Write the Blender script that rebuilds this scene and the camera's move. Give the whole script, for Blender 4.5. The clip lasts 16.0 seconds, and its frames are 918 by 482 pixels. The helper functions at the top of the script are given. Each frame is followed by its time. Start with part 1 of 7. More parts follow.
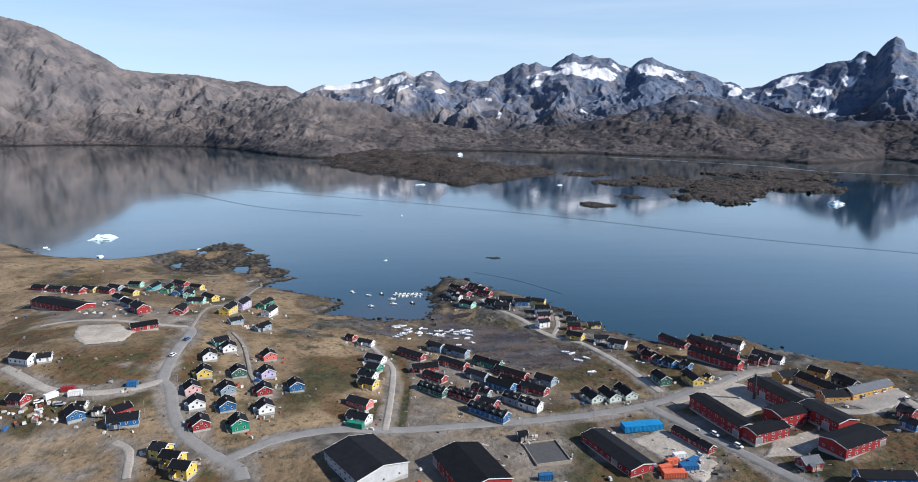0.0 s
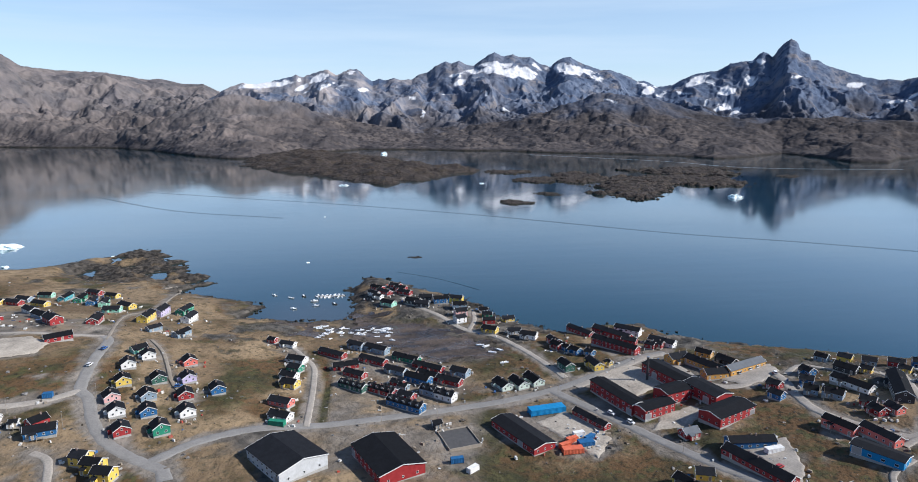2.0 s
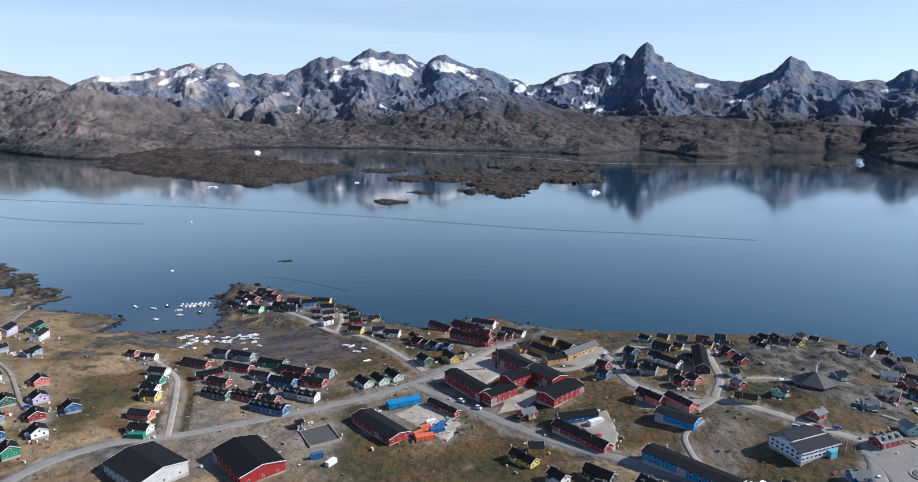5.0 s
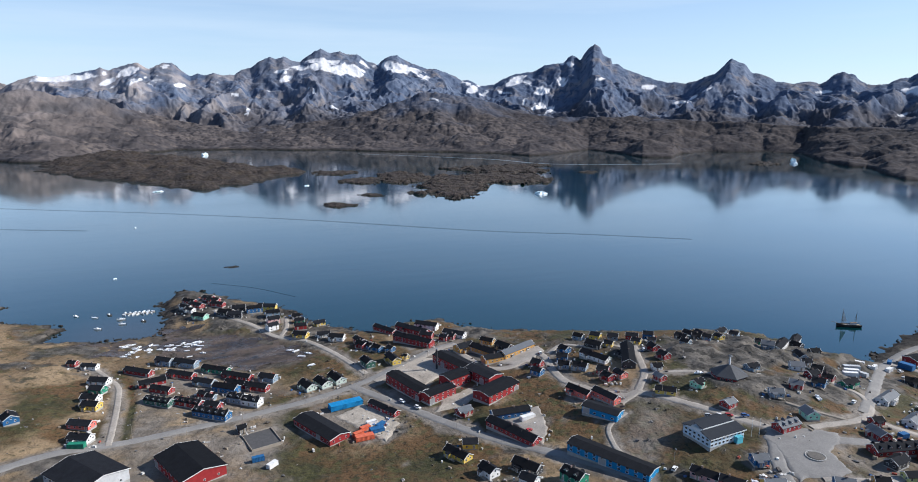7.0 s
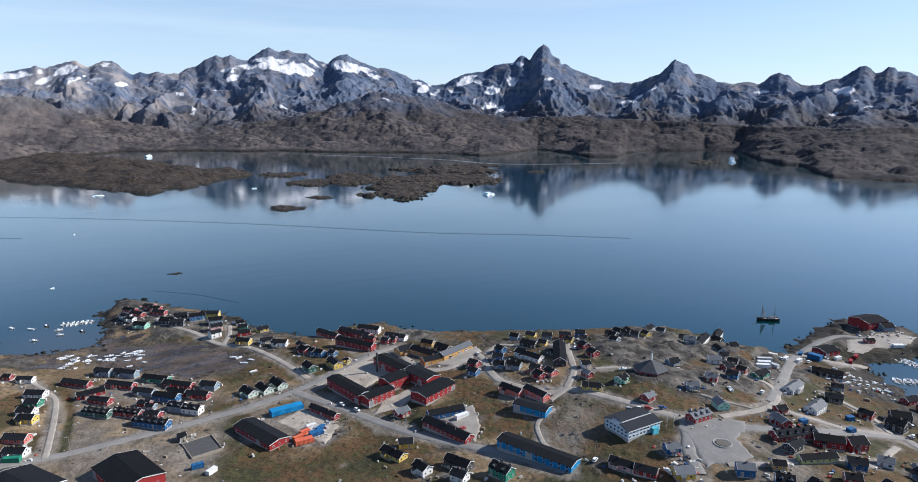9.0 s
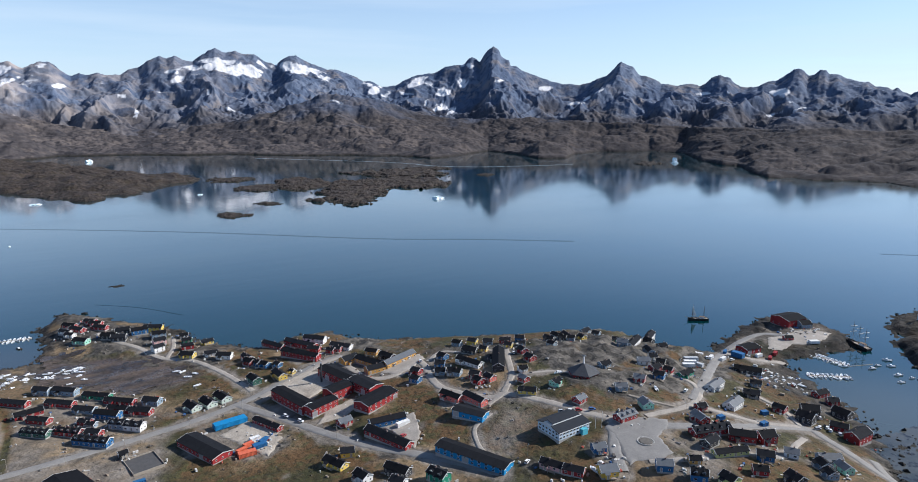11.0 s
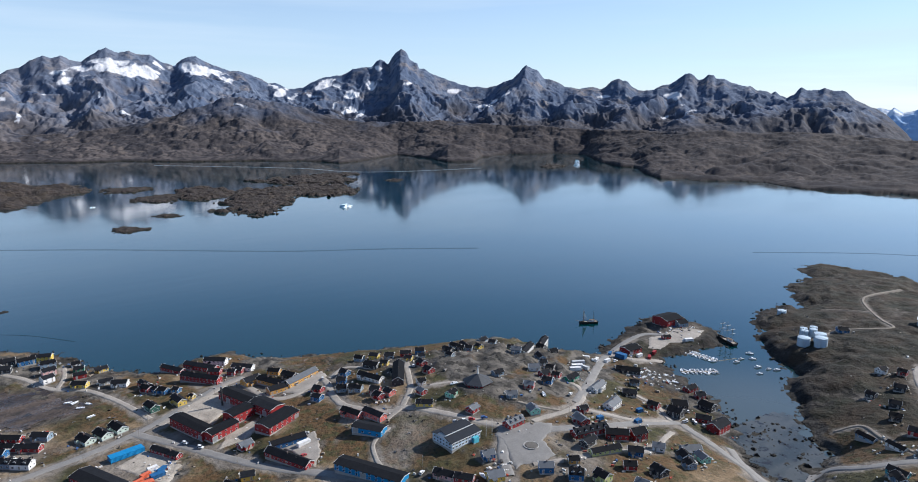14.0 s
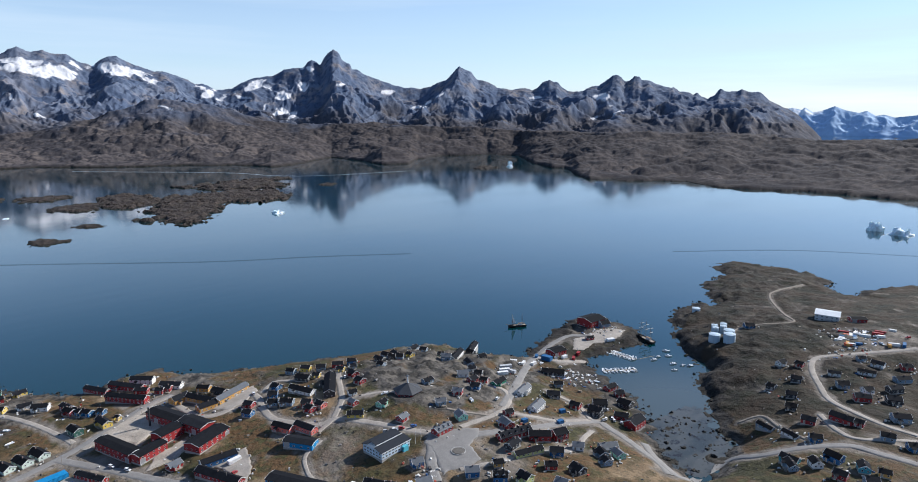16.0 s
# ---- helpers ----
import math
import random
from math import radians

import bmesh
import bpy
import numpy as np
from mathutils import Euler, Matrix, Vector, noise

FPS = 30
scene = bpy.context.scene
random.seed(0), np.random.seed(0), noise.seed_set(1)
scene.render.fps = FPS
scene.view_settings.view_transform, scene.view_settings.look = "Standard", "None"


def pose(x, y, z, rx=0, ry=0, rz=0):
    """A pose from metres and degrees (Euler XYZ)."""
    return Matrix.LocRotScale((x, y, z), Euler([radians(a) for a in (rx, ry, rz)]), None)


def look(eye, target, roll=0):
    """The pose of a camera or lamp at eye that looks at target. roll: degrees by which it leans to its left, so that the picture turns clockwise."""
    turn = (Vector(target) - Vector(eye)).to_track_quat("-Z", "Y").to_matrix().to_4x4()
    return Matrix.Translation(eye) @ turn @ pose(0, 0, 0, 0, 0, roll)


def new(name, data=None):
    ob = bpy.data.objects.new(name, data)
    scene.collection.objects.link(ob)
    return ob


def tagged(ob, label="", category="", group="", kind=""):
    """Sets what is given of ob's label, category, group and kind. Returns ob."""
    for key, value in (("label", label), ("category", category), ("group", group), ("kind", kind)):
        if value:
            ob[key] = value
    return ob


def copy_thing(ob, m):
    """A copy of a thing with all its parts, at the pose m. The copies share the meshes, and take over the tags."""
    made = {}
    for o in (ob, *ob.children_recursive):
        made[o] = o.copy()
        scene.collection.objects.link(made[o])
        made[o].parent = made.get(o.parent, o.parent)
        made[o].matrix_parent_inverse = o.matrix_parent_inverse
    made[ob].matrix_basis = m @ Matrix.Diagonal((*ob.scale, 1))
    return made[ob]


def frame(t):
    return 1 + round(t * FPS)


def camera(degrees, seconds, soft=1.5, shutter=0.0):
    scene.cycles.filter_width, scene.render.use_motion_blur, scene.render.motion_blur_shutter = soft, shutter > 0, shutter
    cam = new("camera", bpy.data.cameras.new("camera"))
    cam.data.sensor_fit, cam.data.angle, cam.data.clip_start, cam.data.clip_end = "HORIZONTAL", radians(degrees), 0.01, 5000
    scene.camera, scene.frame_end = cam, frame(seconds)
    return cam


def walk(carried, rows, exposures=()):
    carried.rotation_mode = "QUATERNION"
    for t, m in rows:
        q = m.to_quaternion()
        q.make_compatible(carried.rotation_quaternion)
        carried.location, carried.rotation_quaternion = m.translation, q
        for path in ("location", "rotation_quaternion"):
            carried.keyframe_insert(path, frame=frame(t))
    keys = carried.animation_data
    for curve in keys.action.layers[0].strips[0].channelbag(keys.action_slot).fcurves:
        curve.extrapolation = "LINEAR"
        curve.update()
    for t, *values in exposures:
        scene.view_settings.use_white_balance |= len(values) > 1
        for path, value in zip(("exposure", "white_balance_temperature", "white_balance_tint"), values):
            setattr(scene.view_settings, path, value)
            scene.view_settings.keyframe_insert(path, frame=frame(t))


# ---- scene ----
cam = camera(70.9, 16.0, soft=0.95)
PATH = [
    (0, (0.649, -0.301, 158.006), (0.698, 1.661, 157.621), 0.0),
    (0.5, (2.123, -5.904, 159.97), (2.217, -3.944, 159.585), -0.1),
    (1, (4.298, -11.02, 161.171), (4.45, -9.064, 160.784), -0.1),
    (1.5, (6.044, -15.995, 163.154), (6.262, -14.046, 162.762), -0.1),
    (2, (7.742, -20.922, 164.276), (8.011, -18.979, 163.883), -0.2),
    (2.5, (9.771, -25.88, 165.942), (10.099, -23.947, 165.547), -0.2),
    (3, (11.975, -31.0, 167.834), (12.377, -29.082, 167.435), -0.2),
    (3.5, (13.623, -35.601, 169.712), (14.098, -33.7, 169.311), -0.1),
    (4, (15.465, -40.437, 171.79), (15.998, -38.552, 171.386), -0.0),
    (6.5, (23.707, -62.507, 181.251), (24.417, -60.683, 180.842), 0.1),
    (7, (24.794, -67.352, 183.003), (25.538, -65.541, 182.594), 0.1),
    (7.5, (25.819, -72.191, 185.403), (26.596, -70.395, 184.992), 0.1),
    (8, (27.456, -76.441, 187.387), (28.266, -74.659, 186.975), 0.1),
    (8.5, (28.939, -80.847, 189.497), (29.779, -79.08, 189.083), 0.1),
    (9, (30.339, -85.321, 191.434), (31.209, -83.569, 191.02), 0.1),
    (11.5, (34.499, -105.261, 205.58), (35.505, -103.583, 205.164), 0.0),
    (12, (35.283, -108.997, 208.858), (36.302, -107.328, 208.44), 0.0),
    (12.5, (35.702, -112.801, 212.171), (36.775, -111.167, 211.753), 0.0),
    (13, (35.99, -116.432, 214.986), (37.118, -114.834, 214.568), 0.0),
    (13.5, (35.445, -119.951, 217.266), (36.621, -118.387, 216.85), 0.0),
    (14, (35.949, -123.611, 220.171), (37.158, -122.073, 219.756), -0.0),
    (14.5, (35.992, -127.148, 223.002), (37.236, -125.638, 222.587), -0.0),
    (15, (36.175, -131.045, 226.201), (37.455, -129.566, 225.784), -0.0),
    (15.5, (35.636, -134.358, 229.262), (36.955, -132.914, 228.845), -0.1),
    (16, (34.734, -138.202, 232.612), (36.087, -136.789, 232.194), -0.1),
]
walk(cam, [(t, look(eye, target, roll)) for t, eye, target, roll in PATH], [(0.0, 0.45, 5750, 9), (16.0, 0.45, 5750, 9)])

# ---- world, sun, exposure ----
SUN_AZ, SUN_EL = 108.0, 35.0
world = bpy.data.worlds.new("sky")
scene.world = world
world.use_nodes = True
wn, wl = world.node_tree.nodes, world.node_tree.links
sky = wn.new("ShaderNodeTexSky")
sky.sky_type, sky.sun_disc = "NISHITA", False
sky.sun_elevation, sky.sun_rotation = radians(SUN_EL), radians(SUN_AZ)
sky.altitude, sky.air_density, sky.dust_density, sky.ozone_density = 100, 0.85, 0.2, 2.5
# thin cirrus, stretched along the horizon
wc = wn.new("ShaderNodeTexCoord")
wm = wn.new("ShaderNodeMapping")
wm.inputs["Scale"].default_value = (1.2, 1.2, 16.0)
wno = wn.new("ShaderNodeTexNoise")
wno.inputs["Scale"].default_value, wno.inputs["Detail"].default_value, wno.inputs["Roughness"].default_value = 1.6, 5, 0.55
wr = wn.new("ShaderNodeMapRange")
wr.inputs["From Min"].default_value, wr.inputs["From Max"].default_value = 0.42, 0.78
wr.inputs["To Min"].default_value, wr.inputs["To Max"].default_value = 0.50, 0.92
wx = wn.new("ShaderNodeMix")
wx.data_type = "RGBA"
wx.inputs["B"].default_value = (5.42, 6.17, 6.75, 1)
wl.new(wc.outputs["Generated"], wm.inputs["Vector"])
wl.new(wm.outputs["Vector"], wno.inputs["Vector"])
wl.new(wno.outputs["Fac"], wr.inputs["Value"])
wz = wn.new("ShaderNodeSeparateXYZ")
wh = wn.new("ShaderNodeMapRange")
wh.inputs["From Min"].default_value, wh.inputs["From Max"].default_value = 0.09, 0.30
wh.inputs["To Min"].default_value, wh.inputs["To Max"].default_value = 1.0, 0.05
wp = wn.new("ShaderNodeMath")
wp.operation = "MULTIPLY"
wl.new(wc.outputs["Generated"], wz.inputs["Vector"])
wl.new(wz.outputs["Z"], wh.inputs["Value"])
wl.new(wr.outputs["Result"], wp.inputs[0])
wl.new(wh.outputs["Result"], wp.inputs[1])
wl.new(wp.outputs[0], wx.inputs["Factor"])
wl.new(sky.outputs["Color"], wx.inputs["A"])
wl.new(wx.outputs["Result"], wn["Background"].inputs["Color"])
wn["Background"].inputs["Strength"].default_value = 0.098
sun = new("sun", bpy.data.lights.new("sun", "SUN"))
sun.data.energy, sun.data.angle, sun.data.color = 5.0, radians(0.6), (1.0, 0.90, 0.77)
a, e = radians(SUN_AZ), radians(SUN_EL)
sun.matrix_world = look((0, 0, 300), (-math.sin(a) * math.cos(e) * 100, -math.cos(a) * math.cos(e) * 100, 300 - math.sin(e) * 100))


# ---- materials ----
def material(name, colour, rough=0.7, vary=0.25, scale=0.3, bump=0.0, bump_scale=2.0, metal=0.0, spec=0.4, random_tint=0.0):
    """A painted, stone or earth surface: base colour with stains at two scales, and fine relief."""
    m = bpy.data.materials.new(name)
    m.use_nodes = True
    n, l = m.node_tree.nodes, m.node_tree.links
    b = n["Principled BSDF"]
    b.inputs["Roughness"].default_value, b.inputs["Metallic"].default_value = rough, metal
    b.inputs["Specular IOR Level"].default_value = spec
    co = n.new("ShaderNodeTexCoord")
    big = n.new("ShaderNodeTexNoise")
    big.inputs["Scale"].default_value, big.inputs["Detail"].default_value = scale, 4
    small = n.new("ShaderNodeTexNoise")
    small.inputs["Scale"].default_value, small.inputs["Detail"].default_value = scale * 9, 3
    for t in (big, small):
        l.new(co.outputs["Object"], t.inputs["Vector"])
    add = n.new("ShaderNodeMath")
    add.operation = "ADD"
    l.new(big.outputs["Fac"], add.inputs[0])
    l.new(small.outputs["Fac"], add.inputs[1])
    rng = n.new("ShaderNodeMapRange")
    rng.inputs["From Min"].default_value, rng.inputs["From Max"].default_value = 0.65, 1.35
    rng.inputs["To Min"].default_value, rng.inputs["To Max"].default_value = 1 - vary, 1 + vary
    l.new(add.outputs[0], rng.inputs["Value"])
    mul = n.new("ShaderNodeVectorMath")
    mul.operation = "SCALE"
    mul.inputs[0].default_value = colour
    l.new(rng.outputs["Result"], mul.inputs["Scale"])
    out = mul.outputs["Vector"]
    if random_tint:
        info = n.new("ShaderNodeObjectInfo")
        tint = n.new("ShaderNodeMapRange")
        tint.inputs["To Min"].default_value, tint.inputs["To Max"].default_value = 1 - random_tint, 1 + random_tint
        l.new(info.outputs["Random"], tint.inputs["Value"])
        mul2 = n.new("ShaderNodeVectorMath")
        mul2.operation = "SCALE"
        l.new(out, mul2.inputs[0])
        l.new(tint.outputs["Result"], mul2.inputs["Scale"])
        out = mul2.outputs["Vector"]
    l.new(out, b.inputs["Base Color"])
    if bump:
        bt = n.new("ShaderNodeTexNoise")
        bt.inputs["Scale"].default_value, bt.inputs["Detail"].default_value = bump_scale, 5
        l.new(co.outputs["Object"], bt.inputs["Vector"])
        bn = n.new("ShaderNodeBump")
        bn.inputs["Strength"].default_value, bn.inputs["Distance"].default_value = bump, 0.5 / bump_scale
        l.new(bt.outputs["Fac"], bn.inputs["Height"])
        l.new(bn.outputs["Normal"], b.inputs["Normal"])
    return m


def mix_colour(m, fac, a, b):
    """A node that mixes two colours (tuples or sockets) by a socket."""
    n, l = m.node_tree.nodes, m.node_tree.links
    x = n.new("ShaderNodeMix")
    x.data_type = "RGBA"
    for key, value in (("A", a), ("B", b)):
        if isinstance(value, tuple):
            x.inputs[key].default_value = (*value, 1)
        else:
            l.new(value, x.inputs[key])
    l.new(fac, x.inputs["Factor"])
    return x.outputs["Result"]


def noise_fac(m, scale, low, high, detail=5, stretch=None, rough=0.55):
    """A noise over the world, spread from 0 at low to 1 at high."""
    n, l = m.node_tree.nodes, m.node_tree.links
    co = n.new("ShaderNodeTexCoord")
    t = n.new("ShaderNodeTexNoise")
    t.inputs["Scale"].default_value, t.inputs["Detail"].default_value, t.inputs["Roughness"].default_value = scale, detail, rough
    src = co.outputs["Object"]
    if stretch:
        mp = n.new("ShaderNodeMapping")
        mp.inputs["Scale"].default_value = stretch
        l.new(src, mp.inputs["Vector"])
        src = mp.outputs["Vector"]
    l.new(src, t.inputs["Vector"])
    r = n.new("ShaderNodeMapRange")
    r.inputs["From Min"].default_value, r.inputs["From Max"].default_value = low, high
    l.new(t.outputs["Fac"], r.inputs["Value"])
    return r.outputs["Result"]


def bump_by(m, fac, strength, distance):
    n, l = m.node_tree.nodes, m.node_tree.links
    bn = n.new("ShaderNodeBump")
    bn.inputs["Strength"].default_value, bn.inputs["Distance"].default_value = strength, distance
    l.new(fac, bn.inputs["Height"])
    old = n["Principled BSDF"].inputs["Normal"]
    if old.is_linked:
        l.new(old.links[0].from_socket, bn.inputs["Normal"])
    l.new(bn.outputs["Normal"], old)


def cover_channels(m):
    """The red, green and blue of the mesh's cover: what grows or lies where."""
    n, l = m.node_tree.nodes, m.node_tree.links
    at = n.new("ShaderNodeAttribute")
    at.attribute_name = "cover"
    sep = n.new("ShaderNodeSeparateColor")
    l.new(at.outputs["Color"], sep.inputs["Color"])
    return sep.outputs["Red"], sep.outputs["Green"], sep.outputs["Blue"]


def blank(name, rough=0.9, spec=0.25):
    m = bpy.data.materials.new(name)
    m.use_nodes = True
    b = m.node_tree.nodes["Principled BSDF"]
    b.inputs["Roughness"].default_value, b.inputs["Specular IOR Level"].default_value = rough, spec
    return m


def tide_mark(m, low, high):
    """1 on the stones that the tide wets, 0 above."""
    n, l = m.node_tree.nodes, m.node_tree.links
    co, sp, add = n.new("ShaderNodeTexCoord"), n.new("ShaderNodeSeparateXYZ"), n.new("ShaderNodeMath")
    l.new(co.outputs["Object"], sp.inputs["Vector"])
    add.operation = "ADD"
    l.new(sp.outputs["Z"], add.inputs[0])
    l.new(noise_fac(m, 0.08, 0.0, 1.0), add.inputs[1])
    r = n.new("ShaderNodeMapRange")
    r.inputs["From Min"].default_value, r.inputs["From Max"].default_value = high, low
    l.new(add.outputs[0], r.inputs["Value"])
    return r.outputs["Result"]


def tundra_material():
    """Dry grass, moss and heath, gravelly soil and bare rock, each where the cover says."""
    m = blank("tundra")
    red, green, blue = cover_channels(m)
    dry = mix_colour(m, noise_fac(m, 0.02, 0.38, 0.62, 7), (0.135, 0.092, 0.052), (0.270, 0.195, 0.115))
    dry = mix_colour(m, noise_fac(m, 0.09, 0.52, 0.66, 6), dry, (0.095, 0.070, 0.036))
    dry = mix_colour(m, noise_fac(m, 0.33, 0.54, 0.70, 5), dry, (0.060, 0.052, 0.030))
    moss = mix_colour(m, noise_fac(m, 0.026, 0.40, 0.55, 7), (0.034, 0.034, 0.013), (0.102, 0.058, 0.025))
    moss = mix_colour(m, noise_fac(m, 0.14, 0.50, 0.62, 6), moss, (0.058, 0.055, 0.020))
    moss = mix_colour(m, noise_fac(m, 0.40, 0.54, 0.66, 5), moss, (0.024, 0.022, 0.010))
    soil = mix_colour(m, noise_fac(m, 0.06, 0.36, 0.64, 7), (0.112, 0.095, 0.077), (0.235, 0.206, 0.174))
    soil = mix_colour(m, noise_fac(m, 0.22, 0.55, 0.72, 6), soil, (0.082, 0.070, 0.056))
    stone = mix_colour(m, noise_fac(m, 0.10, 0.38, 0.62, 8), (0.044, 0.040, 0.035), (0.140, 0.124, 0.105))
    stone = mix_colour(m, noise_fac(m, 0.16, 0.53, 0.60, 7, (1, 1, 0.35)), stone, (0.036, 0.033, 0.028))
    kelp = mix_colour(m, noise_fac(m, 0.22, 0.40, 0.60, 8), (0.016, 0.014, 0.012), (0.080, 0.068, 0.056))
    rock = mix_colour(m, green, kelp, stone)
    # far side of the inlet: heath, with slope shade painted into all its tones
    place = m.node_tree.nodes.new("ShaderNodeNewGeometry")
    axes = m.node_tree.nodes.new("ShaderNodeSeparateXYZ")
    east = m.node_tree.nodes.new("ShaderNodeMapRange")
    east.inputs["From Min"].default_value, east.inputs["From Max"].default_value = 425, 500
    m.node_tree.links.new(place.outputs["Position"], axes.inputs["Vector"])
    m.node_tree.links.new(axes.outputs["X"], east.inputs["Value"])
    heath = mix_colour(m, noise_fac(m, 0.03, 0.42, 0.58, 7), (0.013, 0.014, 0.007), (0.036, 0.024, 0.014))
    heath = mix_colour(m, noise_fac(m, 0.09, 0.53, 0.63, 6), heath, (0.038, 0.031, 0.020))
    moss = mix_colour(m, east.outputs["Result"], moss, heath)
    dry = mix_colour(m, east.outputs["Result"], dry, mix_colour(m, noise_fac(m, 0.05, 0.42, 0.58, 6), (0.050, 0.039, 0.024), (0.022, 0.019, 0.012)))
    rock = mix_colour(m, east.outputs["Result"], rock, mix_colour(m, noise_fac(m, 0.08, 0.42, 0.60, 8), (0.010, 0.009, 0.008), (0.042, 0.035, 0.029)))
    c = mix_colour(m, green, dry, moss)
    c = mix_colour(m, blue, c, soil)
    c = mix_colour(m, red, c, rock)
    c = mix_colour(m, noise_fac(m, 0.7, 0.64, 0.76, 4), c, (0.034, 0.029, 0.021))
    c = mix_colour(m, tide_mark(m, 0.7, 1.5), c, (0.022, 0.019, 0.014))
    m.node_tree.links.new(c, m.node_tree.nodes["Principled BSDF"].inputs["Base Color"])
    bump_by(m, noise_fac(m, 0.22, 0.2, 0.8, 8), 0.7, 1.6)
    bump_by(m, noise_fac(m, 2.5, 0.3, 0.7, 4), 0.3, 0.2)
    return m


def mud_material(name, dark, light, weed, shell, wet=0.0):
    """Silt at low tide: banks, darker wet runnels, a scatter of weed and shell."""
    m = blank(name, 0.5, 0.4)
    c = mix_colour(m, noise_fac(m, 0.035, 0.40, 0.60, 7, (0.7, 1.6, 1)), dark, light)
    c = mix_colour(m, noise_fac(m, 0.12, 0.56, 0.64, 7), c, weed)
    c = mix_colour(m, noise_fac(m, 0.5, 0.60, 0.72, 5), c, shell)
    m.node_tree.links.new(c, m.node_tree.nodes["Principled BSDF"].inputs["Base Color"])
    r = m.node_tree.nodes.new("ShaderNodeMapRange")
    r.inputs["To Min"].default_value, r.inputs["To Max"].default_value = 0.2 - 0.14 * wet, 0.85 - 0.7 * wet
    m.node_tree.links.new(noise_fac(m, 0.05, 0.42, 0.56, 6, (0.7, 1.6, 1)), r.inputs["Value"])
    m.node_tree.links.new(r.outputs["Result"], m.node_tree.nodes["Principled BSDF"].inputs["Roughness"])
    bump_by(m, noise_fac(m, 0.3, 0.2, 0.8, 8), 0.8 if wet < 0.5 else 0.08, 0.8)
    return m


def far_rock_material():
    m = blank("mountain_rock_hazed", 0.95, 0.15)
    red, green, blue = cover_channels(m)
    # the bare rock's blue tones hold the haze of distance
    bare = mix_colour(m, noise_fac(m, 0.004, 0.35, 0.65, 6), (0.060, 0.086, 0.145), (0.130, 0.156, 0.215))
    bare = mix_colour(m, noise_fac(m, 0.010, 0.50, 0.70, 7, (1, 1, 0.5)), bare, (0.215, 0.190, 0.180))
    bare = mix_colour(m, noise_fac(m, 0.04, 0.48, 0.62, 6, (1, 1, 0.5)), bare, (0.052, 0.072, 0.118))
    brown = mix_colour(m, noise_fac(m, 0.005, 0.38, 0.62, 7), (0.044, 0.041, 0.045), (0.108, 0.092, 0.086))
    brown = mix_colour(m, noise_fac(m, 0.02, 0.54, 0.75, 6), brown, (0.045, 0.042, 0.042))
    brown = mix_colour(m, noise_fac(m, 0.022, 0.54, 0.72, 7), brown, (0.140, 0.116, 0.100))
    brown = mix_colour(m, noise_fac(m, 0.045, 0.47, 0.60, 6), brown, (0.034, 0.031, 0.034))
    brown = mix_colour(m, blue, brown, mix_colour(m, noise_fac(m, 0.008, 0.36, 0.62, 8), (0.062, 0.057, 0.058), (0.155, 0.130, 0.120)))
    brown = mix_colour(m, tide_mark(m, 3, 9), brown, (0.026, 0.023, 0.02))
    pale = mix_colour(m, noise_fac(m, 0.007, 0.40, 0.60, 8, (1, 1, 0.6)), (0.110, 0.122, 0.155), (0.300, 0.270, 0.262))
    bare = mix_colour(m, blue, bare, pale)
    # brown darkens towards the fjord's mouth, painted shade for slopes the sun grazes
    place, axes, mouth = m.node_tree.nodes.new("ShaderNodeNewGeometry"), m.node_tree.nodes.new("ShaderNodeSeparateXYZ"), m.node_tree.nodes.new("ShaderNodeMapRange")
    mouth.inputs["From Min"].default_value, mouth.inputs["From Max"].default_value, mouth.inputs["To Max"].default_value = 900, 1900, 0.55
    m.node_tree.links.new(place.outputs["Position"], axes.inputs["Vector"])
    m.node_tree.links.new(axes.outputs["X"], mouth.inputs["Value"])
    brown = mix_colour(m, mouth.outputs["Result"], brown, mix_colour(m, noise_fac(m, 0.012, 0.42, 0.60, 7), (0.022, 0.020, 0.023), (0.050, 0.042, 0.040)))
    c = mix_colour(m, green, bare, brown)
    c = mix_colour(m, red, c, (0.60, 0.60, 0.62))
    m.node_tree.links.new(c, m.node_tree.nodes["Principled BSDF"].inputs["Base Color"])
    bump_by(m, noise_fac(m, 0.010, 0.2, 0.8, 9, (1, 1, 0.5), 0.6), 0.35, 12.0)
    return m


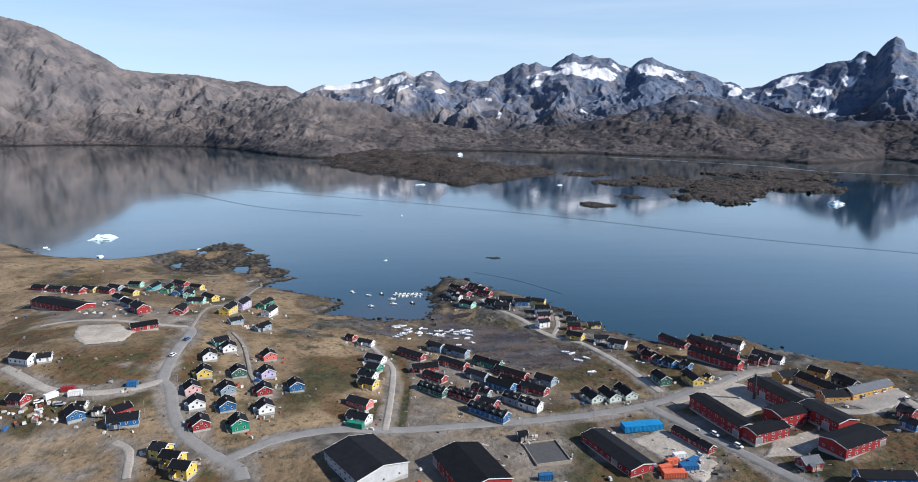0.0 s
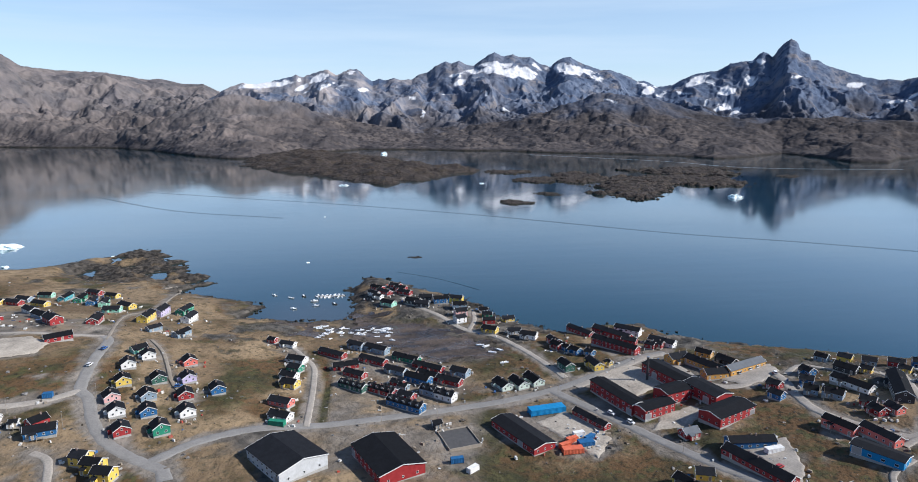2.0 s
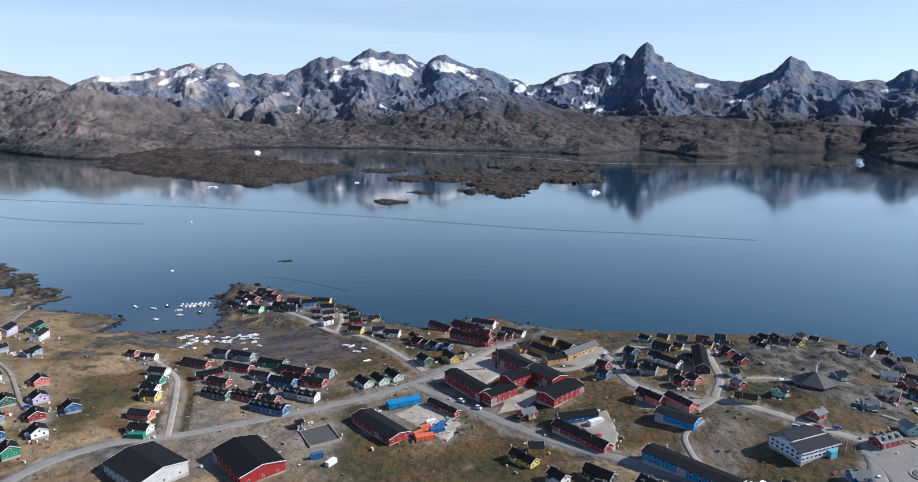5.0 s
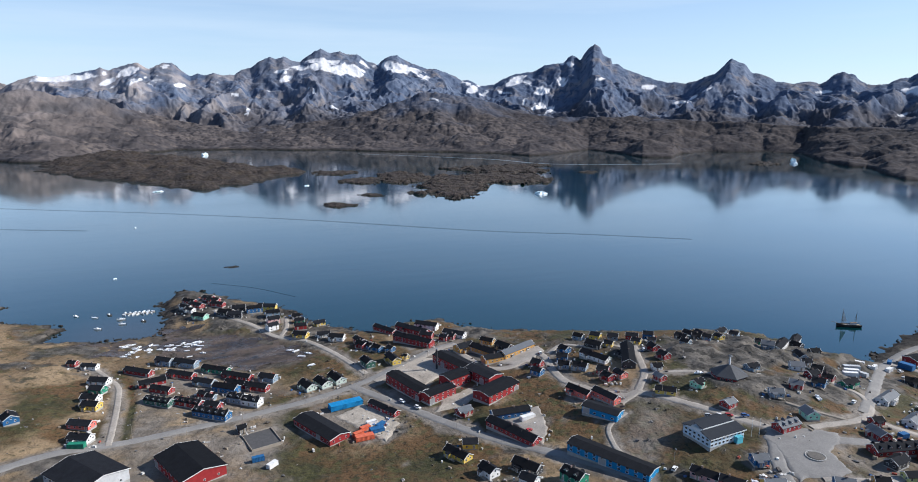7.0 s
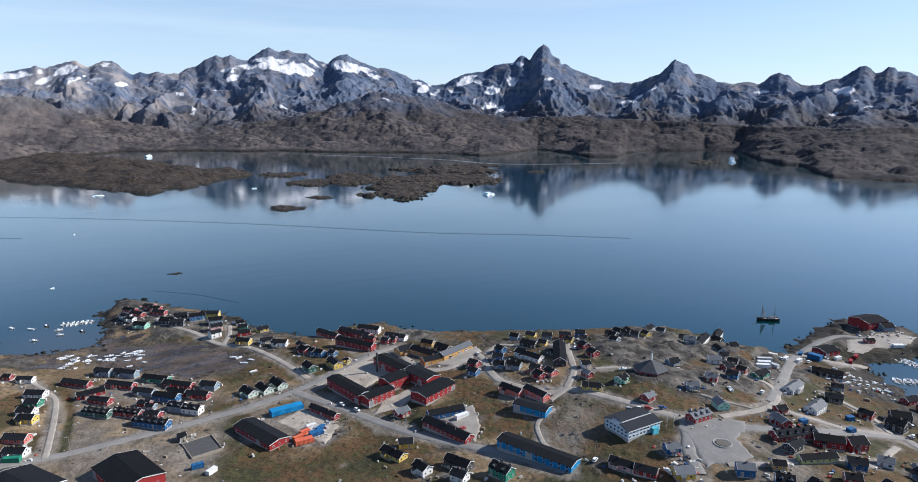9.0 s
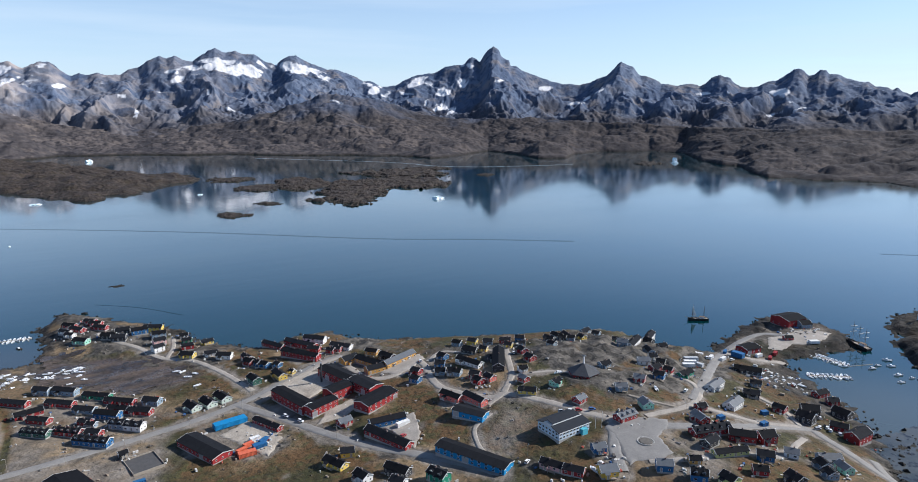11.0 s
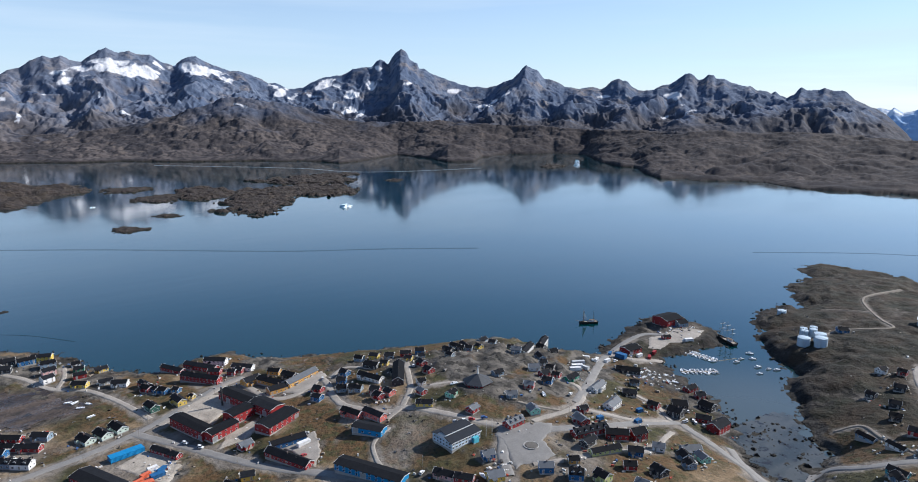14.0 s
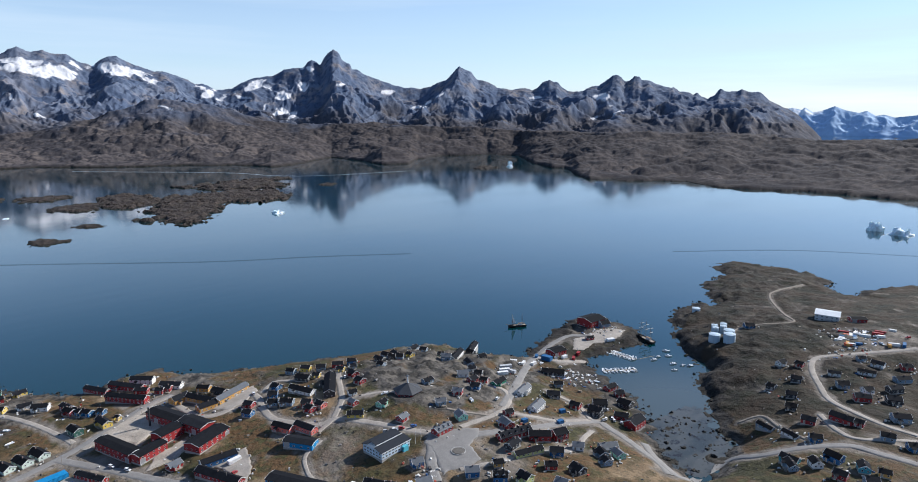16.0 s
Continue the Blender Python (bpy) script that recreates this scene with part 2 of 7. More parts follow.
def water_material():
    m = bpy.data.materials.new("fjord_water")
    m.use_nodes = True
    n, l = m.node_tree.nodes, m.node_tree.links
    b = n["Principled BSDF"]
    b.inputs["IOR"].default_value = 1.33
    # clear and dark in the fjord, clouded with silt in the shallow heads of the inlet and the cove
    place = n.new("ShaderNodeNewGeometry")
    tone = (0.001, 0.024, 0.028)
    for spot, reach, silt in (((478, 78, 0), 135, (0.062, 0.078, 0.074)), ((-40, 495, 0), 85, (0.040, 0.052, 0.054))):
        far, near = n.new("ShaderNodeVectorMath"), n.new("ShaderNodeMapRange")
        far.operation, far.inputs[1].default_value = "DISTANCE", spot
        near.interpolation_type = "SMOOTHSTEP"
        near.inputs["From Min"].default_value, near.inputs["From Max"].default_value = reach, 0.15 * reach
        l.new(place.outputs["Position"], far.inputs[0])
        l.new(far.outputs["Value"], near.inputs["Value"])
        tone = mix_colour(m, near.outputs["Result"], tone, silt)
    l.new(tone, b.inputs["Base Color"])
    b.inputs["Coat Weight"].default_value, b.inputs["Coat IOR"].default_value, b.inputs["Coat Roughness"].default_value = 0.85, 1.33, 0.06
    wind = noise_fac(m, 0.004, 0.45, 0.7, 5, (0.6, 1.6, 1))
    r = n.new("ShaderNodeMapRange")
    r.inputs["To Min"].default_value, r.inputs["To Max"].default_value = 0.06, 0.14
    l.new(wind, r.inputs["Value"])
    l.new(r.outputs["Result"], b.inputs["Roughness"])
    bump_by(m, noise_fac(m, 0.05, 0.2, 0.8, 4, (0.7, 1.3, 1)), 0.025, 1.0)
    bump_by(m, noise_fac(m, 0.9, 0.2, 0.8, 3), 0.05, 0.12)
    bump_by(m, noise_fac(m, 0.016, 0.3, 0.7, 6, (0.5, 2.2, 1)), 0.018, 3.0)
    return m


def stone_material(name, dark, light):
    m = blank(name)
    c = mix_colour(m, noise_fac(m, 0.12, 0.38, 0.62, 7), dark, light)
    c = mix_colour(m, noise_fac(m, 0.9, 0.5, 0.7, 4), c, tuple(0.6 * v for v in dark))
    c = mix_colour(m, noise_fac(m, 0.05, 0.5, 0.62, 5), c, (0.040, 0.031, 0.022))
    c = mix_colour(m, tide_mark(m, 1.0, 3.0), c, (0.020, 0.018, 0.015))
    m.node_tree.links.new(c, m.node_tree.nodes["Principled BSDF"].inputs["Base Color"])
    bump_by(m, noise_fac(m, 0.12, 0.2, 0.8, 8), 1.0, 4.0)
    return m


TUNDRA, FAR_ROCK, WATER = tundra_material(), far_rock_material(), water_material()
ISLET = stone_material("islet_rock", (0.022, 0.018, 0.016), (0.070, 0.054, 0.045))
MUD = mud_material("tidal_mud", (0.038, 0.029, 0.025), (0.092, 0.068, 0.052), (0.024, 0.019, 0.015), (0.11, 0.088, 0.07))
SILT = mud_material("pale_silt", (0.042, 0.048, 0.046), (0.078, 0.080, 0.072), (0.026, 0.024, 0.021), (0.10, 0.095, 0.088), 1.0)
ROAD = material("gravel_road", (0.29, 0.26, 0.225), 0.9, 0.28, 0.12, 0.4, 2.5)
TRACK = material("trodden_earth", (0.215, 0.185, 0.150), 0.95, 0.3, 0.15, 0.4, 2.0)
TARMAC = material("worn_tarmac", (0.20, 0.19, 0.178), 0.85, 0.22, 0.15, 0.3, 3.0)

# ---- the lie of the land ----
COAST_WEST = [(-1300, 950), (-700, 830), (-540, 795), (-493, 760), (-459, 721), (-387, 684), (-352, 689), (-321, 717), (-314, 749),
              (-254, 775), (-198, 699), (-180, 633), (-151, 620), (-173, 588), (-147, 571), (-106, 547), (-87, 532), (-99, 497),
              (-72, 488), (-35, 483), (-7, 474)]
COAST_TOWN = [(-4, 510), (-11, 554), (-12, 572), (3, 616), (19, 602), (56, 560), (88, 525), (103, 483), (123, 455), (140, 435),
              (158, 430), (190, 438), (213, 434), (230, 409), (245, 393), (285, 375), (342, 348), (402, 320), (425, 298), (440, 270),
              (458, 240), (474, 228)]
COAST_HARBOUR = [(503, 238), (554, 252), (588, 260), (617, 246), (609, 195), (580, 175), (531, 184), (507, 186), (487, 160),
                 (478, 137), (464, 108), (430, 79), (404, 52), (396, 32), (390, 20), (404, 15), (421, 19), (444, 23), (457, 24), (464, 36), (484, 52), (500, 63), (517, 68), (527, 81)]
COAST_CAPE = [(535, 88), (547, 94), (565, 93), (576, 101), (581, 115), (594, 132), (605, 142), (624, 157), (635, 164), (649, 165), (667, 186), (688, 190), (712, 200), (721, 191), (746, 195), (743, 177), (761, 175), (773, 170),
              (769, 183), (789, 203), (808, 207), (827, 225), (872, 230), (886, 229), (902, 223), (914, 246), (929, 259), (962, 257), (980, 235), (984, 213), (985, 189), (983, 169), (970, 160), (985, 155)]
COAST_EAST = COAST_CAPE + [(980, 142), (960, 129), (960, 117), (943, 118), (926, 105), (912, 93), (895, 93), (894, 77), (904, 68), (932, 71), (948, 67), (977, 50), (1017, 31),
                           (1400, -100), (1600, -400), (1600, -800), (-1300, -800)]
LAGOON = [(-20, 474), (-4, 500), (22, 470), (60, 452), (88, 418), (96, 392), (78, 380), (50, 380), (26, 400), (-8, 432)]


def polygon_distance(poly, x, y):
    """Metres from the outline of a polygon; positive inside."""
    best = np.full(np.shape(x), 1e18)
    inside = np.zeros(np.shape(x), bool)
    for (x0, y0), (x1, y1) in zip(poly, poly[1:] + poly[:1]):
        dx, dy = x1 - x0, y1 - y0
        k = np.clip(((x - x0) * dx + (y - y0) * dy) / (dx * dx + dy * dy), 0, 1)
        best = np.minimum(best, (x - x0 - k * dx) ** 2 + (y - y0 - k * dy) ** 2)
        cross = (y0 > y) != (y1 > y)
        inside ^= cross & (x < x0 + (y - y0) * dx / (dy if dy else 1e-9))
    return np.sqrt(best) * np.where(inside, 1, -1)


def smooth(a, b, v):
    k = np.clip((v - a) / (b - a), 0, 1)
    return k * k * (3 - 2 * k)


HILLS_NEAR = [(-600, 320, 33.0, 125), (-600, 580, 22.1, 125), (-400, 580, 15.9, 125), (-220, 80, 64.4, 125), (-220, 200, -21.4, 125), (-220, 320, 23.3, 125), (-220, 440, 11.1, 125), (-220, 580, -4.1, 125), (-60, 200, 0.9, 125), (-60, 320, 3.6, 125), (-60, 440, -5.9, 125), (-60, 580, 5.1, 125), (80, 80, 26.5, 125), (80, 200, -8.6, 125), (80, 440, -4.2, 125), (80, 580, 5.0, 125), (200, -60, 20.4, 125), (200, 80, -8.8, 125), (200, 320, 2.3, 125), (320, -60, 1.5, 125), (320, 80, 12.1, 125), (320, 200, 15.6, 125), (440, -60, 24.4, 125), (440, 80, -20.4, 125)]
HILLS_MID = [(440, 200, 2.0, 125), (440, 320, 3.6, 125), (580, 80, 14.2, 125), (580, 200, -4.9, 125), (740, -60, 22.2, 125), (740, 80, 1.0, 125)]
HILLS = HILLS_NEAR + HILLS_MID


def ground(x, y):
    """The height of the land without its small unevenness."""
    x, y = np.asarray(x, float), np.asarray(y, float)
    shore = polygon_distance(COAST_WEST + COAST_TOWN + COAST_HARBOUR + COAST_EAST, x, y)
    z = np.full(np.shape(x), 6.0)
    for hx, hy, up, wide in HILLS:
        z = z + up * np.exp(-((x - hx) ** 2 + (y - hy) ** 2) / wide ** 2)
    z = np.maximum(z, 1.2) * (1 - np.exp(-np.maximum(shore, 0) / 18)) + np.minimum(shore, 0) * 0.12
    mud = smooth(-14, 6, polygon_distance(LAGOON, x, y))
    return z * (1 - mud) + mud * 1.0


# ---- noise on arrays ----
TABLE = np.random.RandomState(7).permutation(512)
TABLE = np.concatenate([TABLE, TABLE])


def ripple(x, y):
    """Gradient noise, about -0.7 to 0.7."""
    xi, yi = np.floor(x).astype(int), np.floor(y).astype(int)
    fx, fy = x - xi, y - yi
    total = 0
    ux, uy = fx ** 3 * (fx * (fx * 6 - 15) + 10), fy ** 3 * (fy * (fy * 6 - 15) + 10)
    for ax, wx0 in ((0, 1 - ux), (1, ux)):
        for ay, wy0 in ((0, 1 - uy), (1, uy)):
            turn = TABLE[TABLE[(xi + ax) & 511] + ((yi + ay) & 511)] * (2 * np.pi / 512)
            total = total + wx0 * wy0 * (np.cos(turn) * (fx - ax) + np.sin(turn) * (fy - ay))
    return total


def layered(x, y, scale, octaves=5, gain=0.5):
    total, amp = 0, 1.0
    for k in range(octaves):
        total = total + amp * ripple(x / scale + 31.7 * k, y / scale - 17.3 * k)
        scale, amp = scale / 2.03, amp * gain
    return total


def ridged(x, y, scale, octaves=5, gain=0.5):
    """Sharp crests: 0 in the gullies, towards 1 on the crests."""
    total, amp, norm = 0, 1.0, 0
    for k in range(octaves):
        total = total + amp * (1 - np.abs(ripple(x / scale + 11.7 * k, y / scale + 5.3 * k)) * 1.8)
        norm, scale, amp = norm + amp, scale / 2.1, amp * gain
    return total / norm


def sheet(name, x, y, z, mat, cover=None, keep=None):
    """A mesh of quads over a grid of points (rows by columns)."""
    rows, cols = x.shape
    verts = np.stack([x, y, z], -1).reshape(-1, 3)
    i = np.arange(rows * cols).reshape(rows, cols)
    quads = np.stack([i[:-1, :-1], i[:-1, 1:], i[1:, 1:], i[1:, :-1]], -1).reshape(-1, 4)
    if keep is not None:
        k = keep.reshape(-1)
        quads = quads[k[quads].any(1)]
    used = np.unique(quads)
    remap = np.zeros(len(verts), int)
    remap[used] = np.arange(len(used))
    verts, quads = verts[used], remap[quads]
    me = bpy.data.meshes.new(name)
    me.vertices.add(len(verts))
    me.vertices.foreach_set("co", verts.astype(np.float32).ravel())
    me.loops.add(quads.size)
    me.loops.foreach_set("vertex_index", quads.astype(np.int32).ravel())
    me.polygons.add(len(quads))
    me.polygons.foreach_set("loop_start", np.arange(0, quads.size, 4, dtype=np.int32))
    me.update(calc_edges=True)
    me.polygons.foreach_set("use_smooth", np.ones(len(quads), bool))
    if cover is not None:
        at = me.color_attributes.new("cover", "FLOAT_COLOR", "POINT")
        rgba = np.ones((len(verts), 4), np.float32)
        rgba[:, :3] = cover.reshape(-1, 3)[used]
        at.data.foreach_set("color", rgba.ravel())
    me.materials.append(mat)
    return new(name, me)


# ---- roads: centre lines and widths ----
MAIN_ROAD = [(-94, 256), (-87, 264), (-76, 275), (-52, 287), (-19, 291), (10, 298), (50, 307), (78, 313), (109, 322), (130, 331), (176, 356), (198, 362)]
SLOPE_ROAD = [(-86, 251), (-103, 262), (-118, 275), (-129, 291), (-139, 312), (-146, 320), (-150, 336), (-154, 360), (-158, 391), (-164, 401)]
WEST_ROAD = [(-146, 320), (-157, 310), (-174, 303), (-194, 304), (-211, 313), (-230, 325)]
UPPER_ROAD = [(-164, 401), (-179, 398), (-197, 398), (-216, 400), (-237, 397), (-250, 389)]
TOP_ROAD = [(-160, 393), (-173, 462), (-161, 493), (-171, 593), (-185, 593)]
MAIN_SOUTH = [(-86, 251), (-82, 242)]
DRIVE_WEST = [(-145, 266), (-136, 260), (-128, 240)]
BEACH_TRACK = [(-28, 289), (-28, 319), (-29, 352), (-32, 377), (-47, 410)]
CROSS_ROAD = [(109, 323), (130, 285), (147, 250), (164, 217), (183, 189), (198, 164), (206, 148)]
POINT_ROAD = [(123, 337), (118, 360), (108, 395), (95, 424), (75, 443), (60, 474), (47, 492), (32, 519)]
POINT_SPUR = [(79, 440), (86, 459), (89, 482)]
UPPER_MAIN = [(125, 323), (155, 339), (180, 355), (198, 359)]
SCHOOL_ROAD = [(193, 345), (198, 306), (216, 298), (237, 316), (240, 300), (233, 277), (231, 252), (246, 221), (257, 217), (270, 191), (280, 167), (290, 149)]
CHURCH_LANE = [(257, 220), (274, 236), (284, 252), (296, 273), (312, 298)]
HILL_TRACK = [(275, 237), (299, 224), (310, 213)]
SHORE_LANE = [(296, 273), (290, 295), (275, 302), (263, 315), (245, 304)]
DRIVE_BLUE = [(240, 213), (258, 219)]
PATH_SOUTH = [(236, 203), (220, 196), (212, 180), (210, 169)]
HARBOUR_MAIN = [(295, 143), (313, 130), (345, 118), (375, 112), (404, 104), (403, 92), (396, 68), (385, 43), (371, 28)]
HILL_ROAD = [(307, 145), (340, 144), (365, 154), (378, 170), (374, 185), (367, 200)]
HARBOUR_ROAD = [(354, 150), (394, 173), (431, 195), (469, 215), (501, 226), (537, 230), (551, 216), (574, 199)]
QUAY_ROAD = [(469, 215), (477, 194), (503, 182)]
BACK_STREET = [(349, 142), (360, 131), (374, 117), (401, 107)]
FRONT_PATH = [(274, 111), (297, 100), (318, 96), (345, 82), (369, 90), (386, 95)]
HOUSE_LANE = [(317, 169), (324, 157), (334, 145)]
BOAT_LANE = [(403, 108), (415, 127), (415, 142), (414, 158)]
EAST_ROAD = [(407, 66), (382, 36), (377, 23), (404, 23), (428, 17), (429, -3), (446, -24), (459, -43), (458, -58), (459, -78)]
EAST_LOOP = [(678, -34), (632, 5), (608, 23), (584, 19), (554, 3), (532, -11), (517, -34), (508, -53), (507, -69)]
EAST_MID = [(503, -13), (481, -30), (474, -45), (496, -71)]
EAST_TRACK = [(625, 108), (652, 106), (672, 98), (700, 74), (727, 91), (758, 110), (810, 138), (842, 141), (898, 130)]
EAST_CAPE = [(758, 110), (754, 130), (743, 151)]
EAST_LOW = [(478, 32), (488, 20), (476, 4), (458, -19)]
PLAZA_ROAD = [(256, 112), (267, 129), (279, 142), (281, 148)]
SLOPE_PATH = [(-97, 323), (-106, 338), (-114, 359), (-124, 383), (-136, 402)]
ROADS = [(MAIN_ROAD, 7.0), (SLOPE_ROAD, 7.0), (WEST_ROAD, 5.5), (UPPER_ROAD, 4.5), (TOP_ROAD, 2.4), (MAIN_SOUTH, 7.0), (DRIVE_WEST, 4.0), (BEACH_TRACK, 4.0), (CROSS_ROAD, 7.0), (POINT_ROAD, 5.0), (POINT_SPUR, 4.0), (UPPER_MAIN, 6.0), (SCHOOL_ROAD, 6.0), (CHURCH_LANE, 5.0), (HILL_TRACK, 3.5), (SHORE_LANE, 4.0), (DRIVE_BLUE, 4.0), (PATH_SOUTH, 3.0), (HARBOUR_MAIN, 7.0), (HILL_ROAD, 4.5), (HARBOUR_ROAD, 7.0), (QUAY_ROAD, 6.0), (BACK_STREET, 5.0), (FRONT_PATH, 4.0), (HOUSE_LANE, 2.6), (BOAT_LANE, 4.0), (EAST_ROAD, 6.5), (EAST_LOOP, 4.8), (EAST_MID, 4.0), (EAST_TRACK, 2.6), (EAST_CAPE, 2.2), (EAST_LOW, 2.2), (PLAZA_ROAD, 7.0), (SLOPE_PATH, 2.5)]


# ---- houses: x, y, heading of the ridge, length, width, wall height, paint and kind ----
SLOPE_WEST = [
    (-326.2, 514.1, -11, 12.6, 5.7, 2.4, 'R'), (-312.0, 511.6, -13, 12.9, 5.7, 2.4, 'R'), (-295.3, 509.5, -21, 15, 6.6, 2.4, 'R'),
    (-287.6, 514.9, -23, 14.3, 5.7, 2.4, 'Y'), (-272.6, 511.3, -26, 15, 5.7, 2.4, 'R'), (-271.6, 524.6, -26, 13.7, 5.7, 2.4, 'N'),
    (-250.0, 504.3, -30, 15, 5.7, 2.4, 'Y'), (-242.6, 474.1, -43, 15, 6.6, 2.6, 'W'), (-224.4, 450.2, -41, 15, 6.6, 2.6, 'N'),
    (-206.2, 427.5, -48, 15, 8.2, 4.0, 'R'), (-270.5, 448.3, -25, 48.4, 14.0, 4.0, 'Rh'), (-184.0, 384.6, 32, 15, 6.6, 2.6, 'R'),
    (-222.6, 329.9, -18, 13.0, 7.4, 3.2, 'W'), (-212.6, 331.3, 22, 6.6, 5.7, 2.4, 'W')]
SLOPE_TOP = [
    (-262.8, 541.6, -13, 11.8, 5.7, 2.4, 'M'), (-243.1, 531.0, 85, 15, 5.7, 3.2, 'T'), (-229.6, 525.2, 91, 15, 5.7, 3.2, 'G'),
    (-215.1, 510.9, 98, 15, 5.7, 3.2, 'B'), (-203.1, 503.5, 99, 15, 5.7, 3.2, 'M'), (-230.4, 555.4, -31, 15, 5.7, 2.4, 'R'),
    (-210.7, 540.3, -24, 11.6, 5.7, 2.4, 'Y'), (-186.3, 474.5, -3, 12.3, 6.6, 2.4, 'M'), (-182.2, 492.0, -39, 15, 6.6, 2.8, 'Y'),
    (-154.6, 451.0, 83, 15, 7.4, 4.4, 'Y'), (-151.5, 473.4, 81, 15, 7.4, 4.4, 'V'), (-141.5, 424.7, 44, 9.1, 5.7, 2.4, 'N'),
    (-137.4, 484.1, 74, 15, 6.6, 4.0, 'G'), (-128.1, 461.4, 80, 15, 6.6, 4.0, 'W'), (-122.1, 418.9, 60, 12.1, 5.7, 2.8, 'N'),
    (-182.3, 434.3, 96, 15, 7.4, 2.8, 'R')]
SLOPE_HOUSES = [
    (-135.3, 376.8, 42, 8.7, 6.6, 2.4, 'M'), (-127.4, 368.5, -67, 8.4, 7.6, 2.8, 'W'), (-133.2, 352.1, -66, 8.4, 7.6, 2.8, 'W'),
    (-128.6, 330.3, -65, 8.4, 7.6, 2.8, 'Y'), (-112.3, 336.6, -64, 8.4, 7.6, 2.6, 'D'), (-103.3, 365.3, -63, 8.4, 7.6, 2.8, 'S'),
    (-97.7, 340.2, -62, 8.4, 7.6, 2.8, 'V'), (-128.2, 312.3, -61, 8.4, 7.6, 2.6, 'P'), (-111.8, 315.9, -60, 8.4, 7.6, 2.6, 'N'),
    (-93.7, 319.0, -68, 8.4, 7.6, 2.6, 'R'), (-79.2, 327.9, -67, 8.4, 7.6, 2.8, 'B'), (-121.0, 298.7, -66, 8.4, 7.6, 2.8, 'W'),
    (-106.6, 299.6, -65, 8.4, 7.6, 2.8, 'B'), (-88.2, 300.4, -64, 8.4, 7.6, 2.8, 'W'), (-113.0, 281.5, -63, 8.4, 7.6, 2.8, 'R'),
    (-95.8, 282.7, -62, 8.4, 7.6, 3.6, 'G')]
SLOPE_FOOT = [
    (-202.4, 292.4, -11, 7.6, 6.6, 2.4, 'R'), (-171.3, 283.2, -53, 9.6, 7.4, 2.4, 'B'), (-147.3, 279.8, 18, 13.0, 7.4, 2.8, 'B'),
    (-151.7, 286.5, 52, 8.2, 6.6, 3.2, 'R'), (-171.3, 289.8, 4, 3.8, 3.3, 2.3, 'W'), (-161.6, 286.2, 5, 3.8, 3.3, 2.3, 'W'),
    (-157.9, 311.5, 9, 4.5, 3.0, 2.6, 'Bc'), (-120.8, 257.1, -19, 7.6, 6.6, 4.0, 'Y'), (-113.6, 251.3, -18, 8.8, 6.6, 4.0, 'Y'),
    (-106.7, 244.2, -16, 8.5, 6.6, 4.0, 'Y'), (-62.7, 421.0, -30, 5.9, 4.9, 2.3, 'R'), (-51.4, 412.9, -30, 11.2, 4.9, 2.4, 'W'),
    (-41.9, 381.6, -30, 12.5, 6.6, 2.4, 'W'), (-41.2, 364.9, -30, 8.7, 6.6, 2.8, 'G'), (-43.2, 351.8, -30, 10.2, 6.6, 2.4, 'W'),
    (-41.5, 339.4, -30, 10.0, 6.6, 2.8, 'Y')]
WORKS = [
    (-43.2, 314.2, -30, 13.0, 6.6, 2.4, 'S'), (-41.4, 297.5, -30, 11.7, 6.6, 2.4, 'W'), (-42.5, 290.8, -19, 8.5, 3.0, 2.6, 'Gc'),
    (-33.1, 254.0, -54, 29.8, 24.0, 5.4, 'Eh'), (12.0, 250.7, -67, 32.2, 22.0, 5.0, 'Rh'), (79.9, 270.5, -66, 35.5, 13.0, 3.2, 'Rh'),
    (99.5, 295.7, 8, 20.3, 6.0, 3.2, 'Cc'), (119.1, 279.9, -63, 22.7, 4.9, 2.4, 'R'), (159.8, 253.5, 12, 8.3, 6.6, 2.4, 'Rs'),
    (100.2, 252.0, 2, 10.2, 4.0, 2.6, 'Ac'), (108.6, 257.4, 5, 8.0, 4.0, 2.6, 'Bc'), (38.3, 286.7, 12, 4.7, 4.1, 2.3, 'K'),
    (82.4, 331.5, -71, 12.4, 7.4, 2.4, 'g'), (92.4, 332.1, -72, 12.6, 7.4, 2.4, 'g'), (102.3, 335.2, -75, 13.7, 7.4, 2.4, 'g')]
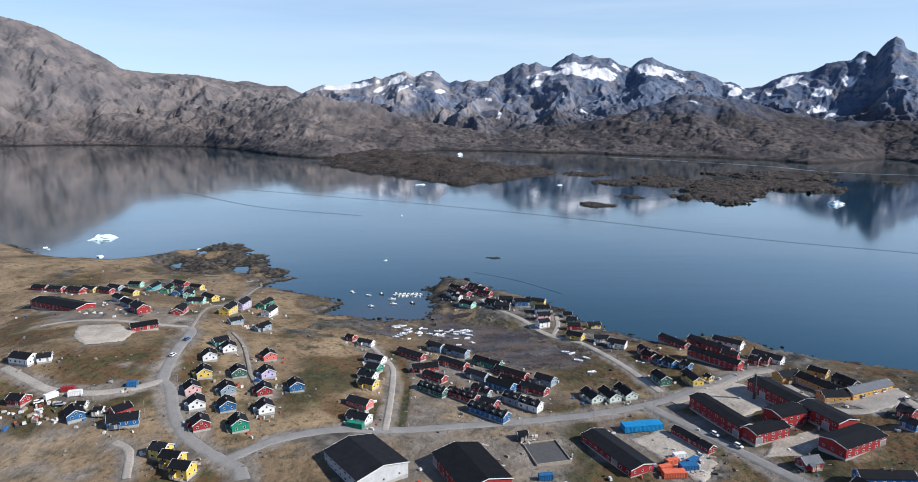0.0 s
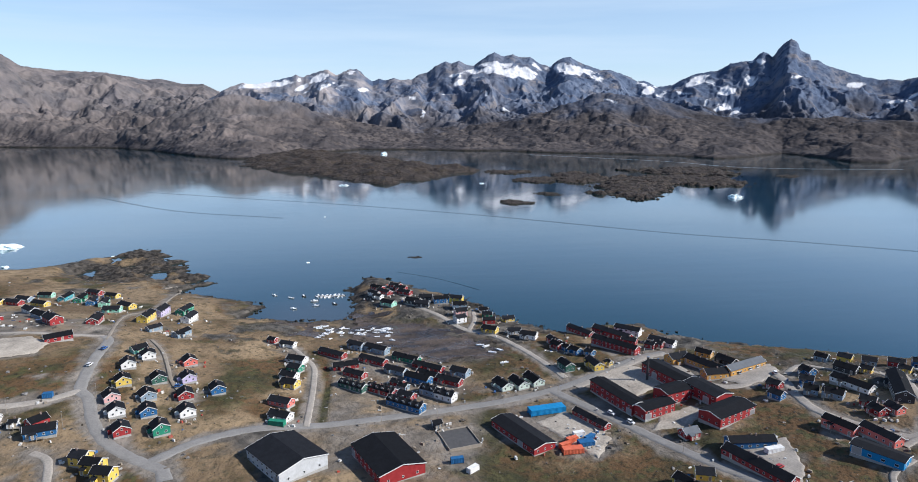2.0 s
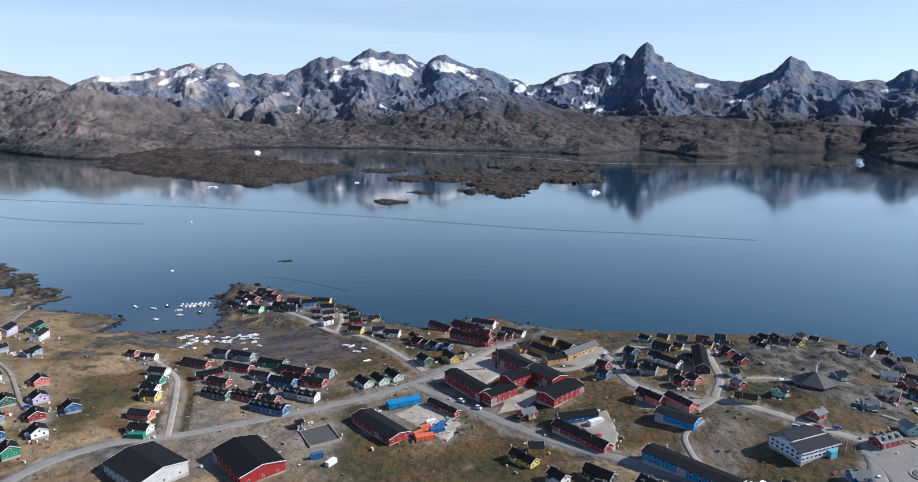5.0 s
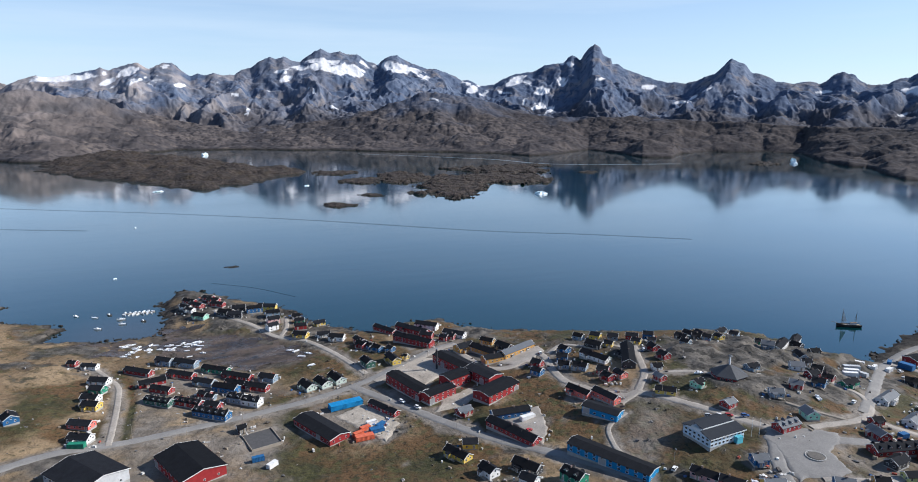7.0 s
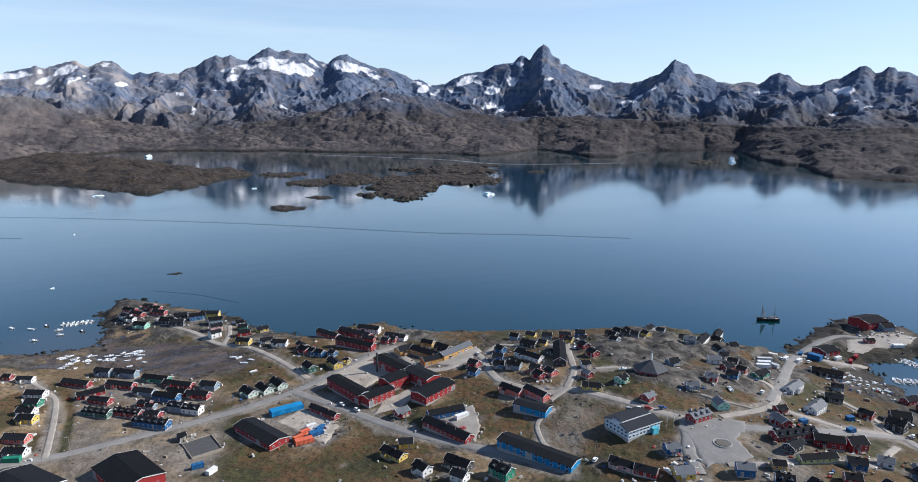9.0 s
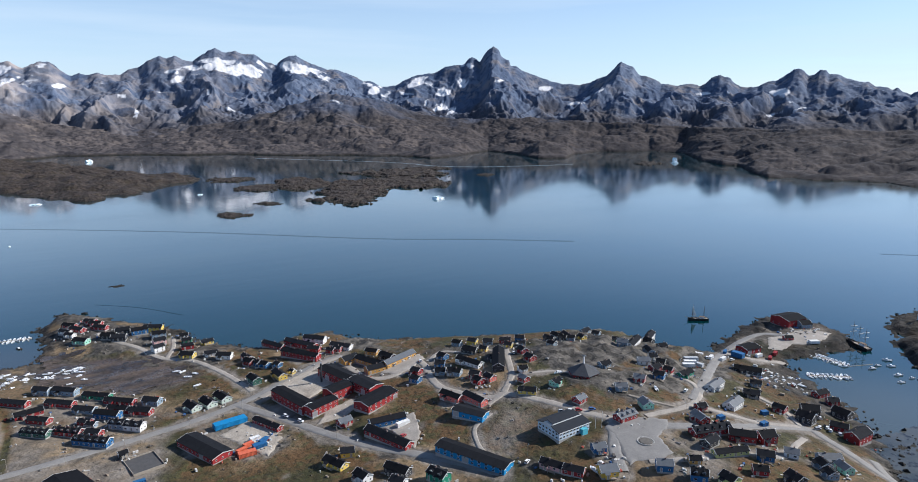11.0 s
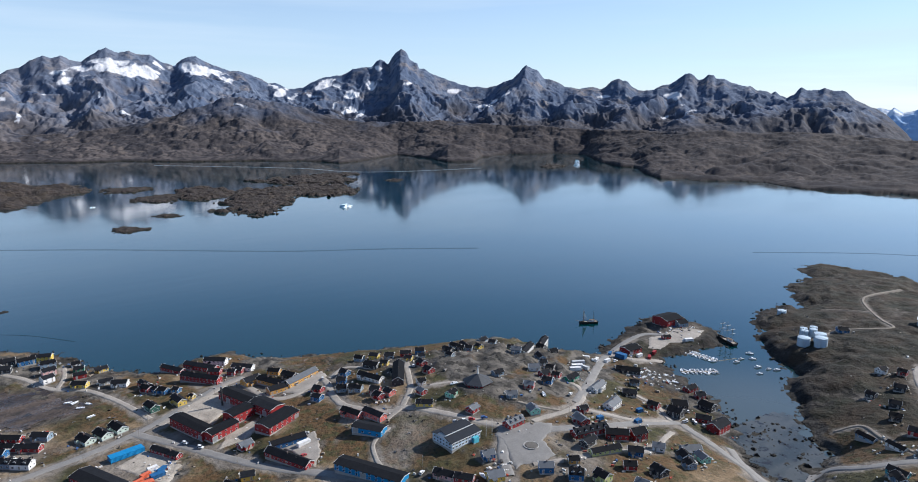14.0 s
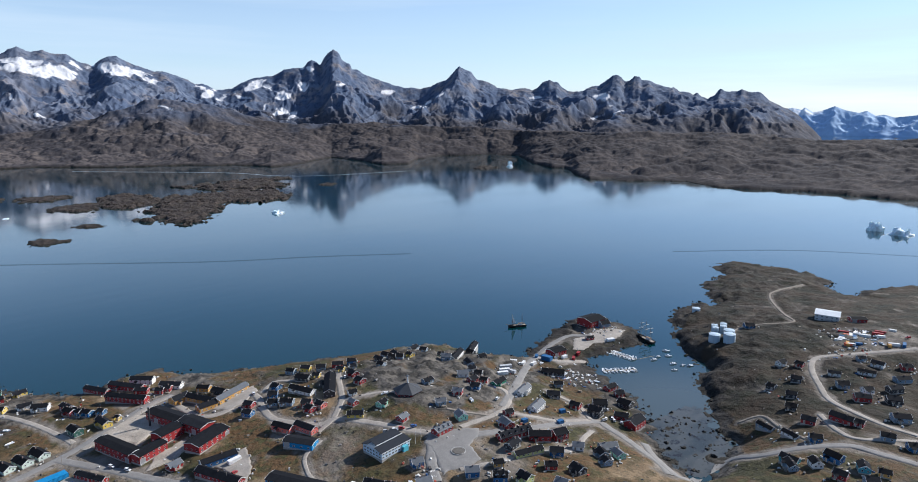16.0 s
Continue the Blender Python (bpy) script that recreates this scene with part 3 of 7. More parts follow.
ROW_HOUSES = [
    (-4.8, 410.4, -40, 12.5, 5.8, 3.4, 'N'), (9.2, 402.3, -40, 17.7, 5.8, 3.4, 'N'), (-20.3, 395.2, -40, 20.9, 5.8, 2.4, 'R'),
    (6.6, 381.1, -40, 20.0, 5.8, 2.4, 'R'), (-11.0, 371.5, 12, 15.9, 6.5, 2.4, 'R'), (-4.6, 356.7, -40, 14.6, 5.8, 2.4, 'R'),
    (-5.5, 337.0, -40, 17.9, 5.8, 2.7, 'Dd'), (11.1, 330.3, -40, 18.5, 5.8, 2.7, 'Rd'), (28.3, 383.2, -40, 19.7, 5.8, 2.7, 'G'),
    (20.5, 362.0, -40, 14.9, 5.8, 2.4, 'N'), (41.4, 365.7, -40, 21.4, 5.8, 2.4, 'R'), (60.1, 353.9, -40, 11.5, 6.5, 3.1, 'N'),
    (40.0, 352.0, -40, 14.4, 5.8, 2.7, 'R'), (51.8, 341.6, -40, 15.9, 5.8, 2.7, 'R')]
ROW_HOUSES_SOUTH = [
    (33.3, 345.3, -40, 16.8, 6.5, 3.4, 'B'), (20.6, 341.1, -40, 7.9, 5.0, 2.3, 'R'), (23.8, 335.3, -40, 5.8, 4.3, 2.3, 'N'),
    (38.6, 327.1, -40, 10.4, 6.5, 3.4, 'Nd'), (46.9, 319.6, -40, 11.9, 6.5, 3.4, 'Wd'), (24.9, 321.6, -40, 9.5, 5.8, 2.7, 'R'),
    (23.8, 310.1, -40, 22.7, 6.5, 3.1, 'Bd')]
POINT_WEST = [
    (28.1, 547.9, -38, 10.3, 5.7, 2.4, 'R'), (32.5, 539.5, -35, 11.0, 5.7, 2.4, 'R'), (35.5, 527.4, -40, 12.7, 5.7, 2.4, 'R'),
    (12.0, 547.2, -46, 13.2, 5.7, 2.4, 'R'), (17.9, 533.6, -54, 15.2, 5.7, 2.4, 'R'), (8.6, 534.9, -49, 11.5, 4.9, 2.4, 'W'),
    (12.2, 524.9, -49, 8.9, 4.9, 2.4, 'W'), (20.2, 504.3, -44, 13.0, 6.6, 2.8, 'M'), (41.1, 502.5, -35, 12.6, 6.6, 3.2, 'K'),
    (48.1, 495.1, -19, 11.5, 6.6, 3.2, 'K'), (52.0, 510.2, -8, 11.0, 6.6, 3.2, 'K'), (64.6, 504.1, 4, 13.1, 6.6, 4.0, 'B'),
    (76.1, 508.0, -25, 16.0, 6.6, 4.0, 'Y'), (78.6, 489.7, -1, 11.4, 6.6, 4.0, 'N'), (77.1, 472.5, 8, 9.9, 6.6, 4.0, 'P'),
    (74.4, 457.0, 21, 8.9, 6.6, 4.0, 'W')]
POINT_EAST = [
    (98.0, 484.7, -8, 6.9, 5.7, 2.4, 'W'), (98.3, 468.7, -15, 7.7, 5.7, 2.4, 'G'), (96.3, 451.1, -3, 9.4, 5.7, 3.2, 'R'),
    (93.6, 431.6, -38, 11.7, 6.6, 2.8, 'Y'), (112.7, 458.8, 8, 10.1, 5.7, 2.4, 'Y'), (110.6, 425.6, -8, 9.9, 5.7, 2.4, 'W'),
    (118.6, 413.1, -32, 11.7, 6.6, 3.2, 'W'), (132.9, 397.3, -75, 11.5, 5.7, 3.2, 'R'), (132.4, 387.7, -71, 9.8, 5.7, 3.2, 'R'),
    (136.8, 383.4, -71, 9.7, 5.7, 2.8, 'B'), (141.3, 375.6, -65, 8.8, 5.7, 2.8, 'B'), (149.6, 369.7, -59, 5.6, 4.9, 2.4, 'B'),
    (127.3, 350.7, -78, 11.3, 6.6, 3.6, 'D'), (145.1, 348.7, -82, 14.0, 6.6, 3.2, 'Y'), (154.9, 349.1, -66, 3.9, 3.3, 2.3, 'Y')]
SHORE_LONG = [
    (159.4, 418.6, -63, 23.3, 6.1, 2.8, 'R'), (177.7, 402.6, -58, 31.1, 6.9, 3.5, 'R'), (190.5, 405.1, -44, 18.6, 6.9, 4.2, 'W'),
    (169.7, 376.4, -54, 34, 6.9, 4.2, 'R'), (182.8, 383.6, -41, 9.9, 6.1, 2.8, 'R'), (203.4, 376.6, -50, 17.9, 6.9, 2.8, 'W'),
    (192.7, 371.7, -47, 6.1, 5.3, 2.8, 'R'), (198.5, 371.6, -47, 6.1, 5.3, 2.8, 'R'), (197.2, 342.8, 15, 13.1, 8.4, 3.5, 'O'),
    (208.5, 328.6, -66, 25.7, 7.6, 2.8, 'O'), (206.0, 313.0, 3, 14.0, 7.6, 3.2, 'O'), (227.7, 318.6, 21, 30.8, 7.6, 3.2, 'Os'),
    (218.3, 347.5, -50, 9.9, 6.1, 2.8, 'O'), (223.8, 330.6, -68, 12.3, 6.9, 2.8, 'K')]
SCHOOL = [
    (140.6, 299.2, -73, 36.5, 9.5, 6.0, 'Rh'), (154.0, 280.5, 20, 21.0, 9.0, 5.2, 'Rh'), (179.6, 316.0, -72, 34.0, 12.0, 5.7, 'Rh'),
    (170.5, 293.5, 19, 17.8, 11.0, 6.2, 'Rh'), (188.5, 289.0, -72, 23.0, 12.0, 5.7, 'Rh'), (186.5, 265.6, 24, 28.0, 13.0, 4.8, 'Rh'),
    (181.2, 236.2, -4, 22.3, 6.6, 3.2, 'B'), (173.5, 217.1, -68, 33.3, 7.4, 2.8, 'R'), (188.1, 228.1, 8, 9.0, 3.0, 2.5, 'Wc'),
    (148.0, 217.1, -18, 7.6, 6.6, 2.8, 'Y'), (138.3, 209.9, -65, 14.2, 6.6, 2.4, 'Y'), (144.6, 185.9, -73, 8.7, 6.6, 3.2, 'W'),
    (162.5, 180.8, -60, 13.8, 6.6, 3.2, 'K'), (157.1, 168.6, -60, 7.6, 6.6, 3.2, 'W'), (176.6, 161.6, -69, 10.9, 7.4, 4.0, 'Gd')]
MIDDLE = [
    (201.1, 167.2, -64, 43.6, 10.0, 4.0, 'Ch'), (226.3, 234.9, -70, 15.5, 6.1, 3.5, 'S'), (235.6, 221.2, -77, 16.9, 6.1, 3.5, 'S'),
    (224.3, 208.4, -59, 20.7, 9.0, 3.7, 'Ch'), (227.8, 288.3, -63, 7.0, 6.1, 2.8, 'R'), (221.1, 276.2, -62, 7.0, 6.1, 2.8, 'B'),
    (256.1, 300.0, -76, 7.0, 6.1, 2.8, 'B'), (246.9, 288.0, -40, 7.0, 6.1, 2.8, 'B'), (240.3, 275.3, -40, 7.0, 6.1, 2.8, 'N'),
    (247.0, 266.9, -52, 9.9, 6.1, 2.8, 'N'), (264.2, 274.8, -70, 21.3, 6.9, 2.8, 'W'), (281.1, 262.3, -124, 34, 8.4, 4.2, 'K'),
    (255.2, 252.7, -50, 7.0, 6.1, 2.8, 'R'), (251.8, 242.3, -85, 7.0, 6.1, 2.8, 'R'), (259.6, 240.9, -80, 7.0, 6.1, 2.8, 'S')]
NORTH_SHORE = [
    (280.3, 320.2, -56, 7.0, 6.1, 2.8, 'N'), (290.4, 313.2, -53, 7.4, 6.1, 3.5, 'Y'), (278.1, 296.6, -61, 11.9, 6.9, 2.8, 'K'),
    (300.0, 305.3, -39, 7.4, 6.1, 2.8, 'N'), (287.6, 292.6, -55, 6.1, 5.3, 2.3, 'Y'), (311.7, 298.4, -38, 8.6, 6.1, 2.8, 'R'),
    (307.0, 286.8, -58, 6.1, 5.3, 2.3, 'Y'), (322.4, 293.8, -36, 7.2, 6.1, 3.5, 'B'), (317.1, 283.2, -36, 5.3, 4.6, 2.3, 'N'),
    (306.5, 267.8, -93, 7.0, 6.1, 2.8, 'R'), (300.8, 250.6, -85, 7.0, 6.1, 2.8, 'R'), (284.5, 237.5, -15, 6.1, 5.3, 2.3, 'W'),
    (275.5, 223.5, -83, 6.1, 5.3, 2.5, 'Rs'), (266.9, 207.9, -41, 11.1, 6.1, 2.3, 'Y'), (287.5, 205.1, 16, 7.5, 5.3, 2.8, 'M')]
KNOLL = [
    (335.1, 210.6, -3, 8.1, 5.3, 2.5, 'N'), (284.9, 178.5, 11, 7.2, 6.1, 2.5, 'Rs'), (318.2, 177.2, -33, 7.2, 6.1, 2.5, 'Ns'),
    (339.7, 181.9, -59, 7.0, 6.1, 2.8, 'Rs'), (367.8, 205.7, -34, 7.9, 6.9, 2.8, 'Ws'), (366.3, 193.2, -5, 7.0, 6.1, 2.8, 'R'),
    (384.6, 243.2, -52, 7.9, 6.9, 3.5, 'Ns'), (435.9, 265.1, 31, 34, 6.1, 2.8, 'W'), (333.8, 267.4, -73, 6.1, 5.3, 2.3, 'N'),
    (352.4, 276.8, -53, 6.1, 5.3, 2.3, 'K'), (357.4, 272.4, -50, 6.1, 5.3, 2.3, 'N'), (385.0, 287.6, 14, 9.9, 5.3, 2.3, 'N'),
    (387.3, 275.9, -63, 6.1, 5.3, 2.3, 'N'), (388.6, 254.6, -45, 5.3, 4.6, 2.3, 'G'), (417.5, 232.9, -17, 7.0, 5.3, 2.3, 'K'),
    (358.8, 182.3, -63, 7.0, 6.1, 2.8, 'B')]
KNOLL_MORE = [
    (397.7, 244.4, 28, 22.6, 6.1, 2.8, 'W'), (420.3, 249.4, -83, 7.9, 5.3, 2.3, 'K'), (393.7, 224.3, -114, 10.8, 5.3, 2.3, 'N'),
    (384.4, 212.2, -34, 6.1, 5.3, 2.3, 'W'), (381.8, 201.8, -61, 6.1, 5.3, 2.3, 'K'), (375.1, 188.7, -71, 6.1, 5.3, 2.3, 'R'),
    (353.5, 284.7, -76, 10.2, 6.1, 2.3, 'N'), (360.0, 280.0, -101, 13.1, 5.3, 2.3, 'K'), (367.2, 270.6, -86, 6.1, 5.3, 2.3, 'Y'),
    (342.6, 281.2, -76, 9.0, 5.3, 2.3, 'K')]
HARBOUR_ROW = [
    (418.3, 205.2, -30, 10.6, 3.0, 2.6, 'Ec'), (403.2, 194.8, -32, 9.0, 3.0, 2.6, 'Wc'), (414.5, 194.1, -83, 5.6, 3.0, 2.6, 'Ec'),
    (410.4, 199.4, -33, 9.1, 3.0, 2.6, 'Wc'), (382.9, 181.1, 6, 12.7, 6.1, 2.3, 'G'), (389.5, 161.4, 15, 16.3, 6.9, 2.8, 'Ws'),
    (376.3, 136.9, 14, 14.6, 7.6, 2.8, 'Ws'), (347.5, 138.9, -14, 6.1, 5.3, 2.3, 'R'), (315.1, 152.9, -109, 7.9, 6.9, 2.8, 'Ms'),
    (293.5, 148.4, 2, 13.0, 6.9, 2.8, 'Rsd'), (258.9, 132.9, -20, 7.0, 6.1, 2.8, 'Bs'), (248.6, 114.9, -21, 9.0, 7.6, 2.8, 'Ys'),
    (230.0, 135.0, -62, 13.5, 6.1, 2.5, 'P'), (235.4, 125.2, -55, 10.4, 6.1, 2.5, 'R'), (326.9, 115.3, -14, 23.9, 7.6, 2.8, 'Rd'),
    (333.3, 127.7, -104, 9.7, 6.9, 2.8, 'Rs')]
PLAZA_EAST = [
    (338.8, 103.6, -45, 14.0, 7.6, 3.5, 'R'), (351.7, 97.8, -18, 9.8, 8.4, 4.2, 'R'), (316.7, 94.6, -19, 19.3, 5.3, 2.3, 'L'),
    (315.5, 106.4, 7, 10.4, 6.1, 2.8, 'K'),
    (274.7, 101.8, -37, 7.9, 6.9, 3.5, 'Bs'),
    (349.2, 125.4, -7, 4.5, 3.0, 2.6, 'Bc'), (373.0, 112.8, -4, 4.7, 3.0, 2.6, 'Bc'), (584.4, 233.5, -8, 22.2, 20.0, 7.0, 'Rh'),
    (587.3, 220.3, -19, 10.5, 9.1, 3.5, 'N'), (543.9, 207.4, -25, 7.5, 4.6, 2.3, 'R'), (558.1, 192.7, -25, 8.1, 4.0, 2.5, 'Wc'),
    (490.0, 207.2, -6, 15.0, 12.0, 4.0, 'Rh')]
HARBOUR = [
    (470.2, 202.2, -81, 9.1, 5.0, 4.0, 'Bc'), (447.4, 177.2, -56, 18.9, 6.9, 2.8, 'K'), (431.7, 159.4, -54, 7.2, 5.3, 2.3, 'N'),
    (410.1, 147.7, -52, 9.9, 6.9, 2.3, 'K'), (409.8, 126.5, -78, 7.7, 6.1, 2.8, 'R'), (466.8, 132.8, -7, 10.3, 6.1, 2.8, 'R'),
    (462.3, 121.7, -38, 7.0, 6.1, 2.8, 'R'), (449.0, 107.6, -90, 10.6, 7.6, 3.5, 'K'), (428.6, 117.7, -46, 10.5, 9.1, 4.2, 'K'),
    (414.4, 111.3, -81, 9.8, 8.4, 4.2, 'K'), (427.1, 97.2, -63, 9.9, 6.9, 2.8, 'R'), (424.7, 84.5, 1, 15.0, 9.1, 4.9, 'R'),
    (349.9, 80.8, -57, 7.0, 6.1, 2.8, 'Ws'), (331.3, 83.9, -50, 8.5, 6.9, 2.8, 'B'), (314.5, 75.3, -42, 7.0, 6.1, 2.5, 'R'),
    (367.7, 70.3, -33, 11.5, 6.9, 2.8, 'Ns')]
HARBOUR_SOUTH = [
    (363.2, 59.6, -111, 7.7, 6.1, 2.8, 'Ms'), (354.2, 65.8, -117, 7.0, 6.1, 2.8, 'N'), (323.2, 61.8, -100, 7.9, 6.9, 2.8, 'K'),
    (292.4, 76.3, -90, 7.9, 6.9, 3.2, 'L'), (282.5, 86.6, -45, 8.0, 6.9, 3.5, 'Bd'), (292.8, 97.9, -32, 6.1, 5.3, 2.3, 'O'),
    (303.5, 58.4, -76, 7.0, 6.1, 2.8, 'Os'), (346.6, 57.6, -120, 6.2, 5.3, 2.8, 'N'), (391.3, 124.9, -15, 4.5, 3.0, 2.6, 'Bc'),
    (728.3, 51.5, -77, 21.3, 20.0, 6.0, 'Ehw'), (729.8, 25.8, -50, 13.8, 10.0, 3.2, 'Rh'), (657.6, 99.8, -47, 8.9, 7.6, 2.3, 'B')]
EAST_TOWN = [
    (578.3, 40.7, -12, 8.2, 5.3, 2.8, 'W'), (582.5, 27.8, -92, 6.1, 5.3, 2.8, 'R'), (553.6, 20.2, -76, 7.3, 6.1, 2.8, 'K'),
    (533.2, 31.0, -99, 6.1, 5.3, 2.8, 'K'), (524.3, 13.4, -74, 7.0, 6.1, 2.8, 'K'), (504.0, 6.2, -79, 7.0, 6.1, 2.8, 'K'),
    (485.8, -11.1, -80, 8.7, 6.9, 2.8, 'R'), (471.5, 11.2, -106, 12.0, 4.6, 2.3, 'N'), (460.2, -8.8, -107, 11.2, 4.6, 2.3, 'W'),
    (457.2, -24.2, -58, 7.0, 6.1, 2.8, 'B'), (497.0, -28.1, -95, 14.4, 6.9, 3.5, 'R'), (496.7, -38.2, -90, 6.1, 5.3, 2.5, 'R'),
    (483.3, -57.3, -70, 7.7, 6.1, 2.8, 'N'), (562.2, -9.8, -57, 8.0, 6.9, 2.8, 'N'), (580.7, 1.3, -72, 8.8, 4.6, 2.3, 'W'),
    (598.2, -16.5, -77, 12.6, 4.6, 2.5, 'W')]
EAST_TOWN_FAR = [
    (563.6, -26.0, -36, 7.2, 6.1, 2.8, 'W'), (545.4, -27.4, -57, 10.6, 6.1, 3.2, 'R'), (620.2, -18.9, -93, 9.2, 6.1, 2.8, 'W'),
    (624.1, -5.6, -50, 6.1, 5.3, 2.3, 'N'), (629.2, -36.3, -56, 7.5, 6.1, 2.8, 'R'), (603.4, -39.5, -40, 11.8, 6.1, 2.8, 'N'),
    (579.7, -39.7, -37, 10.5, 6.1, 3.2, 'K'), (557.4, -44.1, -59, 9.2, 6.9, 3.2, 'K'), (524.5, -55.5, -54, 10.8, 6.9, 3.5, 'N'),
    (420.2, -22.0, -96, 10.1, 6.1, 2.8, 'T'), (412.6, -25.2, -137, 9.5, 5.3, 2.8, 'N'), (420.4, -35.9, -138, 7.0, 6.1, 2.8, 'W'),
    (432.2, -42.0, -102, 9.3, 6.9, 3.5, 'B'), (429.1, -58.0, -155, 7.7, 6.1, 2.8, 'T'), (413.1, -51.0, -91, 7.0, 6.1, 2.8, 'R'),
    (416.4, -65.1, -54, 7.0, 6.1, 2.3, 'N'), (430.3, -68.0, -73, 6.1, 5.3, 2.3, 'O'), (478.9, -71.9, -57, 7.0, 6.1, 2.8, 'B')]
TOWN = SLOPE_WEST + SLOPE_TOP + SLOPE_HOUSES + SLOPE_FOOT + WORKS + ROW_HOUSES + ROW_HOUSES_SOUTH + POINT_WEST + POINT_EAST + SHORE_LONG + SCHOOL + MIDDLE + NORTH_SHORE + KNOLL + KNOLL_MORE + HARBOUR_ROW + PLAZA_EAST + HARBOUR + HARBOUR_SOUTH + EAST_TOWN + EAST_TOWN_FAR



def line_distance(line, x, y):
    best = np.full(np.shape(x), 1e18)
    for (x0, y0), (x1, y1) in zip(line, line[1:]):
        dx, dy = x1 - x0, y1 - y0
        k = np.clip(((x - x0) * dx + (y - y0) * dy) / max(dx * dx + dy * dy, 1e-6), 0, 1)
        best = np.minimum(best, (x - x0 - k * dx) ** 2 + (y - y0 - k * dy) ** 2)
    return np.sqrt(best)


# ---- level yards ----
SQUARE = [(277, 147), (286, 153), (304, 145), (316, 136), (311, 131), (296, 125), (291, 110), (278, 109), (270, 115), (263, 114), (268, 124), (276, 139)]
SCHOOL_PARKING = [(208, 309), (233, 323), (248, 323), (246, 311), (227, 298), (216, 297)]
SCHOOLYARD = [(140, 336), (166, 348), (180, 329), (172, 311), (152, 302), (144, 317)]
WORKERS_YARD = [(177, 233), (191, 238), (201, 238), (193, 214), (182, 199), (181, 208), (180, 223)]
SAND_PIT = [(-223, 383), (-202, 390), (-186, 378), (-186, 360), (-203, 352), (-216, 364)]
QUAY_YARD = [(533, 219), (549, 214), (571, 217), (586, 210), (596, 200), (573, 192), (552, 193), (540, 200), (520, 197), (512, 204), (524, 212)]
LOADING_YARD = [(91, 285), (109, 295), (121, 276), (123, 261), (110, 244), (100, 267)]
INNER_YARD = [(156, 277), (176, 283), (183, 275), (163, 262), (146, 264)]
LEVEL = [SQUARE, SCHOOL_PARKING, SCHOOLYARD, WORKERS_YARD, SAND_PIT, QUAY_YARD, LOADING_YARD, INNER_YARD]

# ---- the town's ground, one sheet ----
TIDE_FLAT = [(398, 30), (408, 52), (430, 76), (452, 92), (462, 78), (448, 50), (434, 26), (412, 18)]
KNOLLS = [(40, 485, 25), (68, 444, 20), (95, 412, 16), (20, 520, 30), (350, 225, 55), (330, 190, 45), (20, 560, 45), (60, 500, 40), (-240, 690, 90), (400, 200, 45), (560, 215, 60), (660, 90, 90),
          (720, 150, 70), (860, 190, 90), (560, 70, 50), (590, 30, 60), (110, 440, 30), (225, 385, 30), (470, 150, 30), (-150, 600, 40), (300, 280, 25)]
MEADOWS = [(130, 190, 55), (165, 235, 35), (-160, 330, 60), (-60, 330, 40), (215, 230, 40), (330, 150, 35), (400, 110, 30), (110, 375, 32),
           (480, 0, 70), (560, 40, 60), (350, 100, 40), (30, 250, 40), (360, 190, 40)]
YARDS = [(60, 330, 45), (30, 300, 40), (90, 265, 35), (145, 265, 25), (205, 300, 20), (250, 130, 40), (300, 115, 25), (560, 215, 30),
         (30, 245, 45), (200, 215, 20), (-110, 420, 28), (-100, 250, 40), (150, 310, 25), (700, 30, 60), (480, 200, 30), (240, 345, 35)]


def spread(x, y, spots):
    total = np.zeros_like(x)
    for cx, cy, r in spots:
        total = np.maximum(total, np.exp(-((x - cx) ** 2 + (y - cy) ** 2) / r ** 2))
    return total


def steps(*spans):
    out = [spans[0][0]]
    for a, b, d in spans:
        out += list(np.linspace(a, b, max(2, int(round((b - a) / d)) + 1))[1:])
    return np.array(out)


gx, gy = np.meshgrid(steps((-1300, -560, 14), (-560, 720, 2.6), (720, 1020, 3.2), (1020, 1600, 16)),
                     steps((-800, -40, 16), (-40, 480, 2.6), (480, 800, 3.2), (800, 960, 10)))
gz = ground(gx, gy)
way, verge = np.full(gx.shape, 1e9), np.zeros(gx.shape)
for line, width in ROADS:
    edge = line_distance(line, gx, gy) - width / 2
    way, verge = np.minimum(way, edge), np.maximum(verge, smooth(1.2 * width, 0, edge))
# level plots under the houses
plot = way.copy()
for hx, hy, _, long, wide, _, _ in TOWN:
    plot = np.minimum(plot, np.hypot(gx - hx, gy - hy) - 0.45 * (long + wide) * 0.5)
for outline in LEVEL:
    plot = np.minimum(plot, -polygon_distance(outline, gx, gy))
shore = polygon_distance(COAST_WEST + COAST_TOWN + COAST_HARBOUR + COAST_EAST, gx, gy)
mud = smooth(-10, 6, polygon_distance(LAGOON, gx, gy))
stain = layered(gx, gy, 60, 5)
crag = np.clip(spread(gx, gy, KNOLLS) * 0.95 + stain * 1.0, 0, 1)
crag = np.maximum(crag, smooth(14, 2, shore + 10 * ripple(gx / 14, gy / 14)))
calm = smooth(1.0, 9.0, plot) * (1 - mud * 0.9)
gz = gz + calm * smooth(-6, 8, shore) * (layered(gx, gy, 45, 4) * 1.6 + crag * (ridged(gx, gy, 26, 5, 0.55) - 0.55) * 6.5)
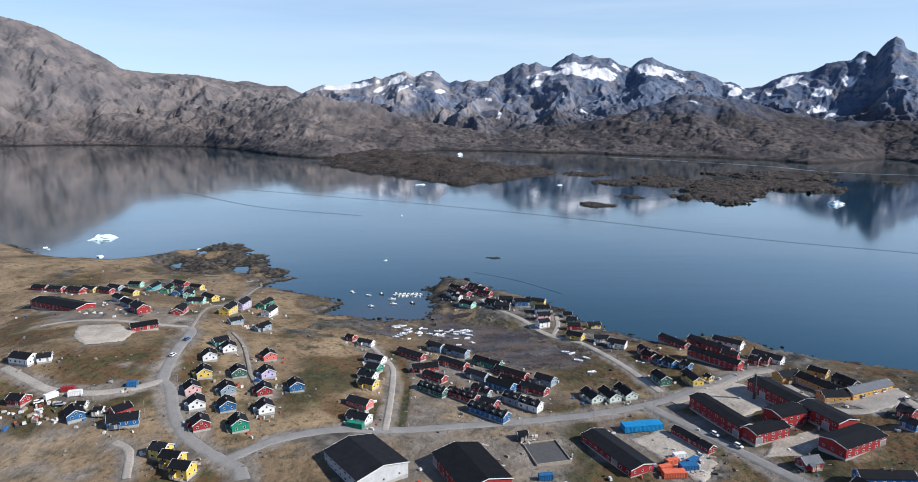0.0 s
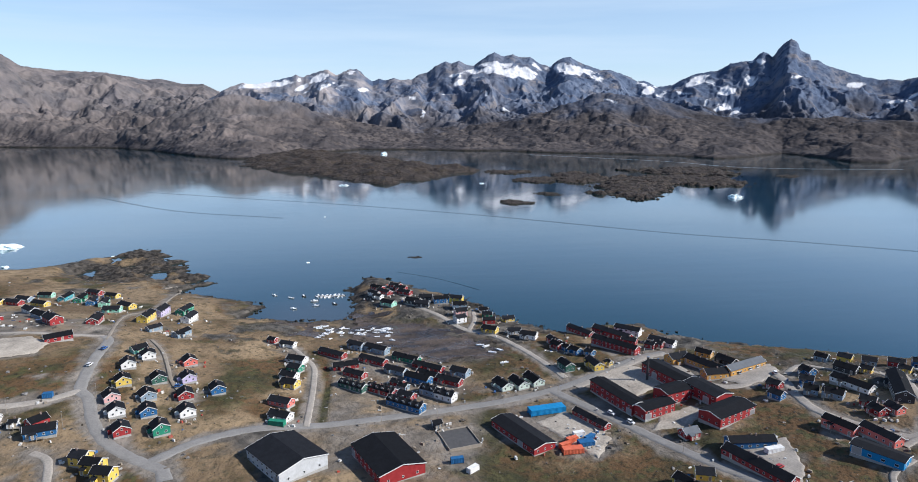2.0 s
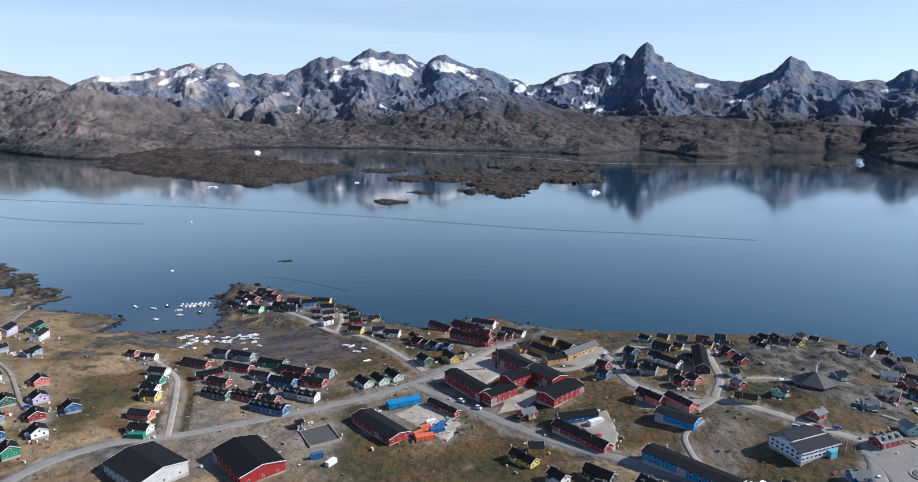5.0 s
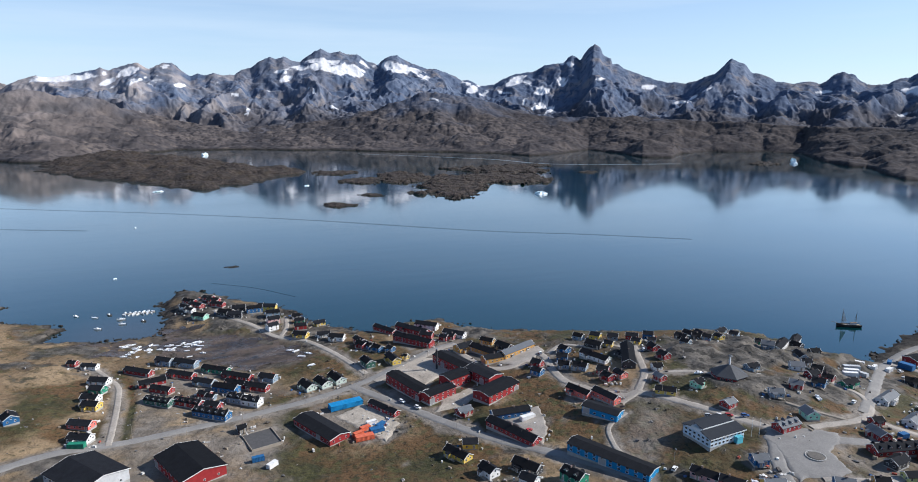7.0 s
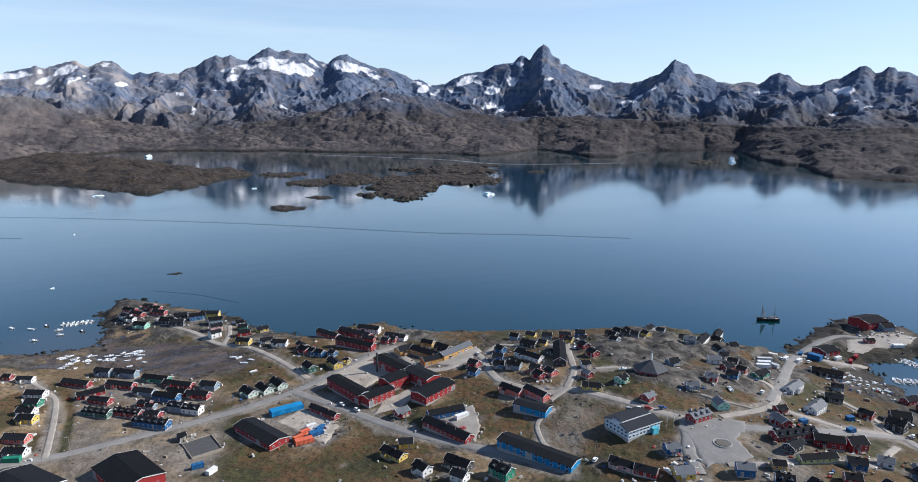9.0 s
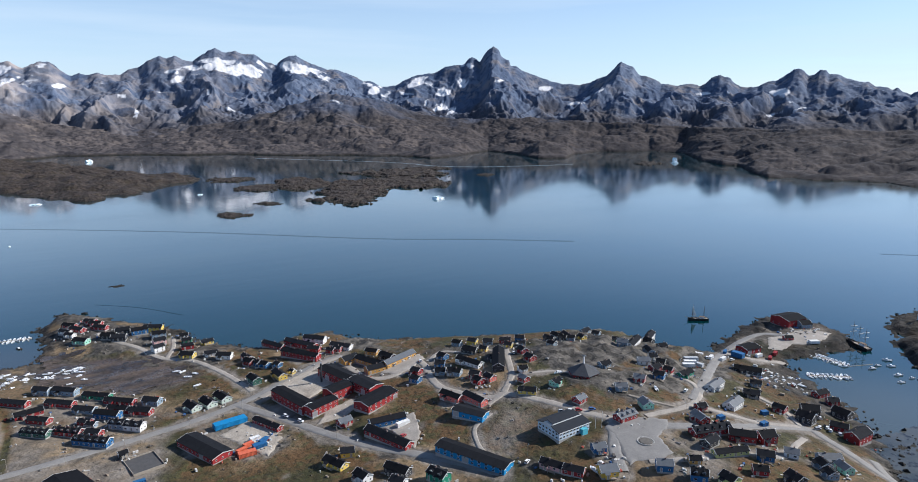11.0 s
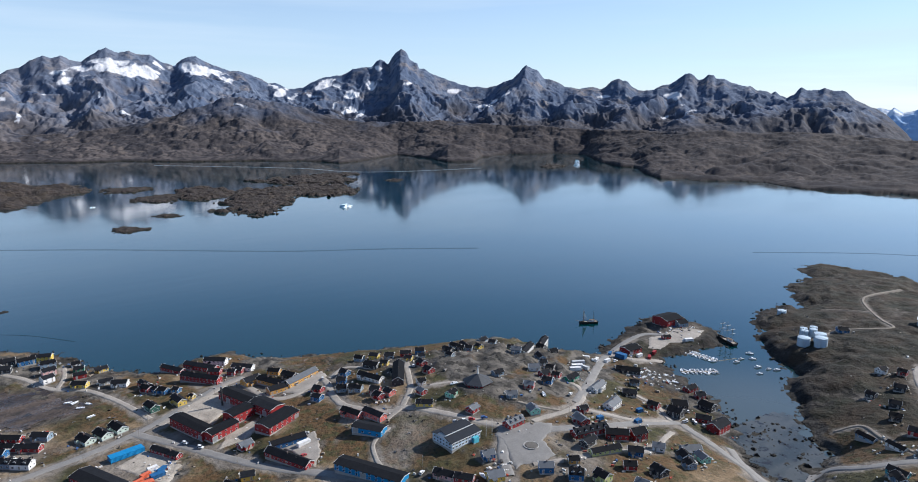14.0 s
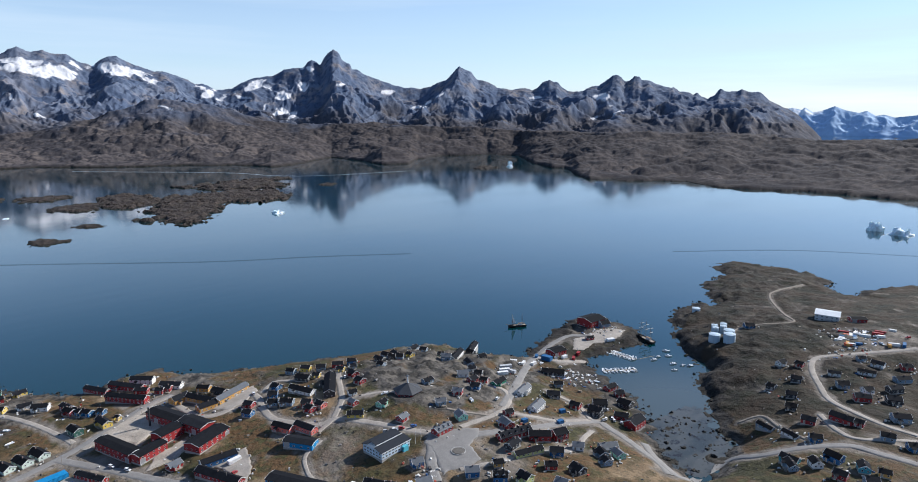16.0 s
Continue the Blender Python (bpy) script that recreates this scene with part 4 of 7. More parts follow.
gz = gz + calm * smooth(-10, 14, shore) * smooth(470, 540, gx) * (ridged(gx + 300, gy, 60, 5, 0.5) - 0.58) * (5 + 6 * smooth(40, 5, shore))
gz = gz + smooth(-25, -2, shore) * smooth(12, -2, shore) * layered(gx, gy, 12, 4, 0.6) * 2.4
speck = layered(gx, gy, 26, 5, 0.6)
# kelp-covered skerries that fall dry at low tide
skerry = smooth(-16, 10, polygon_distance([(-292, 640), (-301, 685), (-288, 731), (-284, 813), (-253, 794), (-227, 747), (-200, 720), (-186, 649), (-159, 650), (-160, 615), (-200, 620), (-247, 625)], gx, gy))
gz = gz * (1 - skerry) + skerry * (1.15 + layered(gx * 0.5 + gy * 0.25, gy * 0.9 - gx * 0.3, 17, 5, 0.6) * 7.0)


def zone(outline, soft=9.0):
    return smooth(-soft, soft, polygon_distance(outline, gx, gy) + speck * 14)


GRAVEL = [[(-26, 400), (-14, 302), (13, 306), (43, 315), (61, 326), (66, 353), (41, 390), (14, 395)],
          [(-71, 270), (-45, 287), (4, 297), (63, 306), (66, 262), (51, 240), (37, 231), (-20, 248)],
          [(82, 300), (121, 305), (131, 272), (112, 251), (92, 250), (83, 268)],
          [(-179, 277), (-143, 277), (-127, 272), (-150, 262), (-176, 264)],
          [(270, 100), (330, 120), (345, 112), (320, 92), (285, 84)], [(540, 195), (548, 236), (598, 230), (600, 196)], [(640, 20), (690, 34), (716, -22), (672, -36)],
          [(-300, 470), (-250, 490), (-205, 450), (-170, 425), (-165, 395), (-230, 392), (-262, 420)], [(296, 126), (314, 123), (310, 111), (288, 107)], [(-240, 300), (-200, 270), (-150, 240), (-200, 225), (-260, 270)]]
HEATH = [[(234, 360), (262, 411), (295, 405), (328, 374), (377, 369), (359, 310), (294, 300), (253, 322)], [(63, 255), (104, 243), (141, 253), (154, 218), (131, 187), (52, 205)], [(190, 284), (225, 274), (229, 223), (207, 200), (202, 233), (191, 249)],
         [(197, 203), (229, 207), (236, 206), (246, 172), (218, 160), (210, 180)], [(74, 396), (103, 381), (110, 345), (75, 349), (65, 356)],
         [(-213, 327), (-215, 341), (-177, 353), (-170, 372), (-158, 372), (-153, 326), (-161, 319), (-198, 312)], [(-98, 324), (-80, 345), (-60, 345), (-55, 309), (-74, 296)],
         [(300, 175), (340, 150), (370, 110), (345, 105), (310, 150), (285, 190)],
         [(87, 374), (104, 378), (114, 353), (104, 337), (87, 349)], [(125, 249), (158, 249), (173, 211), (138, 195), (107, 220)],
         [(888, 243), (977, 250), (971, 157), (933, 98), (702, 53), (596, 37), (493, 2), (429, -1), (440, 27), (497, 57), (596, 118), (650, 169), (742, 209)],
         [(293, 178), (312, 170), (316, 158), (288, 159), (279, 170)], [(323, 138), (338, 139), (332, 130), (314, 133)]]
ROCKY = [[(-292, 631), (-301, 685), (-288, 731), (-284, 813), (-253, 794), (-227, 747), (-200, 720), (-186, 649), (-159, 650), (-147, 613), (-149, 594), (-103, 563), (-94, 527), (-80, 549),
          (-81, 493), (-44, 492), (-23, 460), (-55, 434), (-86, 468), (-104, 510), (-134, 566), (-154, 564), (-178, 592), (-202, 602), (-247, 606), (-272, 604)],
         [(266, 342), (304, 301), (344, 284), (457, 337), (427, 250), (449, 222), (430, 198), (369, 191), (364, 235), (310, 244), (274, 288), (254, 321)],
         [(888, 243), (977, 250), (971, 157), (742, 120), (650, 110), (650, 169), (742, 209)]]
ditch = smooth(4.5, 1.0, line_distance([(-25, 387), (-20, 342), (-20, 313), (-21, 294)], gx, gy))
bluff = zone(ROCKY[1], 14)
yard = np.clip(verge * 0.6 + smooth(6, 0, plot) * 0.40 * (1 - 0.5 * smooth(220, 300, gx)) + speck * 0.8, 0, 1) * (1 - 0.6 * bluff)
yard = smooth(0.30, 0.62, yard)
for outline in GRAVEL:
    yard = np.maximum(yard, zone(outline) * (0.75 + speck * 0.8))
yard = np.maximum(yard, zone([(249, 213), (260, 187), (248, 168), (211, 168), (228, 198)]) * 0.55)
yard = np.clip(yard, 0, 1) * (1 - mud)
meadow = spread(gx, gy, MEADOWS) * 0.35 + layered(gx + 300, gy, 70, 5) * 1.2 + 0.36 * smooth(-20, 160, gx) + 0.8 * smooth(400, 480, gx) + 0.25 * smooth(220, 300, gx)
meadow = smooth(0.15, 0.42, meadow) * 0.95
for outline in HEATH:
    meadow = np.maximum(meadow, zone(outline, 12))
meadow, yard, gz = np.maximum(meadow, ditch), yard * (1 - ditch), gz - 0.9 * ditch
red = smooth(0.42, 0.68, crag + speck * 0.55)
for outline in ROCKY:
    red = np.maximum(red, zone(outline, 12) * np.clip(0.55 + speck * 2.2, 0, 1))
red = red * (1 - 0.6 * smooth(480, 560, gx) * smooth(4, 22, shore))
red = np.maximum(red, bluff * smooth(-0.12, 0.10, layered(gx * 0.8, gy * 1.3, 48, 5, 0.55)))
meadow = np.maximum(meadow, bluff * np.clip(0.7 + speck, 0, 1)) * (1 - skerry)
cover = np.stack([red, np.clip(meadow, 0, 1), yard], -1)
cover[..., 0] = np.maximum(cover[..., 0] * (1 - mud), mud * 0.95)
cover[..., 1] = np.where(red > 0.3, np.maximum(cover[..., 1], smooth(8, 26, shore)), cover[..., 1]) * (1 - skerry)
gz = gz + bluff * calm * (ridged(gx * 0.8 + 70, gy * 1.2, 34, 5, 0.5) - 0.52) * 11
gz = np.where(polygon_distance(TIDE_FLAT, gx, gy) > -12, np.maximum(gz, 0.3 * smooth(-12, 10, polygon_distance(TIDE_FLAT, gx, gy) + speck * 10) - 0.4 + 0.5 * speck), gz)
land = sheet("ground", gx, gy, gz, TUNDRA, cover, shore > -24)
tagged(land, "dry brown tundra with bare rock, moss and gravel", "ground", kind="structure")

# ---- wet mud in the lagoon and in the head of the inlet ----
INLET_MUD = [(498, 67), (481, 57), (460, 42), (450, 25), (426, 20), (400, 22), (398, 40), (408, 58), (430, 78), (455, 82), (475, 70)]
BEACH = [(-88, 500), (-60, 482), (-41, 472), (-10, 474), (-4, 452), (-28, 422), (-58, 446), (-76, 463)]
for outline, lift in ((LAGOON, 0.22), (BEACH, 0.2), (INLET_MUD, 0.0)):
    px, py = [p[0] for p in outline], [p[1] for p in outline]
    mx, my = np.meshgrid(np.arange(min(px), max(px), 1.5), np.arange(min(py), max(py), 1.5))
    rise = polygon_distance(outline, mx, my) + layered(mx, my, 22, 5, 0.6) * (30 if lift else 9)
    low = ground(mx, my) + lift + layered(mx, my, 9, 3) * 0.12 if lift else 0.10 + layered(mx, my, 16, 4) * 0.10
    tagged(sheet("mud_flat", mx, my, low, MUD if lift else SILT, None, rise > (2 if lift else 0)), "dark wet mud flat left by the tide" if lift else "pale wet silt in the shallow inlet", "mud flat", kind="structure")

# ---- water ----
wx_, wy_ = np.meshgrid(np.linspace(-6500, 6500, 3), np.linspace(-1500, 5800, 3))
tagged(sheet("water", wx_, wy_, wx_ * 0, WATER), "calm blue fjord water mirroring the mountains", "water", kind="structure")

# ---- far shore, foothills and mountains ----
CENTRE = (20.0, -60.0)
SHORE = [(-70, 3600), (-33.5, 4100), (-28, 4010), (-23.3, 3698), (-19.7, 3530), (-15.9, 2963), (-14.3, 2729), (-11.8, 2538), (-9.9, 2480), (-8, 2600), (-5, 2760), (-1.1, 2960), (5.5, 2887),
         (11.4, 2775), (17.8, 2659), (24.5, 2583), (28.7, 2471), (31.8, 2612), (33.7, 2880), (36.3, 2653), (38.3, 2489), (40.7, 2491), (41.4, 2717), (43.5, 2880), (47.5, 2950), (50.4, 2900),
         (51.9, 2532), (53.6, 2344), (54.8, 2349), (56.1, 2128), (57.3, 2010), (60.5, 1984), (65.2, 2043), (68.1, 1935), (74.1, 1905), (80.4, 1920), (110, 2000)]
CREST_WEST = [(-70, 800), (-45, 770), (-32.6, 747), (-31.1, 725), (-30.1, 695), (-28.5, 619), (-26.7, 539), (-25.3, 451), (-23.3, 432), (-19.9, 423),
              (-17.3, 381), (-16.2, 387), (-14.6, 355), (-13.2, 356), (-11.8, 293), (-9, 220), (-5.5, 194), (-3, 95), (0, 59), (3, 0)]
CREST_A = [(-18, 40), (-14, 180), (-11.7, 300), (-10.15, 342), (-9.81, 340), (-9.47, 334), (-7.96, 350), (-7.66, 361), (-7.21, 368), (-6.98, 378), (-6.53, 379), (-5.95, 397), (-5.59, 388), (-5.33, 385), (-4.81, 403), 
           (-4.01, 426), (-3.33, 434), (-2.96, 414), (-2.54, 401), (-2.03, 427), (-1.62, 435), (-0.92, 440), (-0.53, 416), (-0.15, 385), (0.37, 361), (0.93, 373), (1.43, 363), 
           (2.18, 382), (2.73, 364), (3.39, 373), (3.7, 373), (4.17, 399), (4.99, 415), (5.7, 460), (6.54, 487), (7.08, 477), (7.64, 497), (8.22, 472), (9.01, 462), (9.64, 500), 
           (10.22, 527), (10.71, 546), (11.17, 532), (11.55, 521), (12.32, 534), (12.75, 519), (13.71, 517)]
CREST_B = [(14.04, 502), (14.52, 472), (14.9, 465), (15.49, 450), (16.04, 493), (16.64, 512), (17.14, 509), (17.77, 479), (18.61, 453), (19.6, 422), (20.36, 423), (21.36, 396), 
           (22.11, 373), (22.62, 345), (23.12, 349), (23.63, 334), (24.13, 311), (24.64, 307), (25.4, 319), (26.16, 354), (26.92, 381), (27.92, 397), (28.68, 400), (29.67, 443), 
           (30.42, 454), (31.26, 458), (31.65, 492), (31.99, 507), (32.39, 495), (32.64, 476), (32.79, 484), (33.02, 518), (33.35, 552), (33.82, 581), (34.32, 558), (34.54, 513), 
           (34.94, 493), (35.23, 489), (35.35, 455), (35.84, 447), (36.33, 424), (37.07, 397), (37.81, 377), (38.78, 350)]
CREST_C = [(39.74, 327), (40.68, 327), (41.15, 319), (42.07, 337), (42.73, 362), (43.4, 377), (43.95, 416), (44.36, 456), (44.61, 474), (45.03, 455), (45.26, 447), (45.66, 436), 
           (46.15, 385), (46.95, 366), (47.49, 351), (47.94, 325), (48.49, 325), (49.14, 313), (49.76, 320), (50.37, 326), (51, 312), (51.38, 325), (51.82, 363), (52.2, 373), 
           (52.47, 379), (52.72, 368), (53.12, 361), (53.56, 326), (54.06, 298), (54.56, 294), (55.3, 304), (55.64, 324), (56, 333), (56.55, 336), (56.78, 347), (57.33, 378), 
           (57.7, 400), (58.08, 407), (58.42, 392), (58.77, 361), (59.14, 372), (59.5, 398), (59.92, 394), (60.12, 371)]
CREST_D = [(60.77, 371), (61.35, 344), (61.96, 329), (62.51, 321), (62.69, 324), (63.21, 294), (63.89, 290), (64.3, 279), (64.55, 290), (64.93, 264), (65.39, 249), (65.67, 267), 
           (65.92, 278), (66.12, 300), (66.32, 314), (66.73, 296), (67.5, 292), (67.9, 309), (68.21, 295), (68.97, 287), (69.3, 283), (69.84, 244), (70.57, 212), (71.32, 184), 
           (71.96, 153), (72.51, 118), (73.04, 77), (73.55, 36), (73.88, 19)]
CREST_LOW = [(-70, 20), (-24, 25), (-18, 80), (-13, 200), (-11.4, 227), (-10.5, 233), (-9.3, 204), (-7, 203), (-5.9, 188), (-4.8, 159), (-2, 117), (0.4, 86), (4.3, 66), (8.1, 70), (13.1, 128), (15.3, 157),
             (17.3, 193), (19.4, 239), (20.4, 248), (22.4, 224), (25, 194), (28, 136), (30.6, 112), (36, 122), (41, 108), (48.5, 92), (56.2, 92), (63.5, 98), (70.3, 90), (72.5, 90), (74.4, 82),
             (75.9, 86), (77.7, 90), (80.5, 96), (110, 110)]


# snow fields: bearing and height in degrees from a lookout above the town, half width, half height, tilt
SNOW_WEST = [(-9.7, 1.84, 0.95, 0.22, -4), (-7.7, 2.0, 1.76, 0.26, -8), (-5.2, 1.89, 1.18, 0.18, -22), (-4.1, 2.47, 0.73, 0.27, -25), (-3.8, 1.84, 1.19, 0.18, -20), (-1.4, 2.93, 0.56, 0.19, -18), (-0.6, 1.54, 0.47, 0.14, 0), (10.7, 3.33, 1.31, 0.45, 5), (12.6, 3.02, 1.22, 0.51, 10), (13.4, 2.7, 0.51, 0.41, 20), (8.3, 2.92, 1.5, 0.2, -12), (7.6, 2.11, 0.4, 0.2, -10), (9.9, 1.42, 0.15, 0.4, 0), (16.0, 3.4, 1.03, 0.26, -8), (17.2, 3.12, 1.76, 0.36, 14), (18.8, 2.51, 0.83, 0.26, 24), (14.1, 3.28, 0.51, 0.15, 40), (22.8, 1.84, 0.42, 0.16, 20), (23.5, 1.5, 0.42, 0.31, 25)]
SNOW_PEAK = [(24.5, 1.0, 0.31, 0.21, 30), (26.0, 1.25, 0.62, 0.1, 28), (27.2, 2.14, 0.83, 0.26, -15), (28.3, 1.89, 0.42, 0.36, -40), (29.3, 1.21, 0.93, 0.36, -14), (31.0, 2.08, 0.57, 0.47, -40), (27.9, 0.41, 0.16, 0.31, 20), (29.1, -0.08, 0.62, 0.36, -25), (30.0, -0.38, 0.47, 0.21, -38), (31.5, 3.44, 0.41, 0.15, 10), (34.3, 2.27, 0.41, 0.1, 0), (38.1, 1.57, 0.81, 0.15, 0), (40.8, 0.23, 0.8, 0.1, -6), (41.9, 0.75, 0.4, 0.1, -30), (42.8, 1.31, 0.49, 0.1, -30), (56.8, 1.11, 0.66, 0.26, 0), (56.2, -0.62, 0.62, 0.09, -16), (57.4, 0.36, 0.13, 0.09, 0), (58.2, -0.14, 0.26, 0.09, -10)]
SNOW_LOW = [(51.0, 1.07, 0.56, 0.09, -4), (52.8, 1.1, 0.18, 0.09, 30), (15.1, -0.74, 0.1, 0.15, 40), (17.1, -0.5, 0.21, 0.15, 60), (20.2, 0.5, 0.62, 0.1, 20), (11.7, -0.16, 0.51, 0.1, 20), (3.4, 0.76, 0.39, 0.1, 20), (4.4, -0.49, 0.2, 0.34, -30), (6.1, 1.16, 0.3, 0.1, 0)]


def profile(table, v):
    return np.interp(v, [p[0] for p in table], [p[1] for p in table])


def domes(x, y, scale, octaves=4, gain=0.45):
    """Ice-worn rock: rounded tops with sharp clefts between, about 0 to 1."""
    total, amp, norm = 0, 1.0, 0
    for k in range(octaves):
        total = total + amp * np.abs(ripple(x / scale + 7.7 * k, y / scale - 3.1 * k)) * 2.2
        norm, scale, amp = norm + amp, scale / 2.2, amp * gain
    return total / norm


def far_land():
    az, k = np.meshgrid(np.linspace(-46, 90, 1900), np.linspace(0, 1, 330))
    near = profile(SHORE, az)
    r = near - 60 + k * (5350 - near)
    x, y = CENTRE[0] + r * np.sin(np.radians(az)), CENTRE[1] + r * np.cos(np.radians(az))
    inland = r - near + layered(x, y, 170, 5) * 60
    fine = ridged(x + 900, y, 170, 5, 0.5)
    tilt = az + layered(x, y, 420, 3) * 2.0
    spur = ridged(tilt * 78 + 0.30 * r, r * 0.55 - tilt * 22, 640, 7, 0.50)
    grit = ridged(x, y + 400, 64, 4, 0.6)
    dome = domes(x * 0.8 + 0.4 * layered(x, y, 300, 2) * 300, y * 1.3, 520, 5)
    knob = domes(x + 50, y * 0.8, 120, 4, 0.5)
    # low brown hills behind the shore
    low_r = np.interp(az, [-70, -10, 25, 45, 60, 110], [3600, 3500, 3450, 3320, 2850, 2800])
    u = np.clip(inland / np.maximum(low_r - near, 300), 0, 1.6)
    bend = az + layered(x, y, 500, 3) * 2.6 * np.clip(1 - u, 0, 1)
    lift = profile(CREST_LOW, bend)
    low = lift * np.where(u < 1, 0.30 * u + 0.70 * u ** 2.4, np.maximum(1 - (u - 1) * np.where(az > 71, 2.0, 0.5), np.where(az > 71, -0.3, 0.35)))
    room = np.where(u < 1, 1 - 0.8 * u, 0.2) * smooth(0.0, 0.16, u)
    low = low + (dome - 0.22) * 85 * room * np.clip(0.5 + lift / 250, 0.5, 1.3) * np.where(az > 70, 0.6, 1) + (knob - 0.3) * 13 * np.clip(u * 5, 0, 1) * np.where(u < 1, 1, 0.4)
    # the main range: rock walls under the crest, screes at their foot
    u = np.clip((r - 3350) / 1200, 0, 2)
    bend = az + layered(x + 500, y, 420, 3) * 2.2 * np.clip(1 - u, 0, 1) ** 1.3
    table = np.linspace(-20, 80, 2000)
    sharp = profile(CREST_A + CREST_B + CREST_C + CREST_D, table)
    bell = np.exp(-np.linspace(-2.4, 2.4, 81) ** 2)
    broad = np.convolve(np.pad(sharp, 40, mode="edge"), bell / bell.sum(), mode="valid")
    crest, wide = np.interp(bend, table, sharp), np.interp(bend, table, broad)
    body = np.clip(1 - u, 0, 1)
    foot = np.minimum(40, 0.5 * wide)
    top = wide + (crest - wide) * smooth(0.30, 1.0, u)
    main = np.where(u < 1, foot + (top - foot) * (0.70 * u + 0.30 * u ** 3), crest * (1 - (u - 1) * 2.0))
    main = main + (spur - 0.68) * 270 * np.where(u < 1, 4 * u * body, 0.0) * np.clip(wide / 300, 0, 1)
    main = main + ((fine - 0.62) * (24 * np.clip(4 * u * body, 0, 1) + 9) + (grit - 0.6) * 9) * np.clip(wide / 150, 0, 1) - 90 * smooth(73.4, 74.6, az) - 140 * smooth(3370, 3200, r)
    # the near mountain in the west
    u = np.clip(inland / np.maximum(5150 - near, 300), 0, 1.3)
    bend = az + layered(x, y + 700, 600, 3) * 2.6 * np.clip(1 - u, 0, 1)
    west = profile(CREST_WEST, bend) * np.where(u < 1, 0.12 * np.sqrt(u) + 0.88 * u ** 1.15, 1 - (u - 1) * 3)
    west = west + ((spur - 0.68) * 190 + (dome - 0.22) * 70 + (knob - 0.3) * 22) * np.where(u < 1, 4 * u * (1 - u), 0) + (fine - 0.62) * (16 * np.clip(6 * u * (1 - u), 0, 1) + 8)
    west = np.where(az < 4, west, -100)
    low, west = low + (grit - 0.6) * 6 * smooth(10, 60, low), west + (grit - 0.6) * 8 * smooth(40, 120, west)
    z = np.maximum(np.maximum(low, np.where(az > -18, main, -100)), west)
    z = np.where(inland < 0, -6, z * smooth(-30, 170, inland) + np.clip(inland, 0, 40) * 0.16 + knob * 7 * smooth(0, 30, inland))
    is_main = (main >= low) & (main >= west) & (az > -18)
    # snow fields that lie in the hollows of the range
    ex, ey, ez = x - 27.5, y + 76.4, z - 187.4
    bearing, rise = np.degrees(np.arctan2(ex, ey)), np.degrees(np.arctan2(ez, np.hypot(ex, ey)))
    snow, shift = np.zeros_like(z), layered(x, y, 150, 4, 0.6) * 0.55
    for b0, e0, wb, we, lean in SNOW_WEST + SNOW_PEAK + SNOW_LOW:
        c, q = math.cos(radians(lean)), math.sin(radians(lean))
        db, de = (bearing - b0 + shift) * c - (rise - e0 + shift * 0.4) * q, (bearing - b0 + shift) * q + (rise - e0 + shift * 0.4) * c
        snow = np.maximum(snow, 1.25 - (db / wb) ** 2 * 0.5 - (de / we) ** 2 * 0.5)
    hollow = (0.62 - fine) * 1.3 + (0.6 - grit) * 0.5 + layered(x, y, 90, 4) * 0.5
    scraps = smooth(0.66, 0.80, hollow * 0.7 + 0.20 + 0.14 * smooth(10, -6, az) + 0.12 * smooth(200, 400, z)) * (az < 18)
    snow = np.maximum(smooth(0.6, 0.78, snow + np.clip(hollow * 0.9, -0.6, 0.2)), scraps * 0.55 * smooth(170, 300, z)) * (is_main | (z > 200)) * (az > -13)
    brown = np.where(is_main, smooth(250, 90, z + layered(x, y, 200, 4) * 110) * 0.8, 1.0 - np.where(az > -3, 0.6, 0.25) * smooth(110, 240, z + layered(x, y, 160, 4) * 90))
    pale = is_main * smooth(16, -3, az) * np.clip(0.55 + layered(x, y, 190, 5, 0.6) * 1.6, 0, 1)
    cov = np.stack([snow, brown, pale + (~is_main) * smooth(0, -11, az) * smooth(0, 90, z + layered(x, y, 200, 4) * 70)], -1)
    return sheet("far_mountains", x, y, z, FAR_ROCK, cov, z > -5)


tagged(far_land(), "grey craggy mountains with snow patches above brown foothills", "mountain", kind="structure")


def mound(name, outline, height, step, mat, label, category, seed=0, grain=1.0, steep=18.0, fray=0.1, kind=""):
    """Low rock rising out of the water inside an outline."""
    xs, ys = [p[0] for p in outline], [p[1] for p in outline]
    x, y = np.meshgrid(np.arange(min(xs) - 20, max(xs) + 20, step), np.arange(min(ys) - 20, max(ys) + 20, step))
    wide = min(max(xs) - min(xs), 300)
    d = polygon_distance(outline, x, y) + layered(x + seed * 91, y, wide * 0.14, 5, 0.6) * wide * fray * 2.4 + wide * 0.02
    z = height * (1 - np.exp(-np.maximum(d, 0) / steep)) * (0.75 + layered(x + seed * 50, y, wide * 0.25, 4) * 0.9) + np.minimum(d, 0) * 0.3
    z = z + (domes(x + seed * 77, y, 9 * grain * step, 5, 0.55) - 0.3) * height * 0.85 * smooth(-steep * 0.3, steep, d)
    return tagged(sheet(name, x, y, z, mat, None, d > -step * 2), label, category, kind=kind)


